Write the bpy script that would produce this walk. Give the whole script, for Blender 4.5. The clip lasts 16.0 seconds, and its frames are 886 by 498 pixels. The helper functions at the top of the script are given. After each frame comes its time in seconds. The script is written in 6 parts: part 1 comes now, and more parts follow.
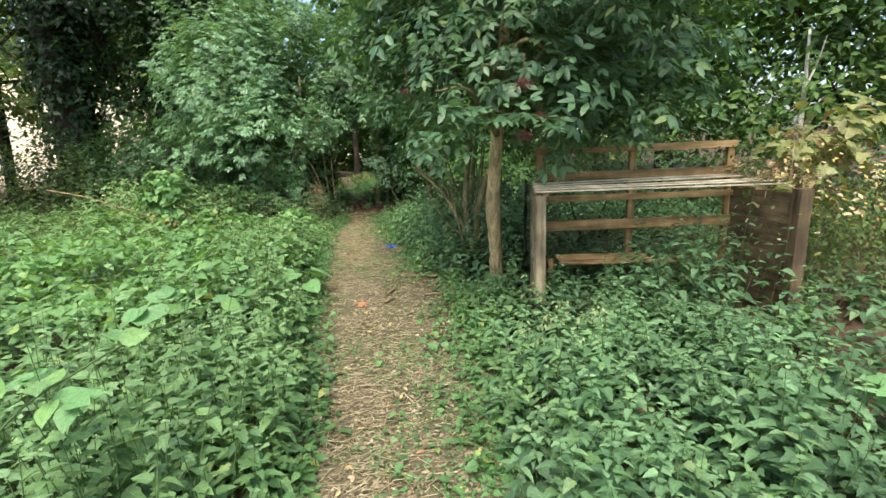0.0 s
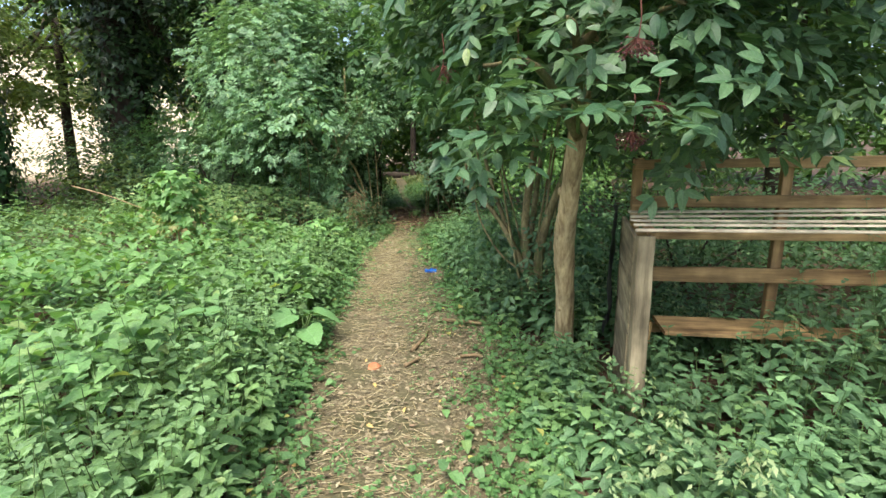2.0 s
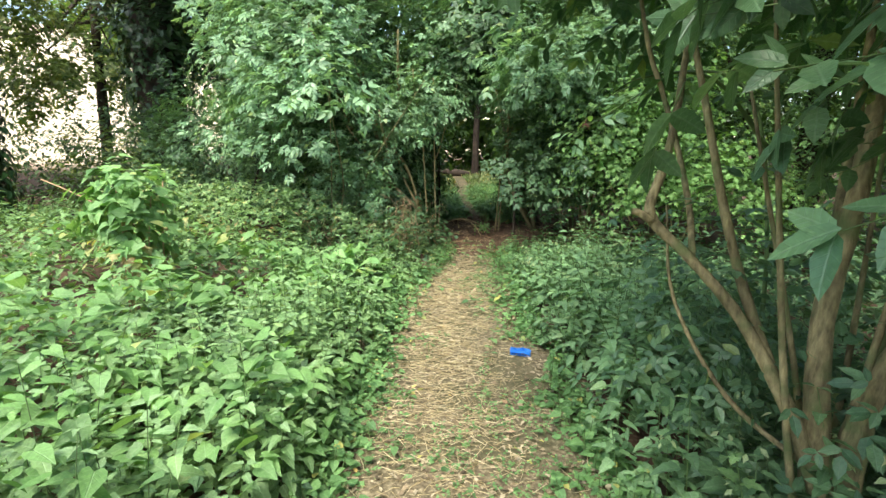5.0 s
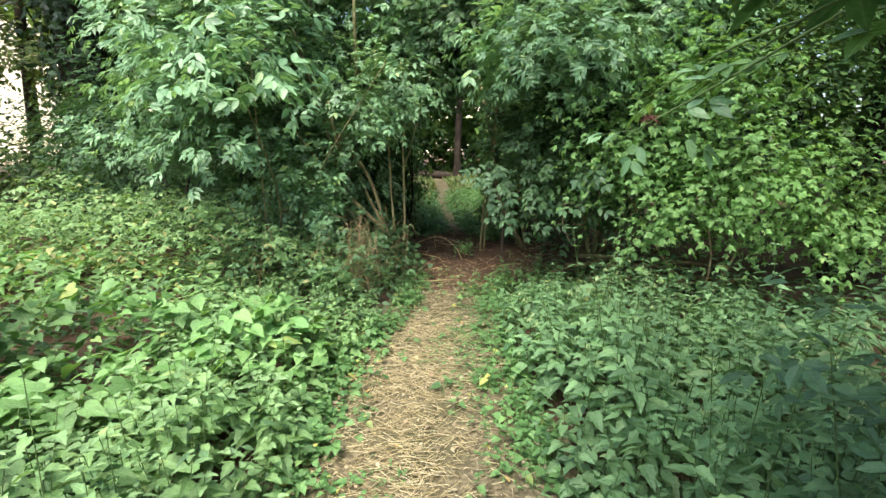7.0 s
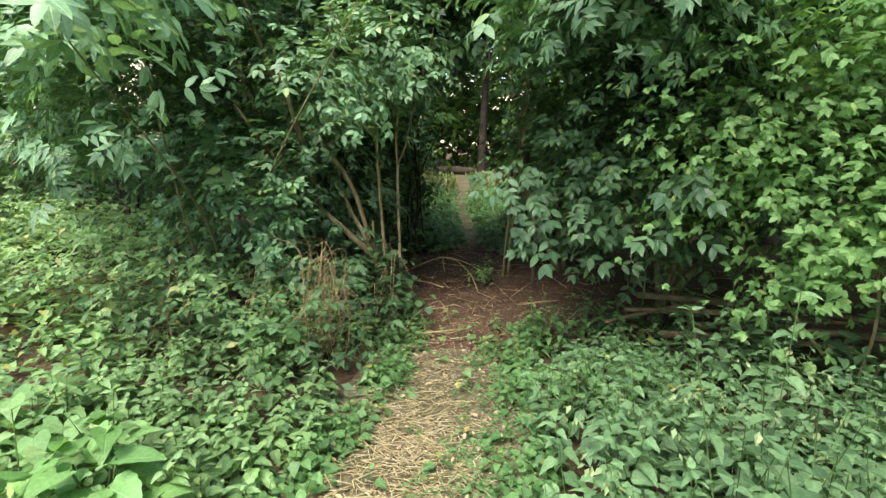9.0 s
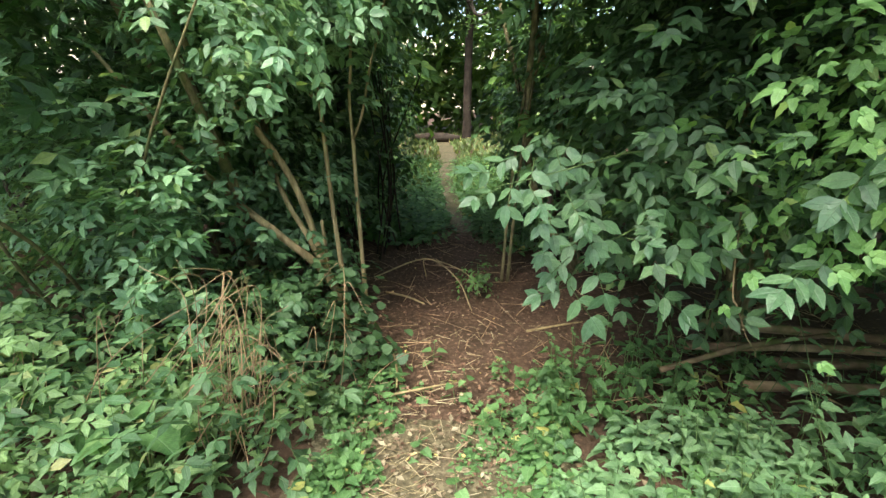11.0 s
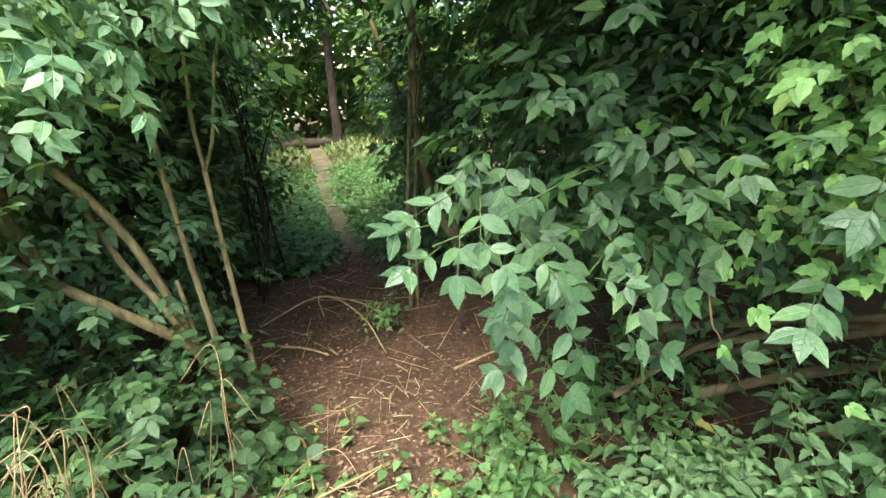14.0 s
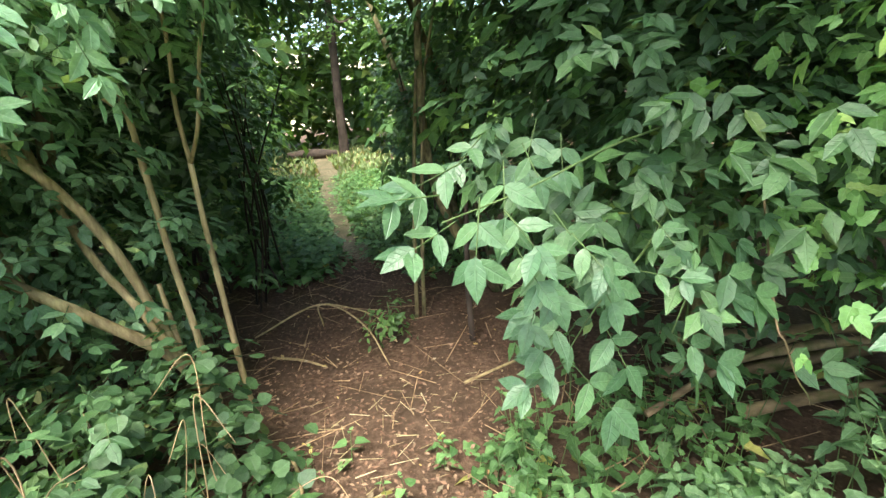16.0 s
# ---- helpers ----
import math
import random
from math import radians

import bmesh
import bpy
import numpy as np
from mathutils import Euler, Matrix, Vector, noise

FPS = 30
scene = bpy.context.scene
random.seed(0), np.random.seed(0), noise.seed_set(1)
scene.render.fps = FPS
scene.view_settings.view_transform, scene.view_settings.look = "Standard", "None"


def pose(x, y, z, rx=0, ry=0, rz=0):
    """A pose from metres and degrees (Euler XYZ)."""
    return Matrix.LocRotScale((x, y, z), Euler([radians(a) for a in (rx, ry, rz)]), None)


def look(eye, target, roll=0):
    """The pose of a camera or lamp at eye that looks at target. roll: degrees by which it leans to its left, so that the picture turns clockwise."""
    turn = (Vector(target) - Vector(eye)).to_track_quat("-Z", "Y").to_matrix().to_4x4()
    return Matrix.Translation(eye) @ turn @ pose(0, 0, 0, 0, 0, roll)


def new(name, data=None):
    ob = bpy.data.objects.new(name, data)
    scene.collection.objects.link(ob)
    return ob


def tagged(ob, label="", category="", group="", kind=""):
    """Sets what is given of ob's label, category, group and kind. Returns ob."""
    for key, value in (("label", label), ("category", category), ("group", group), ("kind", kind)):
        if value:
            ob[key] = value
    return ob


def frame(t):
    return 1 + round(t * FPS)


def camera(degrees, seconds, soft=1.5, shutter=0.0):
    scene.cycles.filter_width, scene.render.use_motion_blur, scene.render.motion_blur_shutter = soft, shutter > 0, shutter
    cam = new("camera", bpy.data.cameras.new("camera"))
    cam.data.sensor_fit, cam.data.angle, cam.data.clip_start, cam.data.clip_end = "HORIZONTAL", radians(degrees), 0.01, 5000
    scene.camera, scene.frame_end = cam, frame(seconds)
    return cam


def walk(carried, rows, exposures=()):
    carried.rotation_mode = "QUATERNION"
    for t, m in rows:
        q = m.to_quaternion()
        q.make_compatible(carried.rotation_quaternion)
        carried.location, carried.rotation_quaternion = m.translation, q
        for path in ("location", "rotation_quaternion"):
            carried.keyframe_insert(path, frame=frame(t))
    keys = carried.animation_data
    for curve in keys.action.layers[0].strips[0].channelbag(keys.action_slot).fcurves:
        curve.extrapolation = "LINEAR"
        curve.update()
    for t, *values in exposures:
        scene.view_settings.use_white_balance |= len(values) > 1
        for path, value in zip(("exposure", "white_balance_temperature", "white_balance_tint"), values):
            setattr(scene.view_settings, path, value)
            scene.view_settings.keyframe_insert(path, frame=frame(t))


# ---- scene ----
cam = camera(85.0, 16.0)
PATH = [
    (0, (0.074, -0.105, 1.59), (0.044, 1.846, 1.152), -1.9),
    (0.5, (0.192, 0.269, 1.595), (0.101, 2.219, 1.163), -1.4),
    (1, (0.238, 0.622, 1.619), (0.11, 2.568, 1.177), -1.2),
    (1.5, (0.152, 0.97, 1.625), (-0.051, 2.91, 1.186), -0.9),
    (2, (0.129, 1.313, 1.602), (-0.139, 3.248, 1.172), -0.6),
    (2.5, (0.047, 1.691, 1.63), (-0.354, 3.604, 1.204), 0.0),
    (3, (-0.203, 2.058, 1.618), (-0.685, 3.955, 1.203), 0.9),
    (3.5, (-0.261, 2.449, 1.599), (-0.766, 4.338, 1.177), 0.9),
    (3.7, (-0.293, 2.621, 1.612), (-0.789, 4.511, 1.189), 1.1),
    (5.8, (-0.721, 4.421, 1.503), (-1.194, 6.31, 1.045), 0.8),
    (6, (-0.738, 4.565, 1.502), (-1.206, 6.457, 1.053), 1.0),
    (6.5, (-0.71, 4.948, 1.526), (-1.168, 6.843, 1.076), 0.9),
    (7, (-0.82, 5.31, 1.563), (-1.234, 7.214, 1.112), 1.1),
    (7.5, (-0.918, 5.748, 1.539), (-1.32, 7.659, 1.107), 1.1),
    (8, (-0.903, 6.121, 1.531), (-1.303, 8.034, 1.105), 1.3),
    (8.5, (-0.946, 6.453, 1.524), (-1.358, 8.361, 1.088), 1.5),
    (9, (-1.014, 6.951, 1.522), (-1.534, 8.822, 1.044), 0.9),
    (9.2, (-1.026, 7.099, 1.527), (-1.572, 8.962, 1.046), 1.0),
    (11.3, (-1.39, 8.292, 1.464), (-1.788, 10.136, 0.799), -0.5),
    (11.5, (-1.451, 8.369, 1.437), (-1.797, 10.207, 0.728), -0.9),
    (12, (-1.582, 8.577, 1.434), (-1.782, 10.394, 0.623), -1.8),
    (12.5, (-1.595, 8.698, 1.418), (-1.766, 10.524, 0.62), -2.0),
    (13, (-1.574, 8.728, 1.456), (-1.745, 10.577, 0.713), -2.8),
    (13.5, (-1.586, 8.707, 1.501), (-1.648, 10.586, 0.817), -3.7),
    (14, (-1.483, 8.67, 1.527), (-1.471, 10.566, 0.889), -3.9),
    (14.5, (-1.451, 8.64, 1.535), (-1.456, 10.545, 0.926), -4.0),
    (15, (-1.503, 8.621, 1.542), (-1.544, 10.531, 0.951), -3.9),
    (15.5, (-1.502, 8.66, 1.537), (-1.529, 10.565, 0.93), -4.7),
    (16, (-1.496, 8.869, 1.401), (-1.508, 10.781, 0.817), -4.2),
]
walk(cam, [(t, look(e, a, r)) for t, e, a, r in PATH],
     exposures=((0.0, 1.48), (3.5, 1.85), (7.3, 1.98), (9.0, 1.95), (11.4, 2.3), (13.0, 2.42), (14.0, 2.65), (16.0, 2.85)))

# ---- world and sun ----
world = bpy.data.worlds.new("overcast_sky")
scene.world = world
world.use_nodes = True
wt = world.node_tree
wt.nodes.clear()
w_out = wt.nodes.new("ShaderNodeOutputWorld")
w_bg = wt.nodes.new("ShaderNodeBackground")
w_sky = wt.nodes.new("ShaderNodeTexSky")
w_sky.sky_type = "NISHITA"
w_sky.sun_disc = False
w_sky.sun_elevation = radians(61)
w_sky.sun_rotation = radians(195)
w_sky.air_density, w_sky.dust_density, w_sky.ozone_density = 1.0, 3.0, 1.0
w_bg.inputs["Strength"].default_value = 0.13
wt.links.new(w_sky.outputs[0], w_bg.inputs["Color"])
wt.links.new(w_bg.outputs[0], w_out.inputs["Surface"])

sun_data = bpy.data.lights.new("sun", "SUN")
sun_data.energy = 1.9
sun_data.angle = radians(32)
sun_data.color = (1.0, 0.95, 0.85)
sun = new("sun", sun_data)
sun.matrix_world = look((-1.3, -4.8, 9.0), (0, 0, 0))

# ---- materials ----


def material(name):
    m = bpy.data.materials.new(name)
    m.use_nodes = True
    m.node_tree.nodes.clear()
    return m, m.node_tree.nodes, m.node_tree.links


def ramp(nodes, stops):
    r = nodes.new("ShaderNodeValToRGB")
    while len(r.color_ramp.elements) < len(stops):
        r.color_ramp.elements.new(0.5)
    for e, (p, c) in zip(r.color_ramp.elements, stops):
        e.position, e.color = p, (*c, 1)
    return r


def leaf_material(name, dark, light, accent, share=0.04, through_light=0.3, rough=0.5):
    """Leaves: each leaf its own green, a slow drift over the plant, veins and a waxy sheen."""
    m, n, l = material(name)
    out = n.new("ShaderNodeOutputMaterial")
    geo = n.new("ShaderNodeNewGeometry")
    mid = tuple((a + b) / 2 for a, b in zip(dark, light))
    r = ramp(n, [(0.0, dark), (0.5, mid), (1 - share - 0.02, light), (1 - share, accent)])
    l.new(geo.outputs["Random Per Island"], r.inputs[0])
    drift = n.new("ShaderNodeTexNoise")
    drift.inputs["Scale"].default_value = 1.6
    drift.inputs["Detail"].default_value = 4
    drift.inputs["Roughness"].default_value = 0.62
    l.new(geo.outputs["Position"], drift.inputs["Vector"])
    fine = n.new("ShaderNodeTexNoise")
    fine.inputs["Scale"].default_value = 85
    fine.inputs["Detail"].default_value = 2
    l.new(geo.outputs["Position"], fine.inputs["Vector"])
    add = n.new("ShaderNodeMath")
    add.operation = "MULTIPLY_ADD"
    l.new(fine.outputs["Fac"], add.inputs[0])
    add.inputs[1].default_value = 0.5
    l.new(drift.outputs["Fac"], add.inputs[2])
    hsv = n.new("ShaderNodeHueSaturation")
    vmap = n.new("ShaderNodeMapRange")
    vmap.inputs["From Min"].default_value, vmap.inputs["From Max"].default_value = 0.45, 1.05
    vmap.inputs["To Min"].default_value, vmap.inputs["To Max"].default_value = 0.55, 1.45
    l.new(add.outputs[0], vmap.inputs["Value"])
    l.new(vmap.outputs[0], hsv.inputs["Value"])
    l.new(r.outputs[0], hsv.inputs["Color"])
    # midrib and side veins along the blade
    uvn = n.new("ShaderNodeUVMap")
    uvn.uv_map = "blade"
    sp = n.new("ShaderNodeSeparateXYZ")
    l.new(uvn.outputs[0], sp.inputs[0])

    def calc(op, a, b=None, c=None):
        m_ = n.new("ShaderNodeMath")
        m_.operation = op
        for i, q in enumerate((a, b, c)):
            if q is None:
                continue
            if isinstance(q, (int, float)):
                m_.inputs[i].default_value = q
            else:
                l.new(q, m_.inputs[i])
        return m_.outputs[0]

    def step(q, a, b):
        s_ = n.new("ShaderNodeMapRange")
        s_.interpolation_type = "SMOOTHSTEP"
        s_.inputs["From Min"].default_value, s_.inputs["From Max"].default_value = a, b
        l.new(q, s_.inputs["Value"])
        return s_.outputs[0]

    across = calc("ABSOLUTE", sp.outputs["X"])
    mid_v = calc("SUBTRACT", 1.0, step(across, 0.004, 0.03))
    slant = calc("MULTIPLY_ADD", across, -0.75, sp.outputs["Y"])
    saw = calc("ABSOLUTE", calc("SUBTRACT", calc("FRACT", calc("MULTIPLY", slant, 6.5)), 0.5))
    vein = calc("MAXIMUM", mid_v, calc("MULTIPLY", step(saw, 0.38, 0.5), 0.55))
    veined = n.new("ShaderNodeHueSaturation")
    l.new(hsv.outputs[0], veined.inputs["Color"])
    l.new(calc("MULTIPLY_ADD", vein, 0.17, 0.97), veined.inputs["Value"])
    l.new(calc("MULTIPLY_ADD", vein, -0.15, 1.0), veined.inputs["Saturation"])
    hsv = veined
    p = n.new("ShaderNodeBsdfPrincipled")
    p.inputs["Roughness"].default_value = rough
    p.inputs["Specular IOR Level"].default_value = 0.45
    l.new(hsv.outputs[0], p.inputs["Base Color"])
    bump = n.new("ShaderNodeBump")
    bump.inputs["Strength"].default_value = 0.5
    bump.inputs["Distance"].default_value = 0.004
    l.new(calc("MULTIPLY_ADD", vein, -0.6, fine.outputs["Fac"]), bump.inputs["Height"])
    l.new(bump.outputs[0], p.inputs["Normal"])
    t = n.new("ShaderNodeBsdfTranslucent")
    warm = n.new("ShaderNodeMixRGB")
    warm.blend_type = "MULTIPLY"
    warm.inputs["Fac"].default_value = 1
    warm.inputs["Color2"].default_value = (1.25, 1.2, 0.6, 1)
    l.new(hsv.outputs[0], warm.inputs["Color1"])
    l.new(warm.outputs[0], t.inputs["Color"])
    mix = n.new("ShaderNodeMixShader")
    mix.inputs["Fac"].default_value = through_light
    l.new(p.outputs[0], mix.inputs[1])
    l.new(t.outputs[0], mix.inputs[2])
    l.new(mix.outputs[0], out.inputs["Surface"])
    return m


def grain_material(name, dark, light, scale, stretch, rough=0.8, bump=0.4, per_object=0.0, moss=None):
    """Bark, boards and stalks: grain drawn out along one axis, stains, and a tint of its own for each piece."""
    m, n, l = material(name)
    out = n.new("ShaderNodeOutputMaterial")
    co = n.new("ShaderNodeTexCoord")
    mp = n.new("ShaderNodeMapping")
    mp.inputs["Scale"].default_value = stretch
    l.new(co.outputs["Object"], mp.inputs["Vector"])
    info = n.new("ShaderNodeObjectInfo")
    off = n.new("ShaderNodeVectorMath")
    off.operation = "ADD"
    comb = n.new("ShaderNodeCombineXYZ")
    mul = n.new("ShaderNodeMath")
    mul.operation = "MULTIPLY"
    mul.inputs[1].default_value = 37.0
    l.new(info.outputs["Random"], mul.inputs[0])
    l.new(mul.outputs[0], comb.inputs[1])
    l.new(mp.outputs[0], off.inputs[0])
    l.new(comb.outputs[0], off.inputs[1])
    g = n.new("ShaderNodeTexNoise")
    g.inputs["Scale"].default_value = scale
    g.inputs["Detail"].default_value = 6
    g.inputs["Roughness"].default_value = 0.65
    l.new(off.outputs[0], g.inputs["Vector"])
    st = n.new("ShaderNodeTexNoise")
    st.inputs["Scale"].default_value = 5
    st.inputs["Detail"].default_value = 4
    l.new(co.outputs["Object"], st.inputs["Vector"])
    r = ramp(n, [(0.3, dark), (0.7, light)])
    l.new(g.outputs["Fac"], r.inputs[0])
    hsv = n.new("ShaderNodeHueSaturation")
    vm = n.new("ShaderNodeMapRange")
    vm.inputs["From Min"].default_value, vm.inputs["From Max"].default_value = 0.3, 0.7
    vm.inputs["To Min"].default_value, vm.inputs["To Max"].default_value = 0.55, 1.3
    l.new(st.outputs["Fac"], vm.inputs["Value"])
    tint = n.new("ShaderNodeMath")
    tint.operation = "MULTIPLY_ADD"
    l.new(info.outputs["Random"], tint.inputs[0])
    tint.inputs[1].default_value = per_object
    tint.inputs[2].default_value = 1 - per_object / 2
    both = n.new("ShaderNodeMath")
    both.operation = "MULTIPLY"
    l.new(vm.outputs[0], both.inputs[0])
    l.new(tint.outputs[0], both.inputs[1])
    l.new(both.outputs[0], hsv.inputs["Value"])
    l.new(r.outputs[0], hsv.inputs["Color"])
    colour = hsv.outputs[0]
    if moss:
        mx = n.new("ShaderNodeMixRGB")
        mr = n.new("ShaderNodeMapRange")
        mr.inputs["From Min"].default_value, mr.inputs["From Max"].default_value = 0.52, 0.68
        big = n.new("ShaderNodeTexNoise")
        big.inputs["Scale"].default_value = 9
        big.inputs["Detail"].default_value = 5
        l.new(co.outputs["Object"], big.inputs["Vector"])
        l.new(big.outputs["Fac"], mr.inputs["Value"])
        l.new(mr.outputs[0], mx.inputs["Fac"])
        l.new(colour, mx.inputs["Color1"])
        mx.inputs["Color2"].default_value = (*moss, 1)
        colour = mx.outputs[0]
    p = n.new("ShaderNodeBsdfPrincipled")
    p.inputs["Roughness"].default_value = rough
    p.inputs["Specular IOR Level"].default_value = 0.25
    l.new(colour, p.inputs["Base Color"])
    b = n.new("ShaderNodeBump")
    b.inputs["Strength"].default_value = bump
    b.inputs["Distance"].default_value = 0.01
    l.new(g.outputs["Fac"], b.inputs["Height"])
    l.new(b.outputs[0], p.inputs["Normal"])
    l.new(p.outputs[0], out.inputs["Surface"])
    return m


def island_material(name, colours, rough=0.8, spec=0.2, through_light=0.0):
    """Loose litter: each piece one of several colours."""
    m, n, l = material(name)
    out = n.new("ShaderNodeOutputMaterial")
    geo = n.new("ShaderNodeNewGeometry")
    r = ramp(n, [(i / max(1, len(colours) - 1), c) for i, c in enumerate(colours)])
    l.new(geo.outputs["Random Per Island"], r.inputs[0])
    no = n.new("ShaderNodeTexNoise")
    no.inputs["Scale"].default_value = 120
    l.new(geo.outputs["Position"], no.inputs["Vector"])
    hsv = n.new("ShaderNodeHueSaturation")
    vm = n.new("ShaderNodeMapRange")
    vm.inputs["From Min"].default_value, vm.inputs["From Max"].default_value = 0.3, 0.7
    vm.inputs["To Min"].default_value, vm.inputs["To Max"].default_value = 0.7, 1.2
    l.new(no.outputs["Fac"], vm.inputs["Value"])
    l.new(vm.outputs[0], hsv.inputs["Value"])
    l.new(r.outputs[0], hsv.inputs["Color"])
    p = n.new("ShaderNodeBsdfPrincipled")
    p.inputs["Roughness"].default_value = rough
    p.inputs["Specular IOR Level"].default_value = spec
    l.new(hsv.outputs[0], p.inputs["Base Color"])
    l.new(p.outputs[0], out.inputs["Surface"])
    return m


def ground_material(name, stops, wet, field=None):
    """Soil with crumbs, humus and chaff; field: the colour of the stubble on the far rise."""
    m, n, l = material(name)
    out = n.new("ShaderNodeOutputMaterial")
    geo = n.new("ShaderNodeNewGeometry")
    a = n.new("ShaderNodeTexNoise")
    a.inputs["Scale"].default_value = 38
    a.inputs["Detail"].default_value = 8
    a.inputs["Roughness"].default_value = 0.7
    b = n.new("ShaderNodeTexNoise")
    b.inputs["Scale"].default_value = 2.6
    b.inputs["Detail"].default_value = 4
    for x in (a, b):
        l.new(geo.outputs["Position"], x.inputs["Vector"])
    r = ramp(n, stops)
    l.new(a.outputs["Fac"], r.inputs[0])
    mx = n.new("ShaderNodeMixRGB")
    mr = n.new("ShaderNodeMapRange")
    mr.inputs["From Min"].default_value, mr.inputs["From Max"].default_value = 0.42, 0.65
    mr.inputs["To Max"].default_value = 0.8
    l.new(b.outputs["Fac"], mr.inputs["Value"])
    l.new(mr.outputs[0], mx.inputs["Fac"])
    l.new(r.outputs[0], mx.inputs["Color1"])
    mx.inputs["Color2"].default_value = (*wet, 1)
    colour = mx.outputs[0]
    if field:
        sep = n.new("ShaderNodeSeparateXYZ")
        l.new(geo.outputs["Position"], sep.inputs[0])
        fm = n.new("ShaderNodeMapRange")
        fm.inputs["From Min"].default_value, fm.inputs["From Max"].default_value = 0.12, 0.5
        l.new(sep.outputs["Z"], fm.inputs["Value"])
        fx = n.new("ShaderNodeMixRGB")
        l.new(fm.outputs[0], fx.inputs["Fac"])
        l.new(colour, fx.inputs["Color1"])
        fr = ramp(n, [(0.3, tuple(c * 0.85 for c in field)), (0.7, field)])
        l.new(a.outputs["Fac"], fr.inputs[0])
        l.new(fr.outputs[0], fx.inputs["Color2"])
        colour = fx.outputs[0]
    p = n.new("ShaderNodeBsdfPrincipled")
    p.inputs["Roughness"].default_value = 0.95
    p.inputs["Specular IOR Level"].default_value = 0.15
    l.new(colour, p.inputs["Base Color"])
    bp = n.new("ShaderNodeBump")
    bp.inputs["Strength"].default_value = 0.7
    bp.inputs["Distance"].default_value = 0.015
    l.new(a.outputs["Fac"], bp.inputs["Height"])
    l.new(bp.outputs[0], p.inputs["Normal"])
    l.new(p.outputs[0], out.inputs["Surface"])
    return m


M_NETTLE = leaf_material("nettle_leaf", (0.085, 0.174, 0.055), (0.193, 0.338, 0.117), (0.254, 0.357, 0.122), 0.012, 0.3, 0.6)
M_NETTLE_TOP = leaf_material("young_nettle_leaf", (0.140, 0.258, 0.095), (0.255, 0.415, 0.180), (0.290, 0.410, 0.150), 0.02, 0.36, 0.55)
# bluish nettle greens: half shade, then open light, put into the leaf colour
M_NETTLE_SHADE = leaf_material("nettle_leaf_bluish_shaded", (0.056, 0.126, 0.052), (0.125, 0.240, 0.100), (0.170, 0.255, 0.100), 0.006, 0.3, 0.55)
M_NETTLE_PALE = leaf_material("nettle_leaf_bluish_young_and_lit", (0.095, 0.196, 0.082), (0.200, 0.352, 0.152), (0.210, 0.320, 0.130), 0.01, 0.32, 0.55)
M_BINDWEED = leaf_material("bindweed_leaf", (0.10, 0.225, 0.06), (0.205, 0.378, 0.122), (0.32, 0.39, 0.12), 0.012, 0.36, 0.55)
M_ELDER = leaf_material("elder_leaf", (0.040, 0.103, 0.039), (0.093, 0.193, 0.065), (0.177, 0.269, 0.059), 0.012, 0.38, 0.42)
# brighter elder green for leaves that catch the light
M_ELDER_LIT = leaf_material("elder_leaf_lit", (0.052, 0.122, 0.056), (0.120, 0.225, 0.096), (0.199, 0.279, 0.083), 0.008, 0.28, 0.36)
# dimmer elder green: half light put into the colour
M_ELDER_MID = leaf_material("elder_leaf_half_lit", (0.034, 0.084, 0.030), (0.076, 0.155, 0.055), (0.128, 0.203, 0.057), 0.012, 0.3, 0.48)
M_BRAMBLE = leaf_material("bramble_leaf", (0.05, 0.125, 0.045), (0.12, 0.235, 0.09), (0.24, 0.28, 0.09), 0.012, 0.3, 0.5)
M_WEED = leaf_material("pale_weed_leaf", (0.13, 0.25, 0.085), (0.27, 0.43, 0.165), (0.42, 0.42, 0.17), 0.03, 0.35, 0.6)
# silvery elder leaf; its pale green also carries sunlight by the tunnel
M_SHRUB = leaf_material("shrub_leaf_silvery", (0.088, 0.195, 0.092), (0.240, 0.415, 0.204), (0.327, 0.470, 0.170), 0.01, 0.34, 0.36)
M_IVY = leaf_material("ivy_leaf", (0.013, 0.040, 0.011), (0.041, 0.095, 0.025), (0.072, 0.130, 0.029), 0.02, 0.12, 0.4)
# dark thicket leaf; also inner crown leaves, with their shade in the colour
M_DARK = leaf_material("thicket_and_shaded_inner_leaf", (0.025, 0.069, 0.020), (0.074, 0.156, 0.045), (0.169, 0.250, 0.054), 0.02, 0.22, 0.5)
M_VINE = leaf_material("hop_vine_leaf", (0.120, 0.263, 0.071), (0.241, 0.432, 0.137), (0.318, 0.464, 0.131), 0.02, 0.4)
M_HEDGE = leaf_material("hedge_leaf", (0.075, 0.165, 0.045), (0.16, 0.305, 0.08), (0.26, 0.38, 0.08), 0.015, 0.35)
M_MAPLE = leaf_material("tree_leaf", (0.052, 0.122, 0.023), (0.123, 0.238, 0.044), (0.207, 0.288, 0.052), 0.03, 0.4)
M_PALE = leaf_material("open_tree_leaf", (0.065, 0.115, 0.023), (0.143, 0.216, 0.047), (0.227, 0.259, 0.062), 0.05, 0.42)
M_YELLOW = leaf_material("yellowing_leaf", (0.2, 0.24, 0.07), (0.36, 0.36, 0.13), (0.3, 0.22, 0.09), 0.15, 0.35)
M_BIG = leaf_material("burdock_leaf", (0.117, 0.260, 0.086), (0.180, 0.360, 0.122), (0.180, 0.340, 0.094), 0.05, 0.28, 0.55)
M_HERB = leaf_material("ground_herb_leaf", (0.069, 0.164, 0.050), (0.149, 0.297, 0.095), (0.376, 0.376, 0.099), 0.012, 0.3)
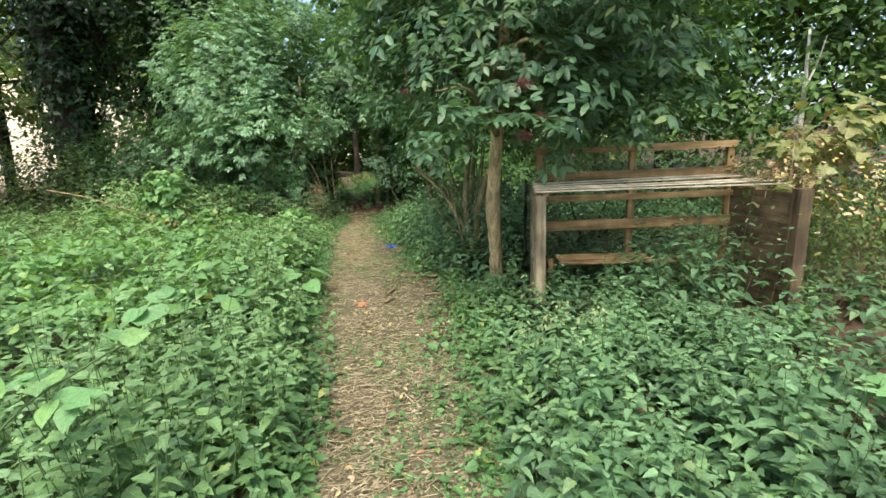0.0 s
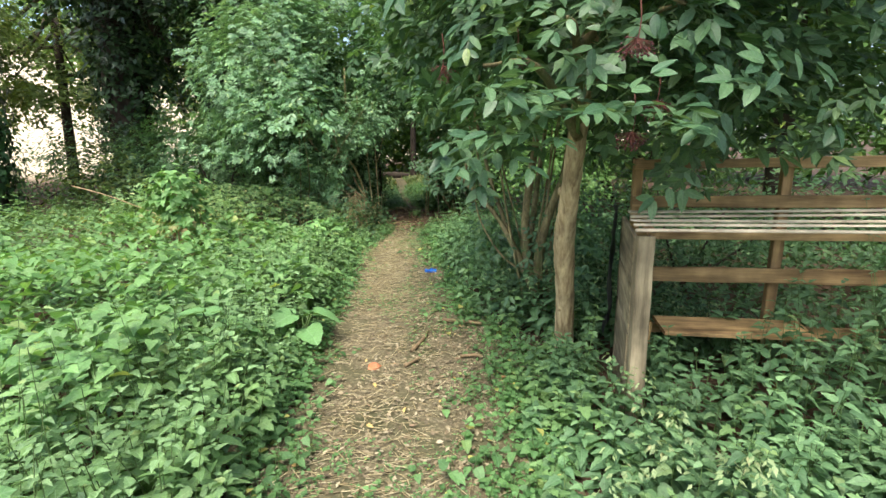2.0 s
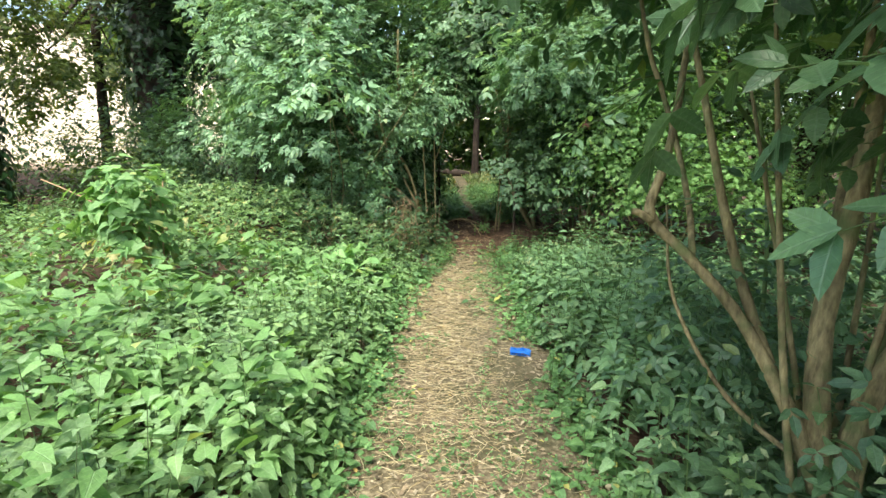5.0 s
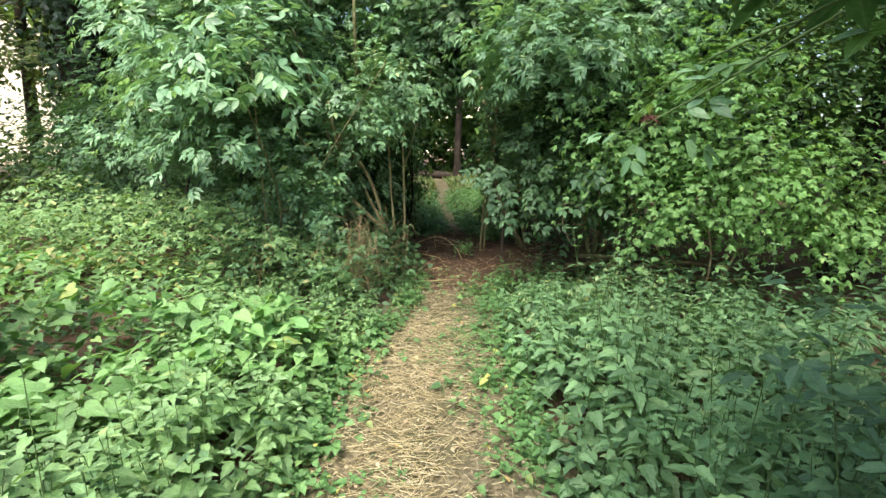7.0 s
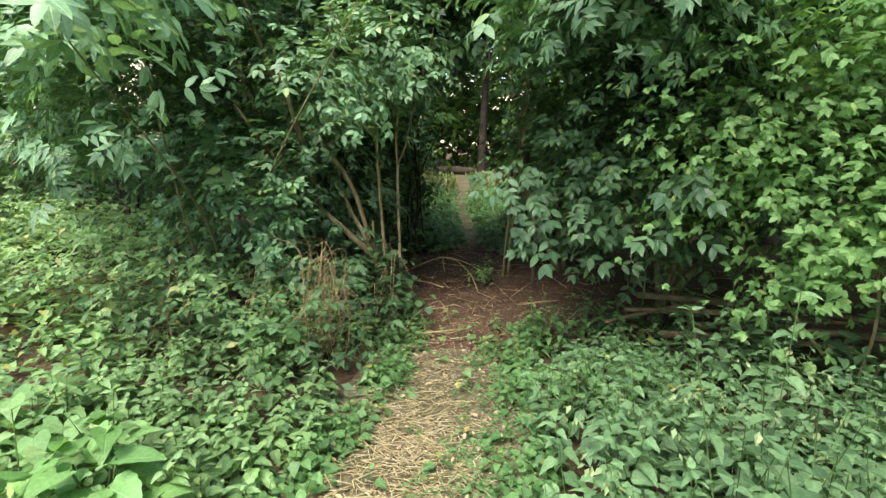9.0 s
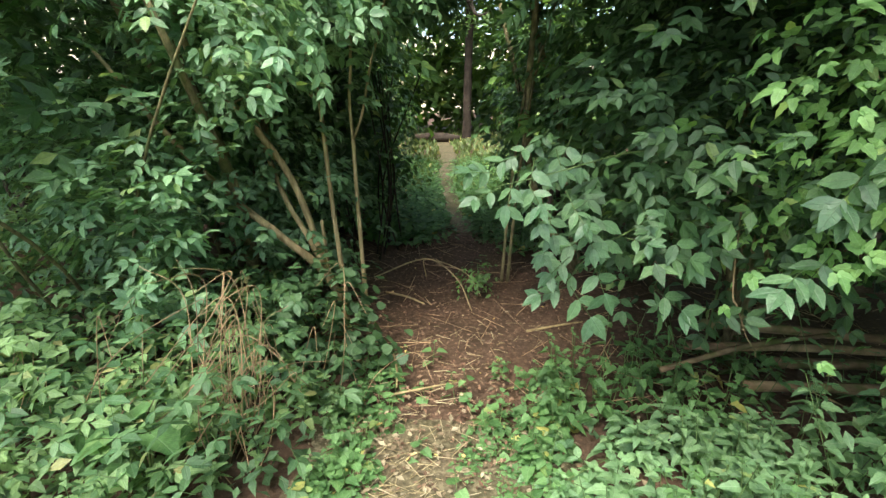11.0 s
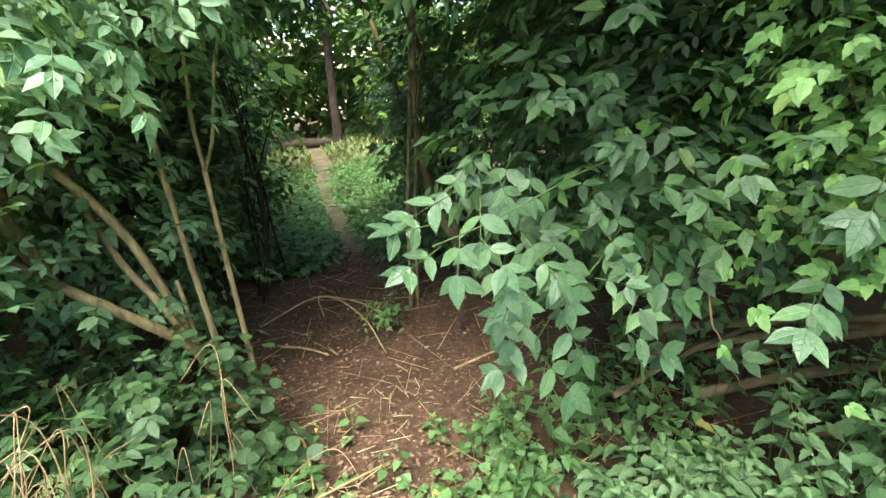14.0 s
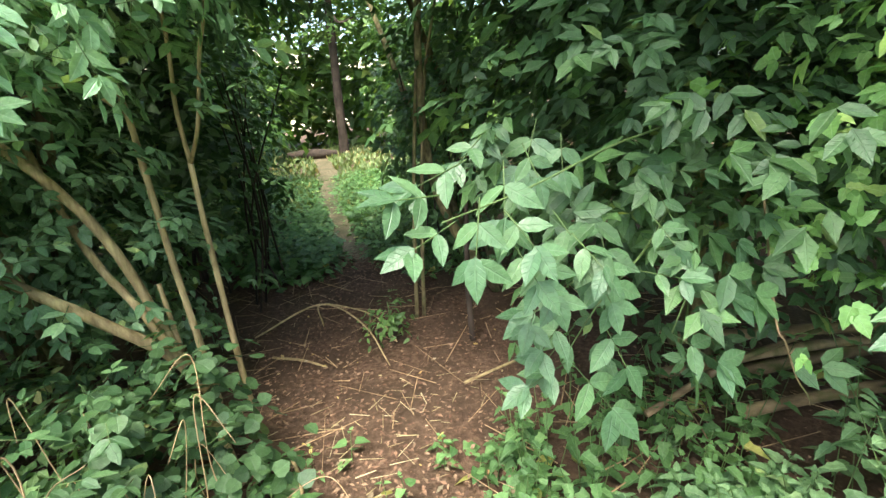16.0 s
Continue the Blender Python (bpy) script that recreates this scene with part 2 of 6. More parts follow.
M_TASSEL = leaf_material("nettle_tassel", (0.2, 0.29, 0.12), (0.34, 0.44, 0.2), (0.4, 0.42, 0.2), 0.05, 0.3)
M_STEM = grain_material("green_stem", (0.06, 0.11, 0.03), (0.12, 0.18, 0.06), 30, (1, 1, 0.2), 0.6, 0.1)
M_DRY = grain_material("dry_stalk", (0.24, 0.15, 0.075), (0.5, 0.36, 0.2), 40, (1, 1, 0.2), 0.75, 0.2)
M_BARK = grain_material("elder_bark", (0.08, 0.066, 0.032), (0.31, 0.262, 0.128), 48, (0.980, 1.030, 0.270), 0.88, 0.9, 0.25, (0.098, 0.124, 0.045))
M_BARE = grain_material("bare_weathered_trunk", (0.170, 0.112, 0.055), (0.620, 0.500, 0.276), 19, (1.600, 1.632, 0.184), 0.85, 0.8, 0.1)
M_SAPLING = grain_material("sapling_bark", (0.19, 0.14, 0.065), (0.54, 0.43, 0.215), 26, (1.325, 1.393, 0.308), 0.75, 0.5, 0.25)
M_DARKBARK = grain_material("dark_bark", (0.025, 0.02, 0.014), (0.08, 0.06, 0.045), 10, (1, 1, 0.2), 0.9, 0.7, 0.2)
M_PALEBARK = grain_material("pale_dead_bark", (0.45, 0.42, 0.34), (0.75, 0.72, 0.62), 10, (1, 1, 0.3), 0.8, 0.3)
M_BOARD = grain_material("weathered_board", (0.11, 0.066, 0.029), (0.42, 0.28, 0.125), 22, (0.08, 1, 1), 0.85, 0.4, 0.5)
M_GREYBOARD = grain_material("grey_board", (0.08, 0.064, 0.038), (0.345, 0.288, 0.178), 20, (0.09, 1, 1), 0.85, 0.5, 0.35)
M_DARKBOARD = grain_material("darker_board", (0.05, 0.034, 0.019), (0.2, 0.145, 0.082), 20, (0.09, 1, 1), 0.85, 0.5, 0.35)
M_SLAT = grain_material("pale_slat", (0.34, 0.28, 0.19), (0.66, 0.58, 0.43), 20, (0.06, 1, 1), 0.8, 0.25, 0.35)
M_LOG = grain_material("fallen_log", (0.108, 0.075, 0.040), (0.351, 0.250, 0.138), 16, (0.270, 1.250, 1.150), 0.9, 0.5, 0.3, (0.095, 0.112, 0.034))
M_STRAW = island_material("straw", [(0.264, 0.216, 0.104), (0.400, 0.336, 0.184), (0.496, 0.432, 0.264), (0.336, 0.272, 0.136), (0.176, 0.136, 0.072)])
M_CHIP = island_material("leaf_litter", [(0.1, 0.078, 0.046), (0.18, 0.138, 0.082), (0.3, 0.245, 0.15), (0.14, 0.115, 0.062), (0.4, 0.345, 0.22), (0.08, 0.064, 0.039)])
M_HUMUS = island_material("red_brown_leaf_litter", [(0.085, 0.048, 0.031), (0.15, 0.085, 0.052), (0.22, 0.135, 0.082), (0.105, 0.062, 0.038), (0.3, 0.2, 0.125), (0.07, 0.042, 0.028)])
M_FALLEN = island_material("fallen_leaf", [(0.5, 0.4, 0.22), (0.55, 0.42, 0.13), (0.35, 0.2, 0.1), (0.5, 0.42, 0.28), (0.25, 0.14, 0.08)], 0.7)
M_BERRY = island_material("elder_berry", [(0.025, 0.012, 0.018), (0.1, 0.02, 0.025), (0.16, 0.035, 0.03)], 0.35, 0.5)
M_STALK = grain_material("red_stalk", (0.11, 0.04, 0.03), (0.2, 0.075, 0.055), 30, (1, 1, 1), 0.6, 0.1)
M_BLUE = grain_material("blue_plastic", (0.012, 0.1, 0.42), (0.03, 0.2, 0.62), 9, (1, 1, 1), 0.35, 0.2)
M_BLACK = grain_material("black_sheeting", (0.008, 0.008, 0.009), (0.025, 0.025, 0.024), 12, (1, 1, 1), 0.55, 0.4)
M_BRICK = grain_material("brick_shard", (0.42, 0.14, 0.06), (0.58, 0.24, 0.12), 30, (1, 1, 1), 0.9, 0.4)
M_SOIL = ground_material("soil", [(0.28, (0.045, 0.028, 0.019)), (0.5, (0.098, 0.062, 0.040)), (0.74, (0.2, 0.135, 0.088))], (0.062, 0.042, 0.027), (0.66, 0.55, 0.38))
M_PATH = ground_material("trodden_path", [(0.3, (0.048, 0.040, 0.024)), (0.5, (0.135, 0.112, 0.066)), (0.7, (0.32, 0.275, 0.17))], (0.07, 0.072, 0.034))
M_GRASS = leaf_material("grass_blade", (0.095, 0.155, 0.045), (0.19, 0.265, 0.085), (0.45, 0.4, 0.16), 0.08, 0.35)

# ---- geometry helpers ----


def unit(v):
    v = np.asarray(v, float)
    return v / np.maximum(np.linalg.norm(v, axis=-1, keepdims=True), 1e-9)


def lattice(x, y, seed=0):
    """Smooth value noise in the plane, 0 to 1."""
    xi, yi = np.floor(x), np.floor(y)
    fx, fy = x - xi, y - yi
    fx, fy = fx * fx * (3 - 2 * fx), fy * fy * (3 - 2 * fy)

    def h(a, b):
        s = np.sin(a * 127.1 + b * 311.7 + seed * 74.7) * 43758.5453
        return s - np.floor(s)

    top = h(xi, yi) * (1 - fx) + h(xi + 1, yi) * fx
    low = h(xi, yi + 1) * (1 - fx) + h(xi + 1, yi + 1) * fx
    return top * (1 - fy) + low * fy


class Shape:
    """Triangles gathered from many pieces."""

    def __init__(self):
        self.v, self.f, self.uv, self.n = [], [], [], 0

    def add(self, v, f, uv=None):
        v, f = np.asarray(v, float).reshape(-1, 3), np.asarray(f, int).reshape(-1, 3)
        self.v.append(v)
        self.uv.append(np.full((len(v), 2), 0.5) if uv is None else uv)
        self.f.append(f + self.n)
        self.n += len(v)
        return self

    def mesh(self, name, shift=(0, 0, 0), smooth=True):
        v = np.concatenate(self.v) - np.asarray(shift)
        f = np.concatenate(self.f)
        me = bpy.data.meshes.new(name)
        me.vertices.add(len(v))
        me.vertices.foreach_set("co", v.astype(np.float32).ravel())
        me.loops.add(f.size)
        me.loops.foreach_set("vertex_index", f.astype(np.int32).ravel())
        me.polygons.add(len(f))
        me.polygons.foreach_set("loop_start", np.arange(0, f.size, 3, dtype=np.int32))
        me.polygons.foreach_set("use_smooth", np.full(len(f), smooth))
        me.update(calc_edges=True)
        uv = np.concatenate(self.uv)[f.ravel()]
        me.uv_layers.new(name="blade").data.foreach_set("uv", uv.astype(np.float32).ravel())
        return me


def origin(ob):
    at = Vector((0, 0, 0))
    while ob:
        at += ob.location
        ob = ob.parent
    return at


def thing(name, label, category, at=(0, 0, 0), group="", kind=""):
    ob = new(name)
    ob.empty_display_size = 0.1
    ob.location = at
    return tagged(ob, label, category, group, kind)


def part(name, shape, mat, parent, label="", smooth=True):
    me = shape.mesh(name, origin(parent), smooth)
    me.materials.append(mat)
    ob = new(name, me)
    ob.parent = parent
    return tagged(ob, label) if label else ob


def stuff(name, shape, mat, label, category, smooth=True):
    me = shape.mesh(name, (0, 0, 0), smooth)
    me.materials.append(mat)
    return tagged(new(name, me), label, category, "", "stuff")


def curve_points(pts, steps=5):
    """A smooth line through the given points (Catmull-Rom)."""
    p = np.asarray(pts, float)
    p = np.vstack([2 * p[0] - p[1], p, 2 * p[-1] - p[-2]])
    out = []
    for i in range(1, len(p) - 2):
        for t in np.linspace(0, 1, steps, endpoint=False):
            a, b, c, d = p[i - 1], p[i], p[i + 1], p[i + 2]
            out.append(0.5 * (2 * b + (c - a) * t + (2 * a - 5 * b + 4 * c - d) * t * t + (3 * b - a - 3 * c + d) * t ** 3))
    out.append(p[-2])
    return np.array(out)


def tube(shape, pts, radii, sides=8, steps=5, knob=0.0, seed=0):
    """A tapering limb along a line; knob: how uneven its girth is."""
    line = curve_points(pts, steps) if steps > 1 else np.asarray(pts, float)
    n = len(line)
    r = np.interp(np.linspace(0, 1, n), np.linspace(0, 1, len(radii)), radii)
    tan = unit(np.gradient(line, axis=0))
    ref = np.array([0.31, 0.93, 0.2]) if abs(tan[0] @ np.array([0.3, 0.9, 0.2])) < 0.8 else np.array([1.0, 0.1, 0])
    rng = np.random.default_rng(seed)
    v = []
    for i in range(n):
        ref = unit(ref - tan[i] * (ref @ tan[i]))
        side = np.cross(tan[i], ref)
        a = np.arange(sides) / sides * 2 * np.pi
        rr = r[i] * (1 + knob * (rng.random(sides) - 0.5) + knob * 0.6 * (rng.random() - 0.5))
        v.append(line[i] + (np.cos(a) * rr)[:, None] * ref + (np.sin(a) * rr)[:, None] * side)
    v = np.vstack(v + [line[:1], line[-1:]])
    f = []
    for i in range(n - 1):
        for k in range(sides):
            a, b = i * sides + k, i * sides + (k + 1) % sides
            f += [(a, b, a + sides), (b, b + sides, a + sides)]
    for k in range(sides):
        f += [(n * sides, (k + 1) % sides, k), (n * sides + 1, (n - 1) * sides + k, (n - 1) * sides + (k + 1) % sides)]
    return shape.add(v, f)


def blade(rows, fold=0.12, droop=0.18):
    """A leaf one unit long: rows of (place along, half width); folded on its midrib, its tip hanging."""
    v, f = [(0, 0, 0)], []
    for y, w in rows:
        z = -droop * y * y
        v += [(-w, y, z + fold * w * 2), (0, y, z - fold * w * 0.6), (w, y, z + fold * w * 2)]
    v.append((0, 1, -droop))
    f += [(0, 2, 1), (0, 3, 2)]
    for i in range(len(rows) - 1):
        a, b = 1 + 3 * i, 4 + 3 * i
        f += [(a, a + 1, b), (a + 1, b + 1, b), (a + 1, a + 2, b + 1), (a + 2, b + 2, b + 1)]
    a, t = 1 + 3 * (len(rows) - 1), len(v) - 1
    f += [(a, a + 1, t), (a + 1, a + 2, t)]
    return np.array(v), np.array(f)


def toothed(edge, ribs=(0.0, 0.4, 1.0), fold=0.1, droop=0.2, wave=0.0):
    """A leaf one unit long whose edge runs through the given (place along, half width) points: teeth, lobes, a heart-shaped base."""
    v = [(0, y, -droop * y * abs(y) - fold * 0.12) for y in ribs]
    f, m = [], len(ribs)
    for sgn in (-1, 1):
        b = len(v)
        v += [(sgn * w, y, -droop * y * abs(y) + fold * w * 2 + wave * (k % 2) * w) for k, (y, w) in enumerate(edge)]
        c = 0
        for k in range(len(edge)):
            while c < m - 2 and edge[k][0] > (ribs[c] + ribs[c + 1]) / 2:
                f.append((b + k, c, c + 1) if sgn < 0 else (b + k, c + 1, c))
                c += 1
            if k < len(edge) - 1:
                f.append((b + k, c, b + k + 1) if sgn < 0 else (b + k, b + k + 1, c))
        f.append((b + len(edge) - 1, c, m - 1) if sgn < 0 else (b + len(edge) - 1, m - 1, c))
    return np.array(v, float), np.array(f)


NETTLE = toothed([(0.03, 0.17), (0.17, 0.32), (0.27, 0.25), (0.44, 0.29), (0.54, 0.19), (0.73, 0.16)], (0.0, 0.4, 1.0), 0.12, 0.3)
NETTLE_FAR = toothed([(0.12, 0.36), (0.3, 0.24), (0.5, 0.27)], (0.0, 1.0), 0.12, 0.28)
MAPLE_LEAF = toothed([(-0.12, 0.2), (0.0, 0.46), (0.16, 0.3), (0.42, 0.52), (0.45, 0.26), (0.72, 0.24)], (0.0, 0.4, 1.0), 0.07, 0.2)
ELDER_LEAF = blade([(0.13, 0.15), (0.44, 0.22), (0.77, 0.14)], 0.08, 0.18)
HEART = toothed([(-0.16, 0.2), (-0.04, 0.38), (0.24, 0.42), (0.62, 0.22)], (0.0, 0.45, 1.0), 0.07, 0.22)
HEART_FAR = blade([(0.1, 0.38), (0.52, 0.32)], 0.08, 0.24)
HEART_SMALL = blade([(0.3, 0.4)], 0.08, 0.22)
OVAL_FINE = blade([(0.08, 0.12), (0.3, 0.23), (0.58, 0.225), (0.83, 0.1)], 0.07, 0.2)
OVAL = blade([(0.22, 0.21), (0.6, 0.22)], 0.12, 0.15)
OVAL_FAR = blade([(0.42, 0.25)], 0.12, 0.12)
VINE_LEAF = toothed([(0.0, 0.22), (0.22, 0.36), (0.36, 0.27), (0.6, 0.26)], (0.0, 0.4, 1.0), 0.09, 0.22)
LANCE = blade([(0.42, 0.19)], 0.12, 0.1)
ROUND = blade([(0.02, 0.3), (0.3, 0.5), (0.7, 0.36)], 0.08, 0.15)
LOBED = MAPLE_LEAF


def leaves(shape, leaf, at, tip, up, size, roll=0.0):
    """Sets one leaf at each place, tip along tip, its face towards up."""
    v, f = leaf
    at, tip = np.asarray(at, float), unit(tip)
    side = unit(np.cross(tip, up))
    nor = np.cross(side, tip)
    n = len(at)
    size = np.broadcast_to(np.asarray(size, float), (n,))
    w = at[:, None, :] + size[:, None, None] * (v[None, :, :1] * side[:, None] + v[None, :, 1:2] * tip[:, None] + v[None, :, 2:] * nor[:, None])
    k = (np.arange(n) * len(v))[:, None, None] + f[None]
    return shape.add(w.reshape(-1, 3), k.reshape(-1, 3), np.tile(v[:, :2], (n, 1)))


def rods(shape, a, b, r):
    """Thin three-sided stalks from a to b."""
    a, b = np.asarray(a, float), np.asarray(b, float)
    d = unit(b - a)
    s = unit(np.cross(d, np.where(np.abs(d[:, 2:3]) > 0.9, [[1.0, 0, 0]], [[0, 0, 1.0]])))
    t = np.cross(d, s)
    r = np.broadcast_to(np.asarray(r, float), (len(a),))[:, None]
    ring = [s * r, (-0.5 * s + 0.866 * t) * r, (-0.5 * s - 0.866 * t) * r]
    v = np.stack([a + q for q in ring] + [b + q * 0.6 for q in ring], 1)
    f = np.array([(0, 1, 3), (1, 4, 3), (1, 2, 4), (2, 5, 4), (2, 0, 5), (0, 3, 5)])
    k = (np.arange(len(a)) * 6)[:, None, None] + f[None]
    return shape.add(v.reshape(-1, 3), k.reshape(-1, 3))


def compound(shape, at, tip, up, length, leaf, rng, pairs=2, stalk=None, wide=0.52):
    """Pinnate leaves: pairs of leaflets along a stalk and one at its end."""
    at, tip = np.asarray(at, float), unit(tip)
    n = len(at)
    side = unit(np.cross(tip, up))
    nor = np.cross(side, tip)
    length = np.broadcast_to(np.asarray(length, float), (n,))[:, None]

    def jit(k):
        return rng.normal(0, k, (n, 3))

    for i in range(pairs):
        s = 0.3 + 0.42 * i / max(1, pairs - 1) if pairs > 1 else 0.5
        p = at + tip * length * s - nor * length * 0.05 * s
        for sgn in (-1, 1):
            d = tip * 0.62 + side * sgn * 0.85 - nor * 0.12 + jit(0.13)
            leaves(shape, leaf, p, d, nor + jit(0.22), (length * wide * (0.85 + 0.2 * rng.random((n, 1))))[:, 0])
    leaves(shape, leaf, at + tip * length * 0.68, tip + jit(0.1) - nor * 0.1, nor + jit(0.2), (length * wide * 1.05)[:, 0])
    if stalk is not None:
        rods(stalk, at, at + tip * length * 0.72 - nor * length * 0.03, 0.0018)
    return shape


# ---- the plan: path edges along y ----
PY = np.array([-6.0, 0.0, 1.8, 2.7, 3.5, 4.2, 4.8, 5.7, 6.2, 7.4, 8.1, 9.1, 9.8, 10.6, 11.2, 12.0, 13.2, 16.0, 20.0, 24.0])
PL = np.array([-1.0, -0.78, -0.7, -0.92, -1.15, -1.3, -1.5, -1.58, -1.7, -1.96, -2.1, -2.08, -2.14, -2.28, -2.7, -2.85, -2.5, -3.5, -4.4, -5.7])
PR = np.array([0.75, 0.45, 0.28, 0.26, 0.25, 0.16, 0.2, -0.28, -0.42, -0.78, -0.95, -1.18, -1.33, -1.3, -1.0, -1.45, -2.05, -2.9, -3.7, -4.7])


def edge_l(y):
    return np.interp(y, PY, PL)


def edge_r(y):
    return np.interp(y, PY, PR)


def clear_of_walk(p, margin=0.38):
    """True where a leaf would not stand in the way of someone on the path."""
    line = np.array([(0.5, -1.0, 1.5), (0.07, -0.1, 1.55), (0.2, 0.7, 1.6), (0.1, 1.5, 1.6), (-0.2, 2.1, 1.6), (-0.3, 2.7, 1.6), (-0.55, 3.6, 1.55), (-0.74, 4.6, 1.52), (-0.8, 5.3, 1.55), (-0.92, 6.1, 1.53), (-1.0, 7.0, 1.52), (-1.4, 8.3, 1.46), (-1.6, 8.8, 1.45)])
    ok = np.ones(len(p), bool)
    for a, b in zip(line[:-1], line[1:]):
        t = np.clip(((p - a) @ (b - a)) / ((b - a) @ (b - a)), 0, 1)
        ok &= np.linalg.norm(p - (a + t[:, None] * (b - a)), axis=1) > margin
    return ok


def clusters(blobs, count, rng, low=0.1, deep=0.3, keep=None, under=-0.85):
    """Places and outward ways of twig ends over a lumpy crown made of rounded masses."""
    b = np.array(blobs, float)
    area = b[:, 3] * b[:, 4] + b[:, 4] * b[:, 5] + b[:, 3] * b[:, 5]
    k = rng.choice(len(b), count * 2, p=area / area.sum())
    u = unit(rng.normal(size=(count * 2, 3)))
    ok = u[:, 2] > under
    k, u = k[ok], u[ok]
    c, r = b[k, :3], b[k, 3:]
    bump = 1 + 0.16 * np.sin(u[:, 0] * 7 + k * 1.7) * np.cos(u[:, 1] * 6 + k) + 0.1 * np.sin(u[:, 2] * 11 + u[:, 0] * 5 + k * 2.3)
    depth = bump - np.abs(rng.normal(0, deep, len(u)))
    p = c + u * r * np.clip(depth, 0.25, 1.4)[:, None]
    ok = (p[:, 2] > low) & clear_of_walk(p)
    for i in range(len(b)):
        inside = (((p - b[i, :3]) / b[i, 3:]) ** 2).sum(1) < 0.42
        ok &= ~(inside & (k != i))
    if keep is not None:
        ok &= keep(p)
    p, u = p[ok][:count], u[ok][:count]
    return p, unit(u / 1.0)


def crown(shape, blobs, count, per, length, leaf, rng, pairs=2, low=0.1, deep=0.25, keep=None, droop=0.25, spread=0.13, stalk=None, under=-0.85, wide=0.52):
    p, o = clusters(blobs, count, rng, low, deep, keep, under)
    way = unit(o + rng.normal(0, 0.35, o.shape) + (0, 0, 0.12))
    along = np.tile(np.linspace(-0.6, 1.0, per), len(p))[:, None] * rng.uniform(0.7, 1.3, (len(p) * per, 1))
    at = np.repeat(p, per, 0) + np.repeat(way, per, 0) * along * spread * 2.2 + rng.normal(0, spread * 0.42, (len(p) * per, 3))
    out = np.repeat(way, per, 0)
    flank = unit(np.cross(out, rng.normal(size=out.shape)))
    ok = clear_of_walk(at, 0.36) & (at[:, 2] > low - 0.1)
    at, out = at[ok], out[ok]
    n = len(at)
    # blades turn their faces up and outwards to the light, their tips any way round
    up = unit(np.array([0, 0, 0.85]) + out * 0.7 + rng.normal(0, 0.25, (n, 3)))
    tip = out * 0.3 + flank[ok] * 0.9 + rng.normal(0, 0.2, (n, 3)) - np.array([0, 0, droop * 0.7])
    tip = unit(tip - up * (tip * up).sum(1, keepdims=True) * 0.8)
    size = length * rng.uniform(0.65, 1.15, n)
    if pairs:
        compound(shape, at, tip, up, size, leaf, rng, pairs, stalk, wide)
    else:
        leaves(shape, leaf, at, tip, up, size)
    return p


def limbs(parent, root, targets, rng, mat, r0=0.04, name="limb", sides=6, bend=0.15):
    """Branches from a root up into the crown."""
    for k, q in enumerate(targets):
        q = np.asarray(q, float)
        mid = (np.asarray(root) + q) / 2 + rng.normal(0, bend, 3)
        tube(s := Shape(), [root, mid, q], [r0, r0 * 0.7, r0 * 0.25], sides, 5, 0.15, k)
        part(name, s, mat, parent)


# ---- ground ----
def rise(x, y):
    """Height of the ground: flat in the clearing, a stubble field rising far off beyond the trees."""
    u = -0.93 * x + 0.36 * y
    t = np.clip((u - 20) / 60, 0, 1)
    return 14 * t * t * (3 - 2 * t)


rad = np.concatenate([np.linspace(0, 24, 60), np.geomspace(26, 900, 40)])
ang = np.linspace(0, 2 * np.pi, 97)[:-1]
gv = [(-1.0, 6.0, 0.0)]
for r_ in rad[1:]:
    gx, gy = -1.0 + r_ * np.cos(ang), 6.0 + r_ * np.sin(ang)
    gz = rise(gx, gy) + 0.03 * (lattice(gx * 1.5, gy * 1.5, 3) - 0.5) * (r_ < 24) - 0.015 * (r_ < 24)
    gv += list(zip(gx, gy, gz))
gf = [(0, 1 + k, 1 + (k + 1) % 96) for k in range(96)]
for i in range(len(rad) - 2):
    for k in range(96):
        a, b = 1 + i * 96 + k, 1 + i * 96 + (k + 1) % 96
        gf += [(a, a + 96, b), (b, a + 96, b + 96)]
g_me = Shape().add(gv, gf).mesh("ground")
g_me.materials.append(M_SOIL)
tagged(new("ground", g_me), "dark woodland soil rising to a pale stubble field far off", "ground", "", "structure")


def strip(name, y0, y1, inset, z, mat, label, seed):
    ys = np.linspace(y0, y1, int((y1 - y0) * 10))
    cols = 9
    v, f = [], []
    for i, y in enumerate(ys):
        a, b = edge_l(y) + inset + 0.12 * (lattice(y * 3, 0.0, seed) - 0.5), edge_r(y) - inset + 0.12 * (lattice(y * 3, 5.0, seed) - 0.5)
        for c in range(cols):
            x = a + (b - a) * c / (cols - 1)
            lift = 0 if c in (0, cols - 1) else 0.012
            sunk = 0.06 * (max(0.0, 1 - (y - y0) / 0.6) + max(0.0, 1 - (y1 - y) / 0.6))
            v.append((x, y, z * (0.3 if lift == 0 else 1) + lift - sunk + 0.012 * float(lattice(np.array(x * 9), np.array(y * 9), seed))))
    for i in range(len(ys) - 1):
        for c in range(cols - 1):
            q = i * cols + c
            f += [(q, q + 1, q + cols), (q + 1, q + cols + 1, q + cols)]
    me = Shape().add(v, f).mesh(name)
    me.materials.append(mat)
    return tagged(new(name, me), label, "path", "", "structure")


strip("path", 13.0, 23.8, 0.13, 0.012, M_PATH, "narrow bare footpath through the shrubs to the glade", 2)
strip("path", -5.8, 10.3, -0.2, 0.012, M_PATH, "trodden footpath of chaff, straw and bare earth", 1)

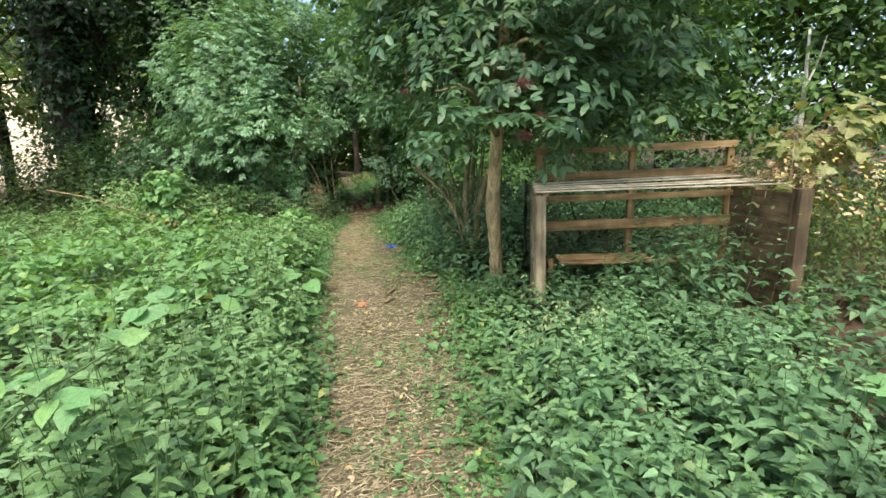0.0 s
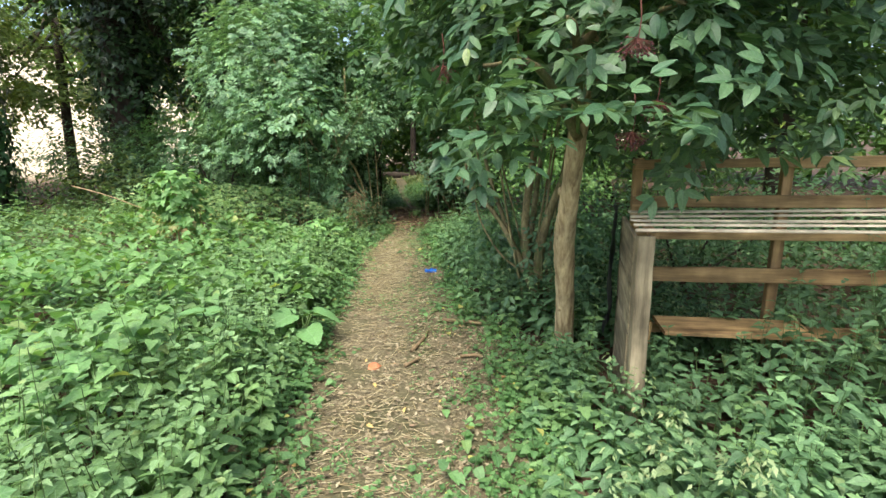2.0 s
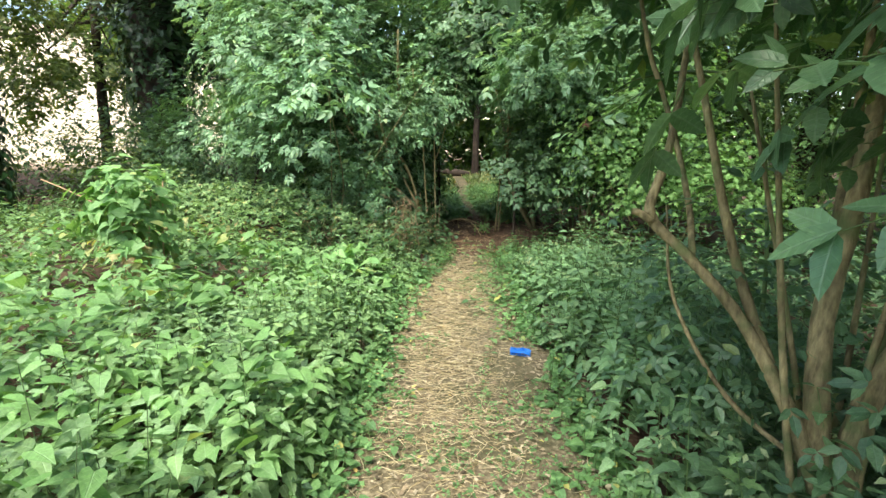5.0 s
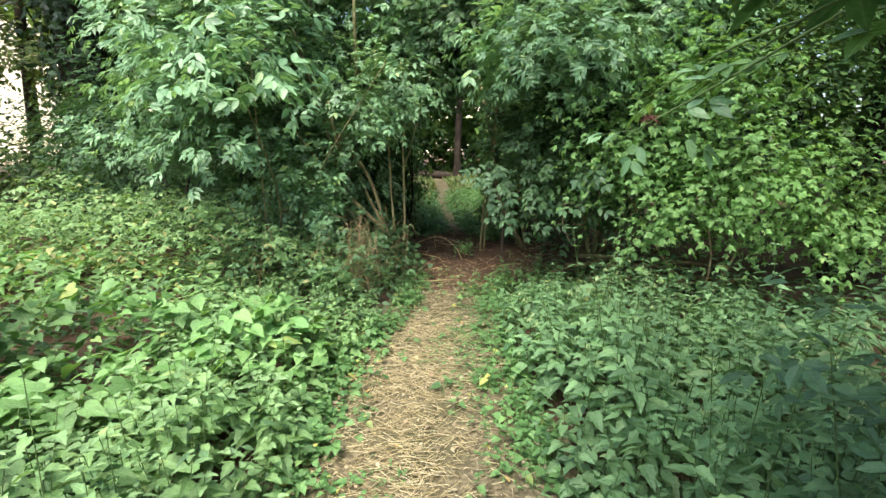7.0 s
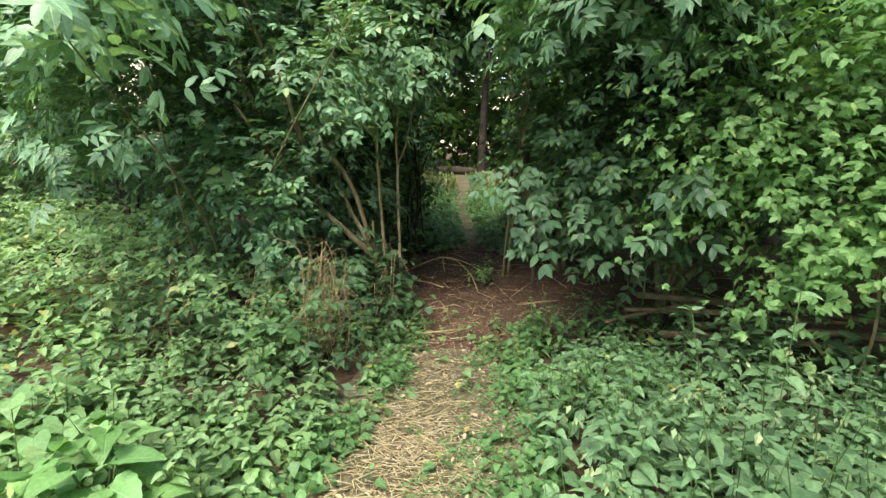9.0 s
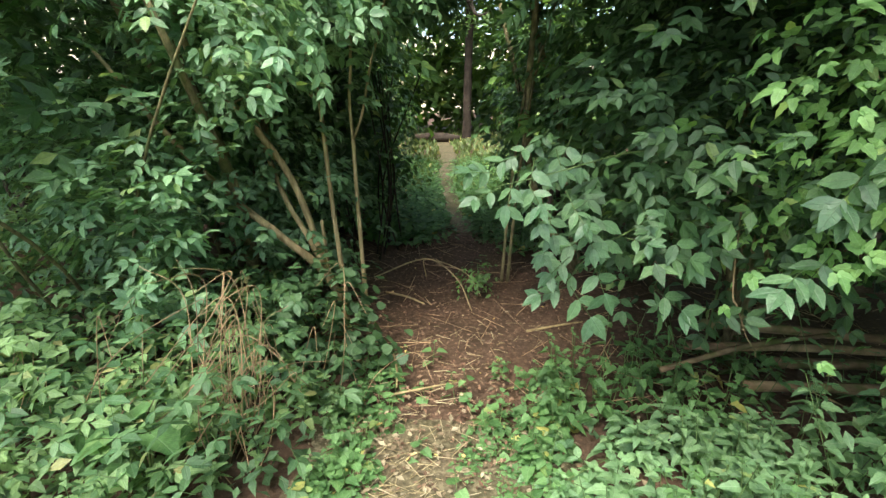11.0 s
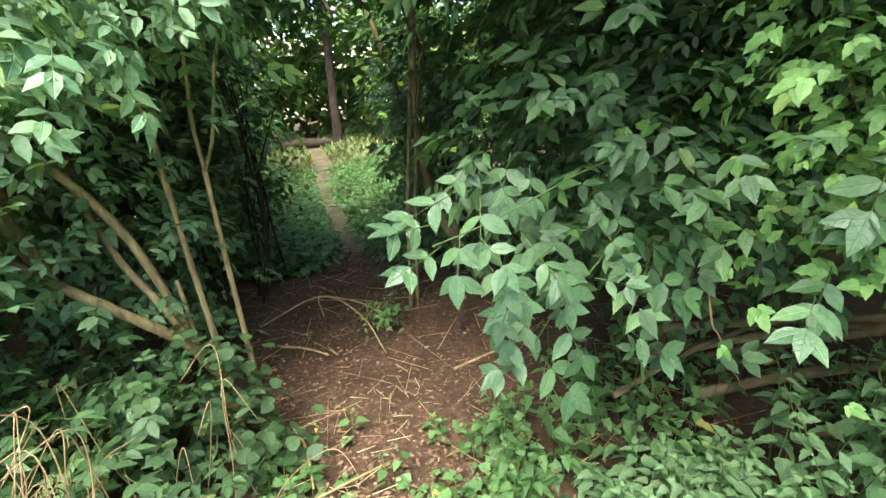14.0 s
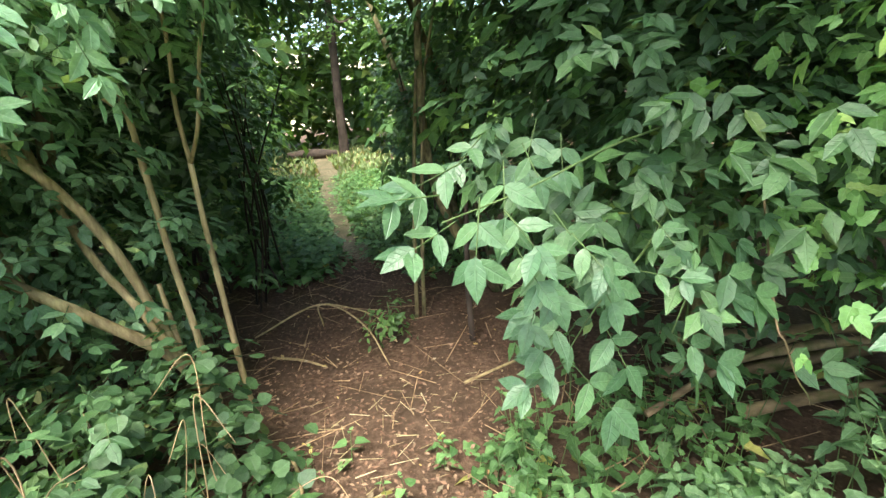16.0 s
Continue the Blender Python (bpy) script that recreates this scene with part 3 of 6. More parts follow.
# ---- beds of nettles and weeds ----
def bed_height(x, y):
    """How tall the weeds stand."""
    left = x < (edge_l(y) + edge_r(y)) / 2
    off = np.where(left, edge_l(y) - x, x - edge_r(y))
    base_l = np.interp(y, [-2, 2, 4, 7, 8, 9.2, 10.4, 12], [0.72, 0.7, 0.6, 0.52, 0.45, 0.36, 0.26, 0.3])
    base_r = np.interp(y, [-2, 2, 3.4, 4.4, 6, 8, 9.0, 9.6, 10.2], [0.58, 0.55, 0.46, 0.38, 0.62, 0.82, 0.66, 0.34, 0.16])
    h = np.where(left, base_l, base_r)
    ramp_in = np.clip(off / np.where(left, 0.3, 0.45), 0, 1)
    h = np.where(~left & (x > -0.3) & (y > 7.5), 0.58, h)
    h = h * (0.45 + 0.55 * ramp_in)
    lump = 0.5 + 0.85 * lattice(x * 2.7, y * 2.7, 8)
    return h * (0.72 + 0.5 * lattice(x * 0.9, y * 0.9, 5)) * lump


def nettles(fine, stems, at, height, rng, leaf, size=0.085, pairs=7, tops=None):
    """Upright plants with crossed pairs of toothed leaves: large and hanging below, a small star at the top."""
    free = ~((np.abs(at[:, 0] + 0.8) < 0.2) & (at[:, 1] > 6.5) & (at[:, 1] < 7.2))
    at, height = at[free], height[free]
    size = size[free] if np.ndim(size) else size
    n = len(at)
    height = height * rng.uniform(0.6, 1.12, n) * np.where(rng.random(n) < 0.15, 1.3, 1.0)
    vigour = rng.uniform(0.75, 1.2, n)
    lean = rng.normal(0, 0.16, (n, 2))
    turn = rng.uniform(0, 2 * np.pi, n)
    top = at + np.c_[lean * height[:, None], height]
    if stems is not None:
        rods(stems, at, top, 0.0026)
    for i in range(pairs):
        t = 0.24 + 0.76 * (i / (pairs - 1)) ** 0.85
        p = at + (top - at) * t
        s = size * vigour * (1.3 - 0.82 * t ** 2.4) * rng.uniform(0.8, 1.15, n)
        for half in (0, np.pi):
            a = turn + (i % 2) * np.pi / 2 + half + rng.normal(0, 0.25, n)
            flat = np.c_[np.cos(a), np.sin(a), np.zeros(n)]
            drop = 0.42 * t ** 3 - 0.32 * (1 - t) - 0.05 + rng.normal(0, 0.2, n)
            tip = flat + np.c_[np.zeros((n, 2)), drop]
            up = np.c_[np.zeros((n, 2)), np.ones(n)] - flat * drop[:, None] + rng.normal(0, 0.22, (n, 3))
            leaves(tops if tops is not None and i >= pairs - 2 else fine, leaf, p + flat * s[:, None] * (0.4 - 0.25 * t), tip, up, s)


def bed(x0, x1, y0, y1, per_m2, rng, keep):
    n = int((x1 - x0) * (y1 - y0) * per_m2)
    x, y = rng.uniform(x0, x1, n), rng.uniform(y0, y1, n)
    ok = keep(x, y)
    return x[ok], y[ok]


def off_path(x, y):
    return (x < edge_l(y) - 0.02) | (x > edge_r(y) + 0.02)


def on_left(x, y):
    return x < edge_l(y) - 0.02


def in_bin(x, y):
    return (x > 0.7) & (x < 2.95) & (y > 3.75) & (y < 4.75)


def bare(x, y):
    """Gaps in the weeds where litter shows."""
    return (np.hypot(x - 0.55, y - 4.75) < 0.17) | (np.hypot((x - 1.1) / 0.22, (y - 2.35) / 0.14) < 1) | (lattice(x * 2.3, y * 2.3, 31) < 0.02)


rng = np.random.default_rng(11)
near = Shape(); near_stem = Shape()
x, y = bed(-3.9, -0.4, -0.6, 10.1, 98, rng, lambda x, y: on_left(x, y) & (x > edge_l(y) - 1.35) & ~bare(x, y) & ~((y > 8.9) & (rng.random(len(x)) < 0.55)))
h = bed_height(x, y)
ok = lattice(x * 0.9, y * 0.9, 17) < 0.82
nettles(near, near_stem, np.c_[x, y, np.zeros(len(x))][ok], h[ok], rng, NETTLE, np.interp(y[ok], [8.3, 9.2], [0.084, 0.062]), 7, young := Shape())
stuff("nettle_bed", near, M_NETTLE, "dense waist-high bed of green stinging nettles beside the path", "nettles")
stuff("nettle_tops", young, M_NETTLE_TOP, "pale young leaves topping the nettles beside the path", "nettles")
stuff("nettle_stems", near_stem, M_STEM, "thin green nettle stalks in the bed beside the path", "nettle stems")
far = Shape()
x, y = bed(-10.5, -1.5, -4.2, 12.0, 29, rng, lambda x, y: ((x < edge_l(y) - 1.35) | ((y < -0.6) & (x < edge_l(y) - 0.1))) & ~((y > 10.0) & (x > -7)))
h = bed_height(x, y) * np.interp(x, [-10.5, -7, -4], [1.9, 1.5, 1.05])
nettles(far, None, np.c_[x, y, np.zeros(len(x))], h, rng, NETTLE_FAR, 0.092, 5)
stuff("nettle_bed", far, M_NETTLE, "wide sunlit spread of nettles and weeds before the trees", "nettles")

def tassels(shape, at, height, rng):
    """Pale hanging seed strings round the nettle tops."""
    n = len(at)
    for k in range(9):
        a_ = rng.uniform(0, 2 * np.pi, n)
        p = at + np.c_[np.cos(a_) * 0.03, np.sin(a_) * 0.03, height * rng.uniform(0.82, 1.04, n)]
        leaves(shape, OVAL_FAR, p, np.c_[np.cos(a_), np.sin(a_), -0.6 * np.ones(n)], np.c_[rng.normal(0, 0.5, (n, 2)), np.ones(n)], rng.uniform(0.02, 0.045, n))


# nettles on the shed side
right = Shape(); right_stem = Shape()
x, y = bed(-1.6, 3.6, -0.6, 10.3, 105, rng, lambda x, y: (x > edge_r(y) + 0.02) & (rng.random(len(x)) < 0.15 + (x - edge_r(y)) / 0.45) & (x < edge_r(y) + 1.75) & ~in_bin(x, y) & ~bare(x, y) & ~((y > 9.2) & (x < 0.7) & (lattice(x * 2.7, y * 2.7, 91) + 0.3 * rng.random(len(x)) < 0.75)) & ~((y > 4.3) & (y < 5.4) & (x < edge_r(y) + 0.35)))
h = bed_height(x, y)
# darker shaded green up to the elder, lighter lit green past it
young_r, open_r = Shape(), Shape()
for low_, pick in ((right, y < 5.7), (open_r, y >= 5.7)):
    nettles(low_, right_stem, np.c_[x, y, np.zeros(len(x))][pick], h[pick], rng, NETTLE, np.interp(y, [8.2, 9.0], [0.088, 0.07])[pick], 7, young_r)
stuff("nettle_bed", open_r, M_NETTLE_PALE, "grey-green stinging nettles past the elder, open light in their colour", "nettles")
pick = lattice(x * 1.3, y * 1.3, 63) + 0.3 * rng.random(len(x)) + 0.12 * (y > 7.4) > 0.86
tassels(ts := Shape(), np.c_[x, y, np.zeros(len(x))][pick], h[pick], rng)
stuff("nettle_tassels", ts, M_TASSEL, "pale green seed tassels on the nettle tops", "seed tassels")
stuff("nettle_bed", right, M_NETTLE_SHADE, "bluish green stinging nettles by the compost bin, half shade in their colour", "nettles")
stuff("nettle_tops", young_r, M_NETTLE_PALE, "pale young leaves topping the nettles by the compost bin", "nettles")
stuff("nettle_stems", right_stem, M_STEM, "thin green nettle stalks by the compost bin", "nettle stems")
rfar = Shape()
x, y = bed(0.4, 7.5, -4.2, 10.4, 30, rng, lambda x, y: ((x > edge_r(y) + 1.75) | ((y < -0.6) & (x > edge_r(y) + 0.1))) & ~in_bin(x, y))
nettles(rfar, None, np.c_[x, y, np.zeros(len(x))], bed_height(x, y) * 1.1, rng, NETTLE_FAR, 0.092, 5)
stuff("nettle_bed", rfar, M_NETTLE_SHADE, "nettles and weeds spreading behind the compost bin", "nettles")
# nettles in the bin: its inner shade comes from the darker leaf colour
inside = Shape(); inside_stem = Shape()
x, y = bed(0.95, 2.75, 3.75, 4.7, 75, rng, lambda x, y: x > 0.0)
hh = 0.38 + 0.48 * np.clip((x - 1.3) / 0.9, 0, 1) + 0.1 * rng.random(len(x))
nettles(inside, inside_stem, np.c_[x, y, np.zeros(len(x))], hh, rng, NETTLE, 0.09, 6)
stuff("nettle_bed", inside, M_NETTLE_SHADE, "nettles growing up inside the wooden compost bin, shade in their dark colour", "nettles")
stuff("nettle_stems", inside_stem, M_STEM, "nettle stalks inside the compost bin", "nettle stems")

# paler lobed seedlings mixed into the bed, most of them near its edge
pale = Shape(); pale_stem = Shape()
x, y = bed(-0.4, 3.4, 0.2, 5.4, 34, rng, lambda x, y: (x > edge_r(y) + 0.05) & ~in_bin(x, y) & (rng.random(len(x)) < np.clip(1.15 - (x - edge_r(y)) / 0.9, 0.16, 1)))
nettles(pale, pale_stem, np.c_[x, y, np.zeros(len(x))], bed_height(x, y) * 1.02, rng, MAPLE_LEAF, 0.07, 5)
x, y = bed(-3.4, -0.6, 0.0, 4.6, 14, rng, lambda x, y: on_left(x, y))
nettles(pale, pale_stem, np.c_[x, y, np.zeros(len(x))], bed_height(x, y) * 1.05, rng, MAPLE_LEAF, 0.072, 5)
stuff("lobed_weeds", pale, M_NETTLE, "pale green lobed seedlings among the nettles", "weeds")
stuff("weed_stems", pale_stem, M_STEM, "thin stalks of the lobed seedlings", "weed stems")

# leaves low between the stalks, the shade there put into their darker green
fill = Shape()
n = 22000
x, y = rng.uniform(-4.6, 2.8, n), rng.uniform(-0.5, 10.3, n)
ok = off_path(x, y) & ~in_bin(x, y)
x, y = x[ok], y[ok]
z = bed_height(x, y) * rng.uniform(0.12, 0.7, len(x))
a = rng.uniform(0, 2 * np.pi, len(x))
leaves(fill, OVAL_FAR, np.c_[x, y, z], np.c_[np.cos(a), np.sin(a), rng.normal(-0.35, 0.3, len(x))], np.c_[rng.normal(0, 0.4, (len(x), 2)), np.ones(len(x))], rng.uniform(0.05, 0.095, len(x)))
stuff("weed_understorey", fill, M_NETTLE_SHADE, "lower leaves between the nettle stalks, shade put into their green", "weeds")

# bindweed lying over the nettles in sunny patches
bw = Shape()
n = 9000
x, y = rng.uniform(-6.5, -1.2, n), rng.uniform(1.5, 9.4, n)
ok = on_left(x, y) & (lattice(x * 0.9, y * 0.9, 17) + 0.15 * rng.random(n) > 0.62)
x, y = x[ok], y[ok]
z = bed_height(x, y) * rng.uniform(0.75, 1.12, len(x))
a = rng.uniform(0, 2 * np.pi, len(x))
leaves(bw, HEART, np.c_[x, y, z], np.c_[np.cos(a), np.sin(a), rng.normal(-0.25, 0.25, len(x))], np.c_[rng.normal(0, 0.3, (len(x), 2)), np.ones(len(x))], rng.uniform(0.06, 0.125, len(x)))
stuff("bindweed_mat", bw, M_BINDWEED, "bright green heart-leaved bindweed sprawling over nettles", "bindweed")

yl = Shape()
n = 240
x, y = rng.normal(-5.6, 0.8, n), rng.normal(8.6, 0.6, n)
a = rng.uniform(0, 2 * np.pi, n)
leaves(yl, HEART, np.c_[x, y, bed_height(x, y) * rng.uniform(0.8, 1.1, n)], np.c_[np.cos(a), np.sin(a), rng.normal(-0.3, 0.3, n)], np.c_[rng.normal(0, 0.4, (n, 2)), np.ones(n)], rng.uniform(0.04, 0.08, n))
stuff("withered_weeds", yl, M_YELLOW, "patch of yellowed withering leaves among the weeds", "weeds")

# low herbs along the path edges and at the mouth of the tunnel
herb = Shape(); herb_stem = Shape()
n = 2800
y = rng.uniform(0.5, 10.6, n)
s = rng.random(n) < 0.5
x = np.where(s, edge_l(y) + rng.gamma(1.5, 0.07, n) - 0.05, edge_r(y) - rng.gamma(1.5, np.interp(y, [0, 5, 6, 9], [0.14, 0.14, 0.09, 0.09]), n) + 0.12)
keep = rng.random(n) < np.interp(y, [0, 4, 6, 9, 10.6], [0.7, 0.7, 0.9, 0.6, 0.35])
x, y = x[keep], y[keep]
nettles(herb, herb_stem, np.c_[x, y, np.zeros(len(x))], rng.uniform(0.04, 0.2, len(x)), rng, HEART_FAR, 0.06, 3)
n = 1300
x, y = rng.uniform(-1.5, 1.3, n), rng.uniform(9.0, 11.0, n)
ok = (x > edge_r(y)) & (lattice(x * 3.2, y * 3.2, 52) > 0.5) & ~((y > 10.3) & (rng.random(n) < 0.55))
tall = rng.uniform(0.05, 0.2, n) + 0.24 * lattice(x * 2.1, y * 2.1, 77)
nettles(herb, herb_stem, np.c_[x, y, np.zeros(n)][ok], tall[ok], rng, NETTLE_FAR, 0.072, 3)
n = 1500
x, y = rng.uniform(-3.2, -1.2, n), rng.uniform(12.6, 18.5, n)
ok = (x > np.interp(y, [12.6, 13.2, 16, 18.5], [-1.8, -2.15, -3.0, -3.4]))
nettles(herb, herb_stem, np.c_[x, y, np.zeros(n)][ok], rng.uniform(0.08, 0.3, n)[ok], rng, HEART_FAR, 0.07, 4)
n = 5000
y = rng.uniform(0.5, 10.2, n)
u = rng.random(n)
x = edge_l(y) + (edge_r(y) - edge_l(y)) * u
ok = lattice(x * 3.4, y * 2.4, 44) + np.interp(u, [0, 0.12, 0.3, 0.55, 0.75, 1], [0.1, -0.1, -0.3, -0.2, 0.22, 0.4]) * np.interp(y, [4.8, 5.8], [0.4, 1.0]) - np.interp(y, [4.8, 5.8], [-0.08, -0.12]) + 0.25 * (rng.random(n) - 0.5) > 0.52
nettles(herb, None, np.c_[x, y, np.full(n, 0.02)][ok], rng.uniform(0.02, 0.08, n)[ok], rng, HEART_SMALL, 0.042, 2)
n = 800
x, y = rng.uniform(-3.3, -2.5, n), rng.uniform(12.7, 17.5, n)
ok = x < np.interp(y, [12.7, 13.2, 16, 17.5], [-2.65, -2.6, -3.4, -3.7]) + 0.12
nettles(herb, None, np.c_[x, y, np.zeros(n)][ok], rng.uniform(0.1, 0.35, n)[ok], rng, HEART_FAR, 0.075, 3)
stuff("ground_herbs", herb, M_HERB, "low green seedlings and ground ivy along the path edges", "herbs")
stuff("herb_stems", herb_stem, M_STEM, "short stalks of the low herbs along the path", "herb stems")

gh = Shape()
n = 2600
x, y = rng.uniform(-5.2, -1.6, n), rng.uniform(13.0, 19.0, n)
mid = np.interp(y, [13, 16, 19], [-2.3, -3.2, -3.9])
ok = np.abs(x - mid) > 0.14 * rng.random(n) + 0.04
nettles(gh, None, np.c_[x, y, np.zeros(n)][ok], (rng.uniform(0.04, 0.14, n) + 0.25 * np.clip(np.abs(x - mid) - 0.3, 0, 1))[ok], rng, HEART_SMALL, 0.085, 3)
stuff("glade_herbs", gh, M_HERB, "pale green low herbs lining the path through the glade", "herbs")

# bramble undergrowth at the foot of the elder by the tunnel
br = Shape(); br_st = Shape()
n = 760
x, y = rng.uniform(-4.6, -2.2, n), rng.uniform(9.1, 10.9, n)
ok = (x < edge_l(y) - 0.05 + 0.0 * y)
x, y = x[ok], y[ok]
z = rng.uniform(0.15, 0.62, len(x)) * np.clip((edge_l(y) - x) / 0.5 + 0.45, 0, 1)
a = rng.uniform(0, 2 * np.pi, len(x))
compound(br, np.c_[x, y, z], np.c_[np.cos(a), np.sin(a), rng.normal(0, 0.25, len(x))], np.c_[rng.normal(0, 0.3, (len(x), 2)), np.ones(len(x))], rng.uniform(0.09, 0.13, len(x)), OVAL, rng, 1, br_st, 0.6)
n = 2400
x, y = rng.uniform(-7.2, -2.6, n), rng.uniform(9.2, 10.9, n)
top = (0.25 + 0.75 * np.clip((edge_l(y) - 0.3 - x) / 1.2, 0, 1)) * (0.6 + 0.5 * lattice(x * 1.9, y * 1.9, 71))
z = top * np.sqrt(rng.uniform(0.1, 1.0, n))
a = rng.uniform(0, 2 * np.pi, n)
compound(wm := Shape(), np.c_[x, y, z], np.c_[np.cos(a), np.sin(a) - 0.3, rng.normal(-0.1, 0.25, n)], np.c_[rng.normal(0, 0.3, n), rng.normal(-0.3, 0.3, n), np.ones(n)], rng.uniform(0.09, 0.14, n), OVAL_FAR, rng, 1, None, 0.6)
stuff("weed_mound", wm, M_WEED, "pale green mound of mixed weeds below the elder shrub", "weeds")
stuff("bramble_thicket", br, M_BRAMBLE, "bluish green bramble leaves in a low tangle", "bramble")
stuff("bramble_stalks", br_st, M_STEM, "thin stalks of the low bramble tangle", "bramble stalks")

# grass of the glade past the tunnel and of the far left margin
gr = Shape()
n = 11000
x, y = rng.uniform(-8.5, -0.5, n), rng.uniform(15.5, 28, n)
ok = np.abs(x - np.interp(y, [16, 20, 24, 28], [-3.2, -4.05, -5.2, -6.2])) > 0.22
x, y = x[ok], y[ok]
n = len(x)
a = rng.uniform(0, 2 * np.pi, n)
leaves(gr, OVAL_FAR, np.c_[x, y, np.zeros(n)], np.c_[np.cos(a) * 0.5, np.sin(a) * 0.5, np.ones(n) * 0.8], np.c_[np.cos(a), np.sin(a), np.zeros(n) - 0.5], rng.uniform(0.06, 0.18, n))
stuff("glade_grass", gr, M_GRASS, "sunlit rough grass in the glade beyond the tunnel", "grass")

# straw, chips and leaves on the path
st = Shape()
n = 17000
y = rng.uniform(-1, 11.2, n)
u = np.clip(rng.normal(0.42, 0.21, n), 0.0, 1.0)
x = edge_l(y) + (edge_r(y) - edge_l(y)) * u
ok = rng.random(n) < np.interp(y, [-1, 3.5, 4.6, 5.4, 6.2, 8.8, 9.3, 9.9, 11.2], [0.6, 0.4, 0.2, 0.25, 0.8, 1, 0.4, 0.07, 0.05])
x, y = x[ok], y[ok]
n = len(x)
a = rng.normal(0.25, 0.75, n)
d = np.c_[np.cos(a), np.sin(a), rng.normal(0, 0.1, n)]
ln = rng.uniform(0.03, 0.13, n)[:, None]
c = np.c_[x, y, rng.uniform(0.03, 0.055, n)]
rods(st, c - d * ln / 2, c + d * ln / 2, rng.uniform(0.0012, 0.0028, n))
stuff("straw_litter", st, M_STRAW, "pale cut straw strewn over the path", "straw")
ch = Shape()
n = 30000
y = rng.uniform(0.5, 13.4, n)
x = edge_l(y) - 0.1 + (edge_r(y) - edge_l(y) + 0.2) * rng.random(n)
x = np.where((y > 4.2) & (y < 5.6) & (rng.random(n) < 0.35), rng.uniform(-0.7, 0.5, n), x)
x = np.where((y > 9.7) & (y < 12.5) & (rng.random(n) < 0.4), rng.uniform(-3.4, 1.2, n), x)
ok = rng.random(n) < np.interp(y, [0.5, 4, 4.8, 6, 9, 10, 13], [0.9, 1, 1, 0.6, 0.4, 1, 1])
x, y = x[ok], y[ok]
n = len(x)
a = rng.uniform(0, 2 * np.pi, n)
red = y + 0.35 * rng.normal(size=n) > 9.75
for shape, pick, most in ((ch, ~red, 0.05), (humus := Shape(), red, 0.034)):
    m = int(pick.sum())
    leaves(shape, OVAL_FAR, np.c_[x[pick], y[pick], rng.uniform(0.022, 0.05, m)], np.c_[np.cos(a[pick]), np.sin(a[pick]), rng.normal(0, 0.15, m)], np.c_[rng.normal(0, 0.25, (m, 2)), np.ones(m)], rng.uniform(0.01, most, m))
stuff("leaf_litter", ch, M_CHIP, "crumbled brown leaves and bark chips on the path", "leaf litter")
stuff("leaf_litter", humus, M_HUMUS, "fine red-brown leaf litter under the shrubs", "leaf litter")
fl = Shape()
n = 190
y = rng.uniform(1.5, 12, n)
x = edge_l(y) + (edge_r(y) - edge_l(y)) * rng.random(n)
x = np.where((y > 4.1) & (y < 5.4), rng.uniform(-0.9, 0.5, n), x)
a = rng.uniform(0, 2 * np.pi, n)
leaves(fl, OVAL, np.c_[x, y, rng.uniform(0.045, 0.06, n)], np.c_[np.cos(a), np.sin(a), rng.normal(0.05, 0.15, n)], np.c_[rng.normal(0, 0.3, (n, 2)), np.ones(n)], rng.uniform(0.025, 0.06, n) * np.interp(y, [9.0, 10.0], [1.0, 0.6]))
stuff("fallen_leaves", fl, M_FALLEN, "yellow and pale fallen leaves scattered along the path", "fallen leaves")


# ---- trees and shrubs ----
def shrub(name, label, category, root, blobs, sets, stems, bark, r0, seed, keep=None, low=0.1, stalk_mat=None):
    """A shrub: stems from its root, and crowns of leaves over lumpy masses. sets: (clusters, leaves each, length, leaf, pairs, material, depth)."""
    rng = np.random.default_rng(seed)
    ob = thing(name, label, category, root)
    for k, q in enumerate(stems):
        q = np.asarray(q, float)
        b = np.asarray(root, float) + rng.normal(0, 0.06, 3) * (1, 1, 0)
        m = b * 0.55 + q * 0.45 + rng.normal(0, 0.12, 3)
        tube(s := Shape(), [b - (0, 0, 0.04), m, q], [r0, r0 * 0.75, r0 * 0.3], 7, 5, 0.18, seed + k)
        part("stem", s, bark, ob)
    for k, (count, per, length, leaf, pairs, mat, deep) in enumerate(sets):
        s = Shape()
        stalk = Shape() if stalk_mat and k == 0 else None
        crown(s, blobs, count, per, length, leaf, rng, pairs, low, deep, keep, 0.25, 0.14, stalk)
        f = part("crown", s, mat, ob)
        if stalk is not None:
            part("leaf_stalk", stalk, stalk_mat, f)
    return ob


def off_tunnel(p):
    """True outside the hollow way through the shrubs."""
    x, y, z = p.T
    mid = np.interp(y, [9, 10.5, 12, 13.2, 16, 20], [-1.8, -1.97, -2.25, -2.3, -3.2, -4.0])
    half = np.interp(y, [9, 10.5, 11.5, 12.5, 13.2, 16], [0.65, 0.55, 0.62, 0.58, 0.58, 0.8])
    way_ = (np.abs(x - mid) < half) & (z < np.interp(y, [10, 12, 13.5], [2.05, 2.1, 2.9]))
    floor_ = (y > 10.3) & (y < 11.9) & (x > -3.0) & (x < 0.9) & (z < 0.62)
    return ~way_ & ~floor_


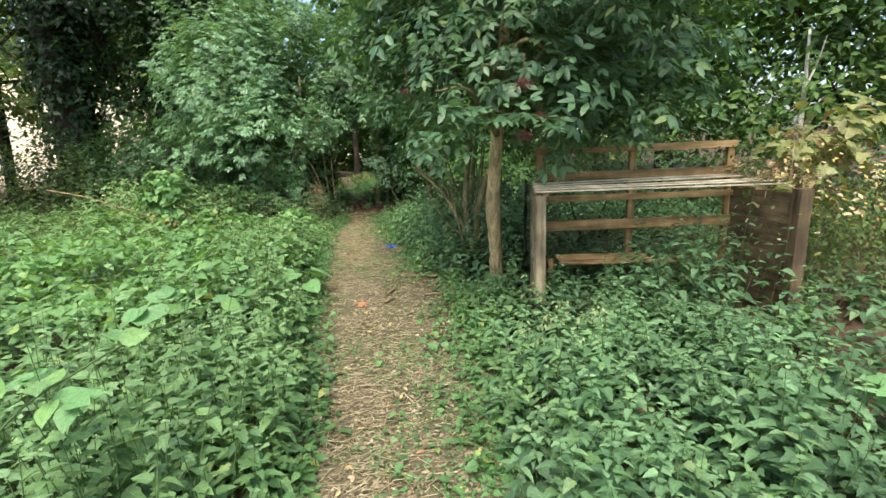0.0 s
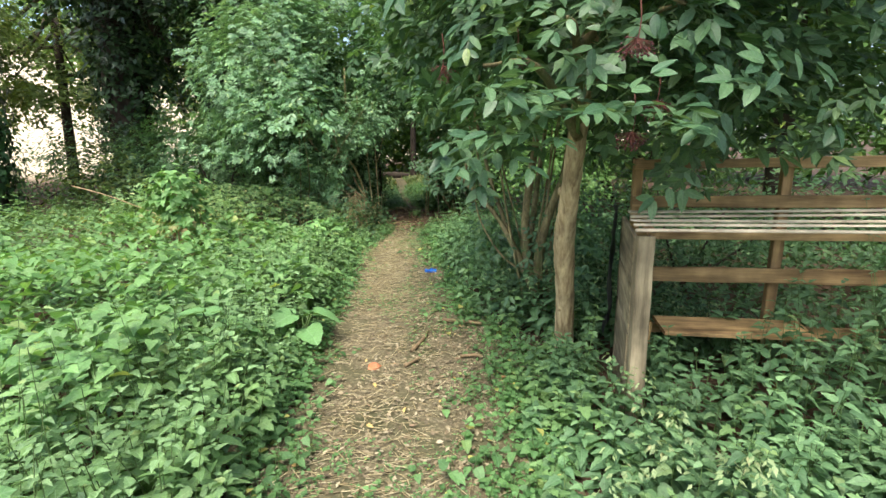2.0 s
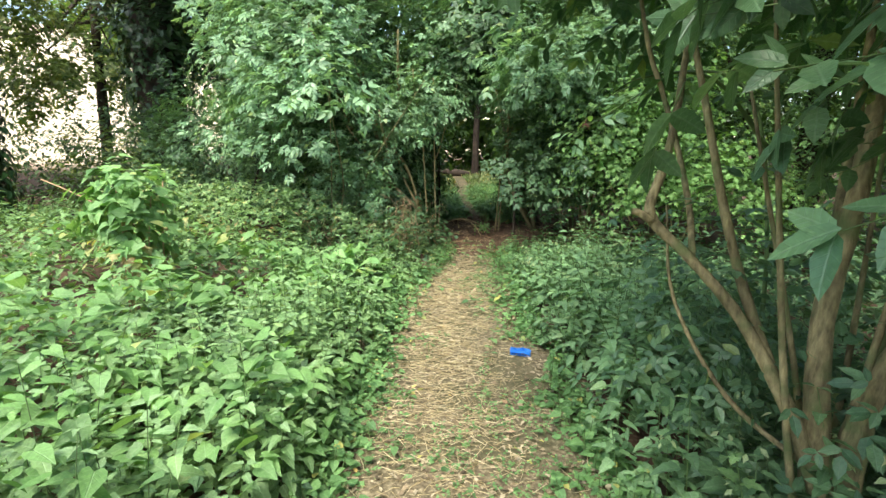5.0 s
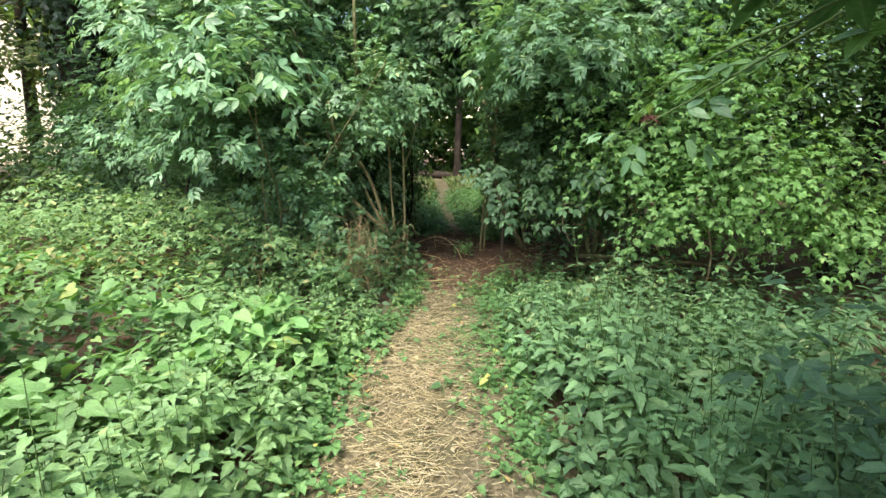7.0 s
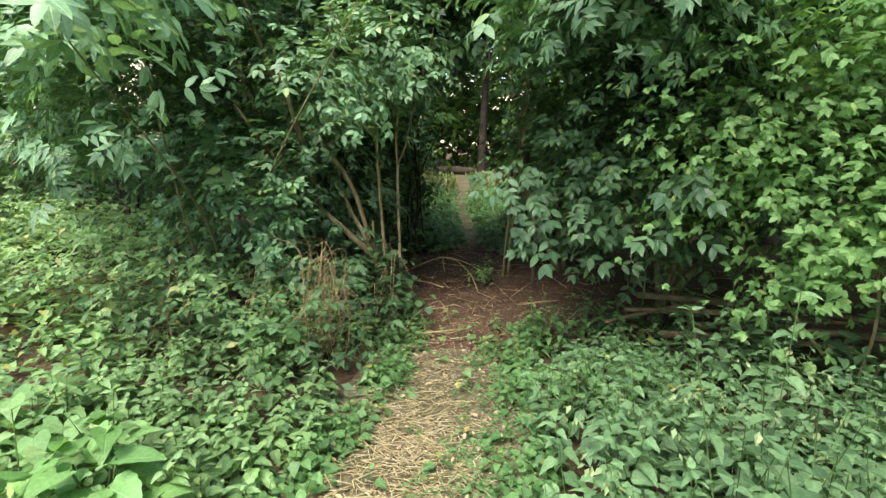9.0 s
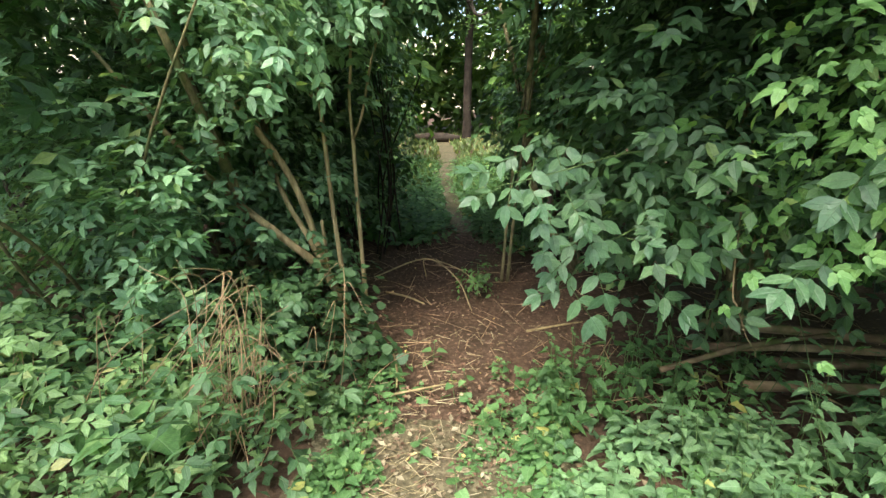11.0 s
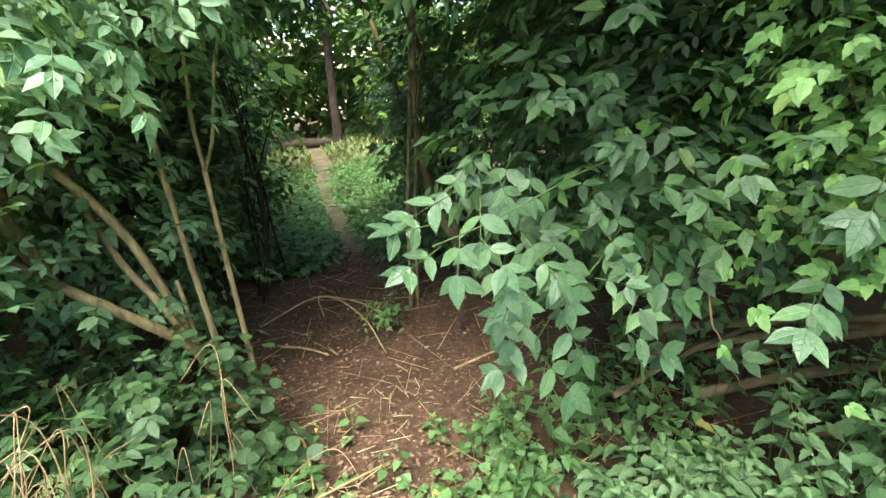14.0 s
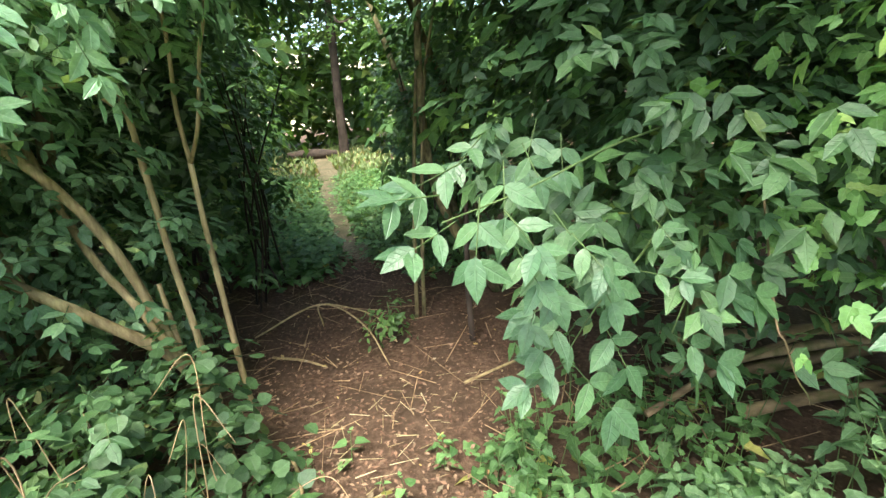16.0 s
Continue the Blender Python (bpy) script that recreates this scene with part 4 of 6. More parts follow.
# silvery shrub left of the tunnel
shrub("elder_shrub", "large silvery green elder shrub arching over the tunnel mouth", "shrub", (-3.5, 11.1, 0),
      [(-3.8, 10.05, 1.7, 1.0, 1.2, 1.3), (-4.45, 10.9, 2.5, 1.35, 1.5, 2.1), (-3.3, 11.7, 3.2, 1.5, 1.3, 1.5), (-1.7, 11.2, 3.1, 1.1, 0.75, 0.75), (-0.4, 11.3, 3.5, 1.2, 0.8, 0.8)],
      # second set: inner leaves, crown shade put into a darker green
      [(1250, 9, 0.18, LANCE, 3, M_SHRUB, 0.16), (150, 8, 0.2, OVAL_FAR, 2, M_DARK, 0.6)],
      [(-3.5, 10.2, 2.6), (-4.4, 10.6, 3.2), (-3.0, 10.6, 3.0), (-3.9, 11.3, 3.6), (-3.1, 10.1, 1.9)], M_BARK, 0.045, 21, lambda p: off_tunnel(p) & ~((p[:, 1] < 10.7) & (p[:, 2] < 1.35)) & ~((p[:, 0] > -3.4) & (p[:, 1] < 11.1) & ((p[:, 2] < 1.75) | (lattice(p[:, 0] * 5, p[:, 1] * 5 + p[:, 2] * 3, 9) < 0.78))), 0.25, None)
shrub("hawthorn_shrub", "dark green low shrub behind the weeds", "shrub", (-6.6, 11.8, 0),
      [(-6.6, 11.6, 1.15, 1.5, 1.1, 1.35), (-8.0, 12.2, 0.9, 1.3, 1.1, 1.2), (-5.6, 11.2, 0.95, 1.0, 0.8, 1.0)],
      [(500, 9, 0.16, LANCE, 2, M_ELDER, 0.2)], [(-6.5, 11.5, 1.6), (-7.2, 12.0, 1.3), (-5.8, 11.5, 1.5)], M_DARKBARK, 0.035, 22, None, 0.05)
shrub("arching_elder", "elder canopy roofing the tunnel of the path", "shrub", (-1.15, 12.3, 0),
      [(-1.9, 11.7, 3.0, 1.2, 1.2, 0.9)],
      # second set: deeper leaves coloured dark for shade under the roof
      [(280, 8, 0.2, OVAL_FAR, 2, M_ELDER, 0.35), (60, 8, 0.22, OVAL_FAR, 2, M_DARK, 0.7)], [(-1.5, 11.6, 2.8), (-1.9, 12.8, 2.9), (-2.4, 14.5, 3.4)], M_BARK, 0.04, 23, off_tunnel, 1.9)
# boughs reaching out over the path before the tunnel
shrub("elder_bough", "long elder boughs arching out over the weeds and path", "shrub", (-3.9, 10.3, 0),
      [(-2.95, 8.35, 2.0, 0.4, 0.32, 0.24), (-3.4, 9.1, 2.25, 0.5, 0.4, 0.25), (-1.25, 9.85, 2.4, 0.5, 0.3, 0.25)],
      [(30, 6, 0.2, ELDER_LEAF, 2, M_SHRUB, 0.3)],
      [(-2.95, 8.35, 2.0), (-3.3, 9.1, 2.2), (-2.4, 9.9, 2.25)], M_BARK, 0.011, 35, off_tunnel, 1.6)
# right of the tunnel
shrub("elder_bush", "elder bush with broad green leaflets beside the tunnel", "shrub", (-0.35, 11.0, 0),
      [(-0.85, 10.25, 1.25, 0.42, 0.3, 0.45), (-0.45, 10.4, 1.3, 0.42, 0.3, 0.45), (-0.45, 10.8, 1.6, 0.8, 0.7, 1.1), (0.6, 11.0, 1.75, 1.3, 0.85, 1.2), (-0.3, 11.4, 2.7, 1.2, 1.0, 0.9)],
      # half-lit leaf colour outside, a darker shade colour deep inside
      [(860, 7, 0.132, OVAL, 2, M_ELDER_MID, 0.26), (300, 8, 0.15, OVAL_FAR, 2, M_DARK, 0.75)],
      [(-0.6, 10.6, 2.0), (0.3, 10.8, 2.2), (-0.2, 11.4, 2.8), (0.7, 11.0, 2.0)], M_BARK, 0.03, 24, off_tunnel, 0.62)
shrub("elder_bush", "tall elder bush above the tunnel, sunlight put into its silvery leaf colour", "shrub", (-0.1, 11.5, 0),
      [(-0.85, 10.25, 2.3, 0.7, 0.45, 0.42), (0.2, 10.85, 2.8, 0.8, 0.6, 0.6), (-0.75, 9.9, 2.3, 0.55, 0.4, 0.28)],
      # pale leaf colour makes this upper bush look sunlit
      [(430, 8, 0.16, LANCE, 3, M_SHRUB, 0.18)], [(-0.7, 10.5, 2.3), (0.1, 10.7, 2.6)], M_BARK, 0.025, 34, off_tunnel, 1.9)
shrub("field_maple_hedge", "tall mixed hedge of sunlit yellow-green leaves", "hedge", (2.4, 11.6, 0),
      [(1.4, 10.95, 1.75, 1.3, 0.85, 1.25), (3.1, 11.0, 1.7, 1.5, 1.2, 1.7), (1.2, 11.6, 3.4, 1.9, 1.4, 1.7), (3.4, 11.9, 3.8, 2.2, 1.6, 2.0)],
      [(2900, 11, 0.075, OVAL_FAR, 0, M_HEDGE, 0.22), (520, 9, 0.12, OVAL_FAR, 0, M_ELDER, 0.5)],
      [(1.6, 11.0, 2.4), (2.8, 11.3, 3.0), (3.4, 11.6, 3.6), (1.2, 11.6, 3.3)], M_DARKBARK, 0.05, 25, off_tunnel, 0.12)
shrub("hop_vine", "bright yellow-green hop vine draped over the hedge", "vine", (0.7, 10.2, 0),
      [(0.05, 9.95, 1.3, 0.42, 0.35, 0.26), (0.45, 9.8, 1.12, 0.42, 0.35, 0.45), (0.12, 9.75, 0.9, 0.16, 0.2, 0.3), (-0.32, 9.92, 1.62, 0.4, 0.25, 0.26), (0.05, 10.0, 1.4, 0.4, 0.25, 0.3), (0.1, 9.72, 1.85, 0.42, 0.26, 0.24), (0.5, 9.8, 2.15, 0.45, 0.3, 0.25), (-0.38, 9.88, 1.25, 0.22, 0.18, 0.22), (0.9, 9.8, 1.35, 0.45, 0.35, 0.35), (1.3, 9.8, 1.0, 0.4, 0.35, 0.4)],
      [(640, 9, 0.085, VINE_LEAF, 1, M_VINE, 0.14)], [(0.4, 9.9, 1.3), (0.9, 9.9, 1.3), (-0.4, 10.05, 1.6)], M_SAPLING, 0.012, 26, off_tunnel, 0.5)
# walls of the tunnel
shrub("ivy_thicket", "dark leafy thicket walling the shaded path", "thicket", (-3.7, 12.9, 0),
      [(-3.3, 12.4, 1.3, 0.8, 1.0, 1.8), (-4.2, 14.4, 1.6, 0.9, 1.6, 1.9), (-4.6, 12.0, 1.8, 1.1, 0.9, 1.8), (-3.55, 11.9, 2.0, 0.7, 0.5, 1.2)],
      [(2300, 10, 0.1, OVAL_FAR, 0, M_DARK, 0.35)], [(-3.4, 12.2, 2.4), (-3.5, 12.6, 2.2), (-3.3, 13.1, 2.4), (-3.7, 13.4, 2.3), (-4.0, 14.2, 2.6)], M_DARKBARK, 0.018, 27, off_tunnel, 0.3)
shrub("young_elder", "slender young elder with drooping dark leaves", "shrub", (-1.2, 12.9, 0),
      [(-1.15, 12.6, 1.5, 0.65, 0.85, 1.6), (-1.55, 14.6, 1.2, 0.6, 1.2, 1.4), (-0.4, 12.3, 1.6, 0.8, 0.8, 1.6)],
      [(560, 8, 0.15, OVAL_FAR, 2, M_ELDER, 0.25)], [(-1.3, 12.5, 2.0), (-1.4, 13.2, 1.8), (-1.5, 14.2, 1.9), (-0.8, 12.5, 2.1)], M_DARKBARK, 0.016, 28, off_tunnel, 0.25)
# behind the compost bin
shrub("privet_hedge", "loose green hedge behind the compost bin", "hedge", (2.1, 6.9, 0),
      [(1.7, 6.9, 0.75, 1.2, 0.75, 0.75), (3.1, 6.7, 0.8, 1.2, 0.8, 0.85), (4.6, 6.2, 0.85, 1.2, 0.9, 0.9), (5.8, 5.4, 0.8, 1.2, 1.2, 0.9)],
      [(1000, 9, 0.07, OVAL_FAR, 0, M_BRAMBLE, 0.3)], [(1.7, 6.8, 1.1), (2.6, 6.8, 1.3), (3.4, 6.7, 1.2)], M_DARKBARK, 0.018, 29, None, 0.1)


def tall_tree(name, label, at, trunk_h, r0, blobs, sets, bark, seed, ivy=0, low=1.0, arms=6):
    """A tall tree: a tapering trunk, limbs reaching into the masses of its crown, ivy on the trunk where it has some."""
    rng = np.random.default_rng(seed)
    x, y = at
    ob = thing(name, label, "tree", (x, y, float(rise(x, y))))
    lean = rng.normal(0, 0.03, 2) * trunk_h
    top = np.array((x + lean[0], y + lean[1], trunk_h))
    tube(s := Shape(), [(x, y, -0.1), (x, y, 0.4), (x + lean[0] * 0.5, y + lean[1] * 0.5, trunk_h * 0.5), top], [r0 * 1.35, r0, r0 * 0.85, r0 * 0.4], 12, 6, 0.12, seed)
    part("trunk", s, bark, ob)
    for k in range(arms):
        b = blobs[k % len(blobs)]
        q = np.array(b[:3]) + rng.normal(0, 0.35, 3) * np.array(b[3:])
        z0 = rng.uniform(0.45, 0.95) * trunk_h
        p = np.array((x + lean[0] * z0 / trunk_h, y + lean[1] * z0 / trunk_h, z0))
        m = (p + q) / 2 + rng.normal(0, 0.25, 3)
        tube(s := Shape(), [p, m, q], [r0 * 0.42, r0 * 0.28, r0 * 0.1], 6, 5, 0.15, seed + k)
        part("limb", s, bark, ob)
    for count, per, length, leaf, pairs, mat, deep in sets:
        s = Shape()
        crown(s, blobs, count, per, length, leaf, rng, pairs, low, deep, None, 0.35, 0.25, None, -0.8)
        part("crown", s, mat, ob)
    if ivy:
        z = rng.uniform(0, trunk_h * 0.95, ivy)
        a = rng.uniform(0, 2 * np.pi, ivy)
        rr = (r0 * (1.25 - 0.3 * z / trunk_h) + np.abs(rng.normal(0, 0.12, ivy)))
        o = np.c_[np.cos(a), np.sin(a), np.zeros(ivy)]
        p = np.array((x, y, 0)) + o * rr[:, None] + np.c_[np.outer(z / trunk_h, lean), z]
        leaves(s := Shape(), HEART_FAR, p, o * 0.3 + np.c_[rng.normal(0, 0.4, (ivy, 2)), -0.9 * np.ones(ivy)], o + (0, 0, 0.3), rng.uniform(0.09, 0.18, ivy))
        part("ivy", s, M_IVY, ob, "dark glossy ivy on the trunk")
    return ob


# tall trees left, with the bright field showing between them
tall_tree("ivy_tree", "tall tree with an ivy-clad trunk at the field edge", (-10.3, 9.6), 9, 0.42,
          [(-10.5, 9.5, 8.0, 3.2, 3.2, 2.6), (-8.8, 10.8, 6.6, 2.2, 2.0, 1.3)], [(620, 10, 0.2, OVAL_FAR, 0, M_DARK, 0.3)], M_DARKBARK, 41, 5200, 3.2)
tall_tree("ivy_tree", "dark ivy-clad tree standing behind the shrubs", (-11.2, 15.0), 10, 0.62,
          [(-11.0, 15.0, 7.6, 3.0, 2.6, 3.0), (-10.6, 14.8, 4.2, 1.5, 1.2, 2.0), (-9.4, 14.5, 6.2, 2.2, 2.0, 1.8)], [(1100, 10, 0.24, OVAL_FAR, 0, M_IVY, 0.3)], M_DARKBARK, 42, 4200, 2.0)
tall_tree("ivy_tree", "dark ivy-clad tree standing behind the shrubs", (-8.6, 15.6), 10, 0.5,
          [(-8.3, 15.5, 7.6, 2.8, 2.8, 3.0), (-8.4, 15.4, 4.0, 1.1, 1.0, 1.8), (-7.0, 15.0, 5.6, 2.0, 2.0, 1.8)], [(700, 10, 0.24, OVAL_FAR, 0, M_IVY, 0.3)], M_DARKBARK, 43, 3600, 2.0)
tall_tree("hedgerow_tree", "airy tree with sparse yellow-green leaves against the field", (-14.5, 16.0), 7, 0.16,
          [(-14.5, 15.5, 3.4, 3.0, 2.2, 2.0), (-17.5, 15.0, 4.2, 3.0, 2.5, 2.2), (-12.5, 18.0, 4.2, 3.0, 2.2, 2.4)], [(420, 34, 0.2, OVAL_FAR, 0, M_PALE, 0.4)], M_DARKBARK, 44, 0, 0.6, 10)
tall_tree("hedgerow_tree", "airy tree with sparse yellow-green leaves against the field", (-16.0, 10.5), 7, 0.15,
          [(-16.5, 11.0, 4.0, 2.6, 2.6, 2.2), (-14.5, 12.5, 5.0, 2.4, 2.0, 1.8)], [(300, 34, 0.2, OVAL_FAR, 0, M_PALE, 0.4)], M_DARKBARK, 45, 0, 0.8, 8)
shrub("hedgerow", "low dark hedgerow in front of the field", "hedge", (-12.0, 13.5, 0),
      [(-10.6, 12.8, 1.0, 2.0, 1.0, 1.5), (-13.8, 12.2, 0.9, 2.0, 1.2, 1.3), (-16.8, 10.0, 0.9, 2.2, 1.4, 1.3), (-9.0, 13.6, 0.7, 1.5, 1.2, 0.9)],
      [(1100, 9, 0.13, OVAL_FAR, 0, M_DARK, 0.3)], [(-11.0, 12.7, 0.8), (-13.0, 12.5, 0.9)], M_DARKBARK, 0.02, 46, None, 0.02)
shrub("hedgerow", "olive green bushes before the bright field", "hedge", (-10.8, 10.9, 0),
      [(-9.4, 11.6, 0.7, 1.5, 0.8, 0.95), (-12.2, 10.3, 0.8, 1.8, 1.0, 1.1), (-14.5, 8.6, 0.8, 1.8, 1.2, 1.1)],
      [(620, 9, 0.13, OVAL_FAR, 0, M_PALE, 0.3)], [(-10.0, 11.3, 0.7), (-11.8, 10.5, 0.8)], M_DARKBARK, 0.02, 52, None, 0.02)
# trees on the right and behind the hedge
# second leaf set of both maples: inner shade as a darker green
tall_tree("maple_tree", "leafy tree with bright green foliage behind the bin", (4.6, 10.2), 8, 0.2,
          [(4.4, 9.8, 2.9, 2.0, 1.6, 1.9), (6.6, 8.8, 3.0, 2.0, 1.8, 2.3), (5.2, 10.2, 5.6, 2.8, 2.2, 2.2), (2.9, 9.6, 3.9, 1.4, 1.2, 1.3)], [(1900, 10, 0.16, OVAL_FAR, 0, M_MAPLE, 0.2), (350, 9, 0.2, OVAL_FAR, 0, M_DARK, 0.5)], M_DARKBARK, 47, 0, 0.5, 9)
tall_tree("maple_tree", "shady tree with dense green foliage", (8.2, 6.2), 8, 0.22,
          [(8.4, 5.6, 3.0, 2.0, 2.0, 2.4), (8.0, 8.0, 5.2, 2.5, 2.2, 2.4), (7.2, 3.4, 2.6, 1.6, 1.6, 2.2)], [(1250, 10, 0.185, OVAL_FAR, 0, M_HEDGE, 0.22), (280, 9, 0.2, OVAL_FAR, 0, M_DARK, 0.5)], M_DARKBARK, 48, 400, 0.3, 7)
tall_tree("oak_tree", "tall tree closing the view above the hedge", (1.5, 15.0), 9, 0.25,
          [(1.8, 14.8, 5.0, 2.8, 2.0, 2.8), (4.6, 14.0, 5.2, 2.6, 2.0, 2.8), (0.6, 14.0, 2.2, 2.2, 1.2, 2.0)], [(1300, 10, 0.22, OVAL_FAR, 0, M_HEDGE, 0.25)], M_DARKBARK, 49, 0, 0.6, 8)
# added tree: crown above the view, shading hedge and tunnel mouth
tall_tree("ash_tree", "unseen tall ash, its high crown added to shade the end of the path", (2.7, 11.9), 6, 0.16,
          [(-1.7, 7.6, 5.0, 1.3, 0.75, 0.55), (0.3, 7.6, 5.2, 1.0, 0.75, 0.5), (2.2, 9.8, 5.4, 1.2, 1.2, 0.8)], [(165, 9, 0.2, OVAL_FAR, 0, M_MAPLE, 0.3)], M_DARKBARK, 53, 0, 3.8, 6)
tall_tree("glade_tree", "dark-trunked tree at the far edge of the glade", (-4.5, 24.6), 7, 0.15,
          [(-4.2, 24.5, 6.5, 2.0, 1.8, 1.8), (-3.7, 24.3, 3.9, 1.4, 1.1, 1.1), (-5.4, 24.6, 4.6, 1.2, 1.1, 1.0)], [(300, 10, 0.2, OVAL_FAR, 0, M_MAPLE, 0.35)], M_DARKBARK, 50, 0, 2.0, 5)
tall_tree("ash_tree", "tall tree behind the elder shrub", (-6.2, 14.8), 9, 0.22,
          [(-6.4, 14.4, 5.4, 1.8, 1.8, 2.2), (-7.4, 14.2, 4.6, 1.6, 1.4, 1.4)], [(520, 10, 0.17, OVAL_FAR, 0, M_DARK, 0.3)], M_DARKBARK, 51, 300, 2.6, 6)
woods = Shape()
wr = np.random.default_rng(61)
crown(woods, [(-9.5, 28, 3, 4, 2.5, 3.6), (-3.5, 29, 3, 4, 2.5, 3.6), (-8.6, 23.5, 2.2, 1.8, 1.5, 2.2), (-0.6, 24, 1.6, 2.2, 1.5, 2.0), (-6.4, 28, 1.3, 2.8, 1.2, 1.7), (-4.0, 27.2, 2.6, 2.6, 1.0, 1.5), (-2.6, 28.0, 1.1, 2.4, 1.0, 1.5), (-8.2, 20.5, 1.0, 2.2, 1.2, 1.5), (-11, 19.5, 1.2, 2.6, 1.4, 1.8), (-6, 17.5, 1.0, 1.2, 1.0, 1.4), (3, 29, 4, 4, 2.5, 4.5), (-14.5, 27, 3, 3, 2.5, 3.5), (9, 22, 4, 4, 3, 4.5), (13, 14, 4, 3, 4, 4.5), (13, 5, 4, 3, 4, 4.5)],
      2500, 9, 0.55, OVAL_FAR, wr, 0, 0.1, 0.3, None, 0.3, 0.4)
crown(woods, [(-12, 24, 8, 5, 3, 4), (-4, 25, 8.5, 5, 3, 4), (4, 24, 8.5, 5, 3, 4), (11, 19, 8, 4, 4, 4.5), (-18, 22, 7, 3.5, 3, 3)], 1700, 11, 0.5, OVAL_FAR, wr, 0, 2.0, 0.3, None, 0.3, 0.45)
stuff("woodland_edge", woods, M_MAPLE, "leafy edge of the wood beyond the glade", "woodland")
far_w = Shape()
fx = np.linspace(-115, 10, 26)
fb = [(q, 84 - 0.75 * abs(q + 50) + 6 * np.sin(q), 12 + 2.5 * np.sin(q * 1.7), 5, 4, 6) for q in fx]
fb = [(q[0], q[1], float(rise(np.array(q[0]), np.array(q[1]))) + 3, *q[3:]) for q in fb]
crown(far_w, fb, 1800, 8, 1.0, OVAL_FAR, wr, 0, 0.5, 0.3, None, 0.2, 0.8)
stuff("far_woods", far_w, M_MAPLE, "green woods along the top of the stubble field", "woodland")

# pale dead stems among the trees
for k, (p, q) in enumerate((((5.5, 7.6, 0.8), (5.4, 7.5, 3.0)), ((6.6, 6.9, 0.6), (7.0, 6.8, 3.4)))):
    ob = thing("dead_birch", "pale bare dead birch stem among green trees", "tree", (p[0], p[1], 0), "dead birch stems")
    tube(s := Shape(), [(p[0], p[1], -0.05), p, ((p[0] + q[0]) / 2 + 0.05, p[1], (p[2] + q[2]) / 2), q], [0.05, 0.045, 0.035, 0.018], 8, 5, 0.12, k)
    part("trunk", s, M_PALEBARK, ob)
    tube(s := Shape(), [(q[0] + 0.0, q[1], q[2] - 0.9), (q[0] + 0.18, q[1] + 0.03, q[2] - 0.5), (q[0] + 0.26, q[1], q[2] - 0.1)], [0.018, 0.014, 0.006], 6, 4, 0.1, k)
    part("branch", s, M_PALEBARK, ob)

# ---- elder with the bare trunk by the bin ----
rng = np.random.default_rng(71)
elder = thing("elder_tree", "elder tree with a bare pale trunk and red berry stalks", "tree", (0.56, 4.78, 0))
tube(s := Shape(), [(0.58, 4.82, -0.06), (0.55, 4.76, 0.12), (0.535, 4.68, 0.5), (0.5, 4.57, 0.95), (0.51, 4.45, 1.3), (0.53, 4.36, 1.7), (0.6, 4.4, 2.5), (0.7, 4.6, 3.2)],
     [0.095, 0.07, 0.063, 0.07, 0.058, 0.056, 0.045, 0.025], 18, 9, 0.1, 3)
trunk = part("trunk", s, M_BARE, elder, "bare, barkless, knotted pale trunk")
for k, (z, a_, r_) in enumerate(((0.98, 3.6, 0.03), (0.78, 4.4, 0.018), (1.28, 2.9, 0.03), (0.42, 4.0, 0.016))):
    c = np.array((np.interp(z, [0, 0.5, 0.95, 1.3], [0.57, 0.535, 0.5, 0.51]), np.interp(z, [0, 0.5, 0.95, 1.3], [4.8, 4.68, 4.57, 4.45]), z))
    d = np.array((np.cos(a_), np.sin(a_), 0.25))
    tube(s := Shape(), [c + d * 0.02, c + d * 0.062, c + d * 0.076], [r_ * 1.2, r_, r_ * 0.4], 9, 3, 0.25, k)
    part("knot", s, M_BARE, trunk)
for k, q in enumerate([(0.0, 3.7, 1.95), (0.35, 3.5, 2.1), (1.3, 4.6, 2.4), (0.2, 4.9, 2.6), (1.2, 5.3, 3.0), (0.9, 3.8, 2.2)]):
    tube(s := Shape(), [(0.52, 4.28, 1.62 + 0.1 * k), np.array((0.52, 4.28, 1.8 + 0.1 * k)) * 0.5 + np.array(q) * 0.5 + (0, 0, 0.1), q], [0.03, 0.02, 0.008], 7, 5, 0.15, k)
    part("limb", s, M_BARK, elder)
# the last mass is unseen, added above the view to shade the bin
E_BLOBS = [(0.6, 4.65, 2.4, 1.05, 0.95, 0.7), (1.45, 5.1, 2.6, 1.2, 1.2, 1.0), (0.7, 5.0, 3.3, 1.4, 1.3, 0.9), (0.28, 3.85, 1.9, 0.5, 0.36, 0.34), (0.9, 4.0, 1.85, 0.5, 0.4, 0.4), (1.6, 4.5, 1.85, 0.6, 0.5, 0.38), (1.6, 3.5, 3.0, 0.8, 0.5, 0.35)]
s, st2 = Shape(), Shape()
crown(s, E_BLOBS, 300, 6, 0.23, ELDER_LEAF, rng, 2, 1.45, 0.15, lambda p: ~((np.abs(p[:, 0] - 0.46) < 0.36) & (p[:, 2] < 1.92) & (p[:, 1] < 4.75)), 0.08, 0.14, st2, -0.9, 0.5)
cr = part("crown", s, M_ELDER_LIT, elder)
part("leaf_stalk", st2, M_STEM, cr)
# inner crown, its shade put into the dark leaf colour
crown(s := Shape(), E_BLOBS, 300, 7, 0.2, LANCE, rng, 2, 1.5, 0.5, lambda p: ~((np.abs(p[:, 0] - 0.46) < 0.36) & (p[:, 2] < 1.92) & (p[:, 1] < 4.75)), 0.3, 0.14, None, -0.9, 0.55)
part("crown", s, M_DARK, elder)
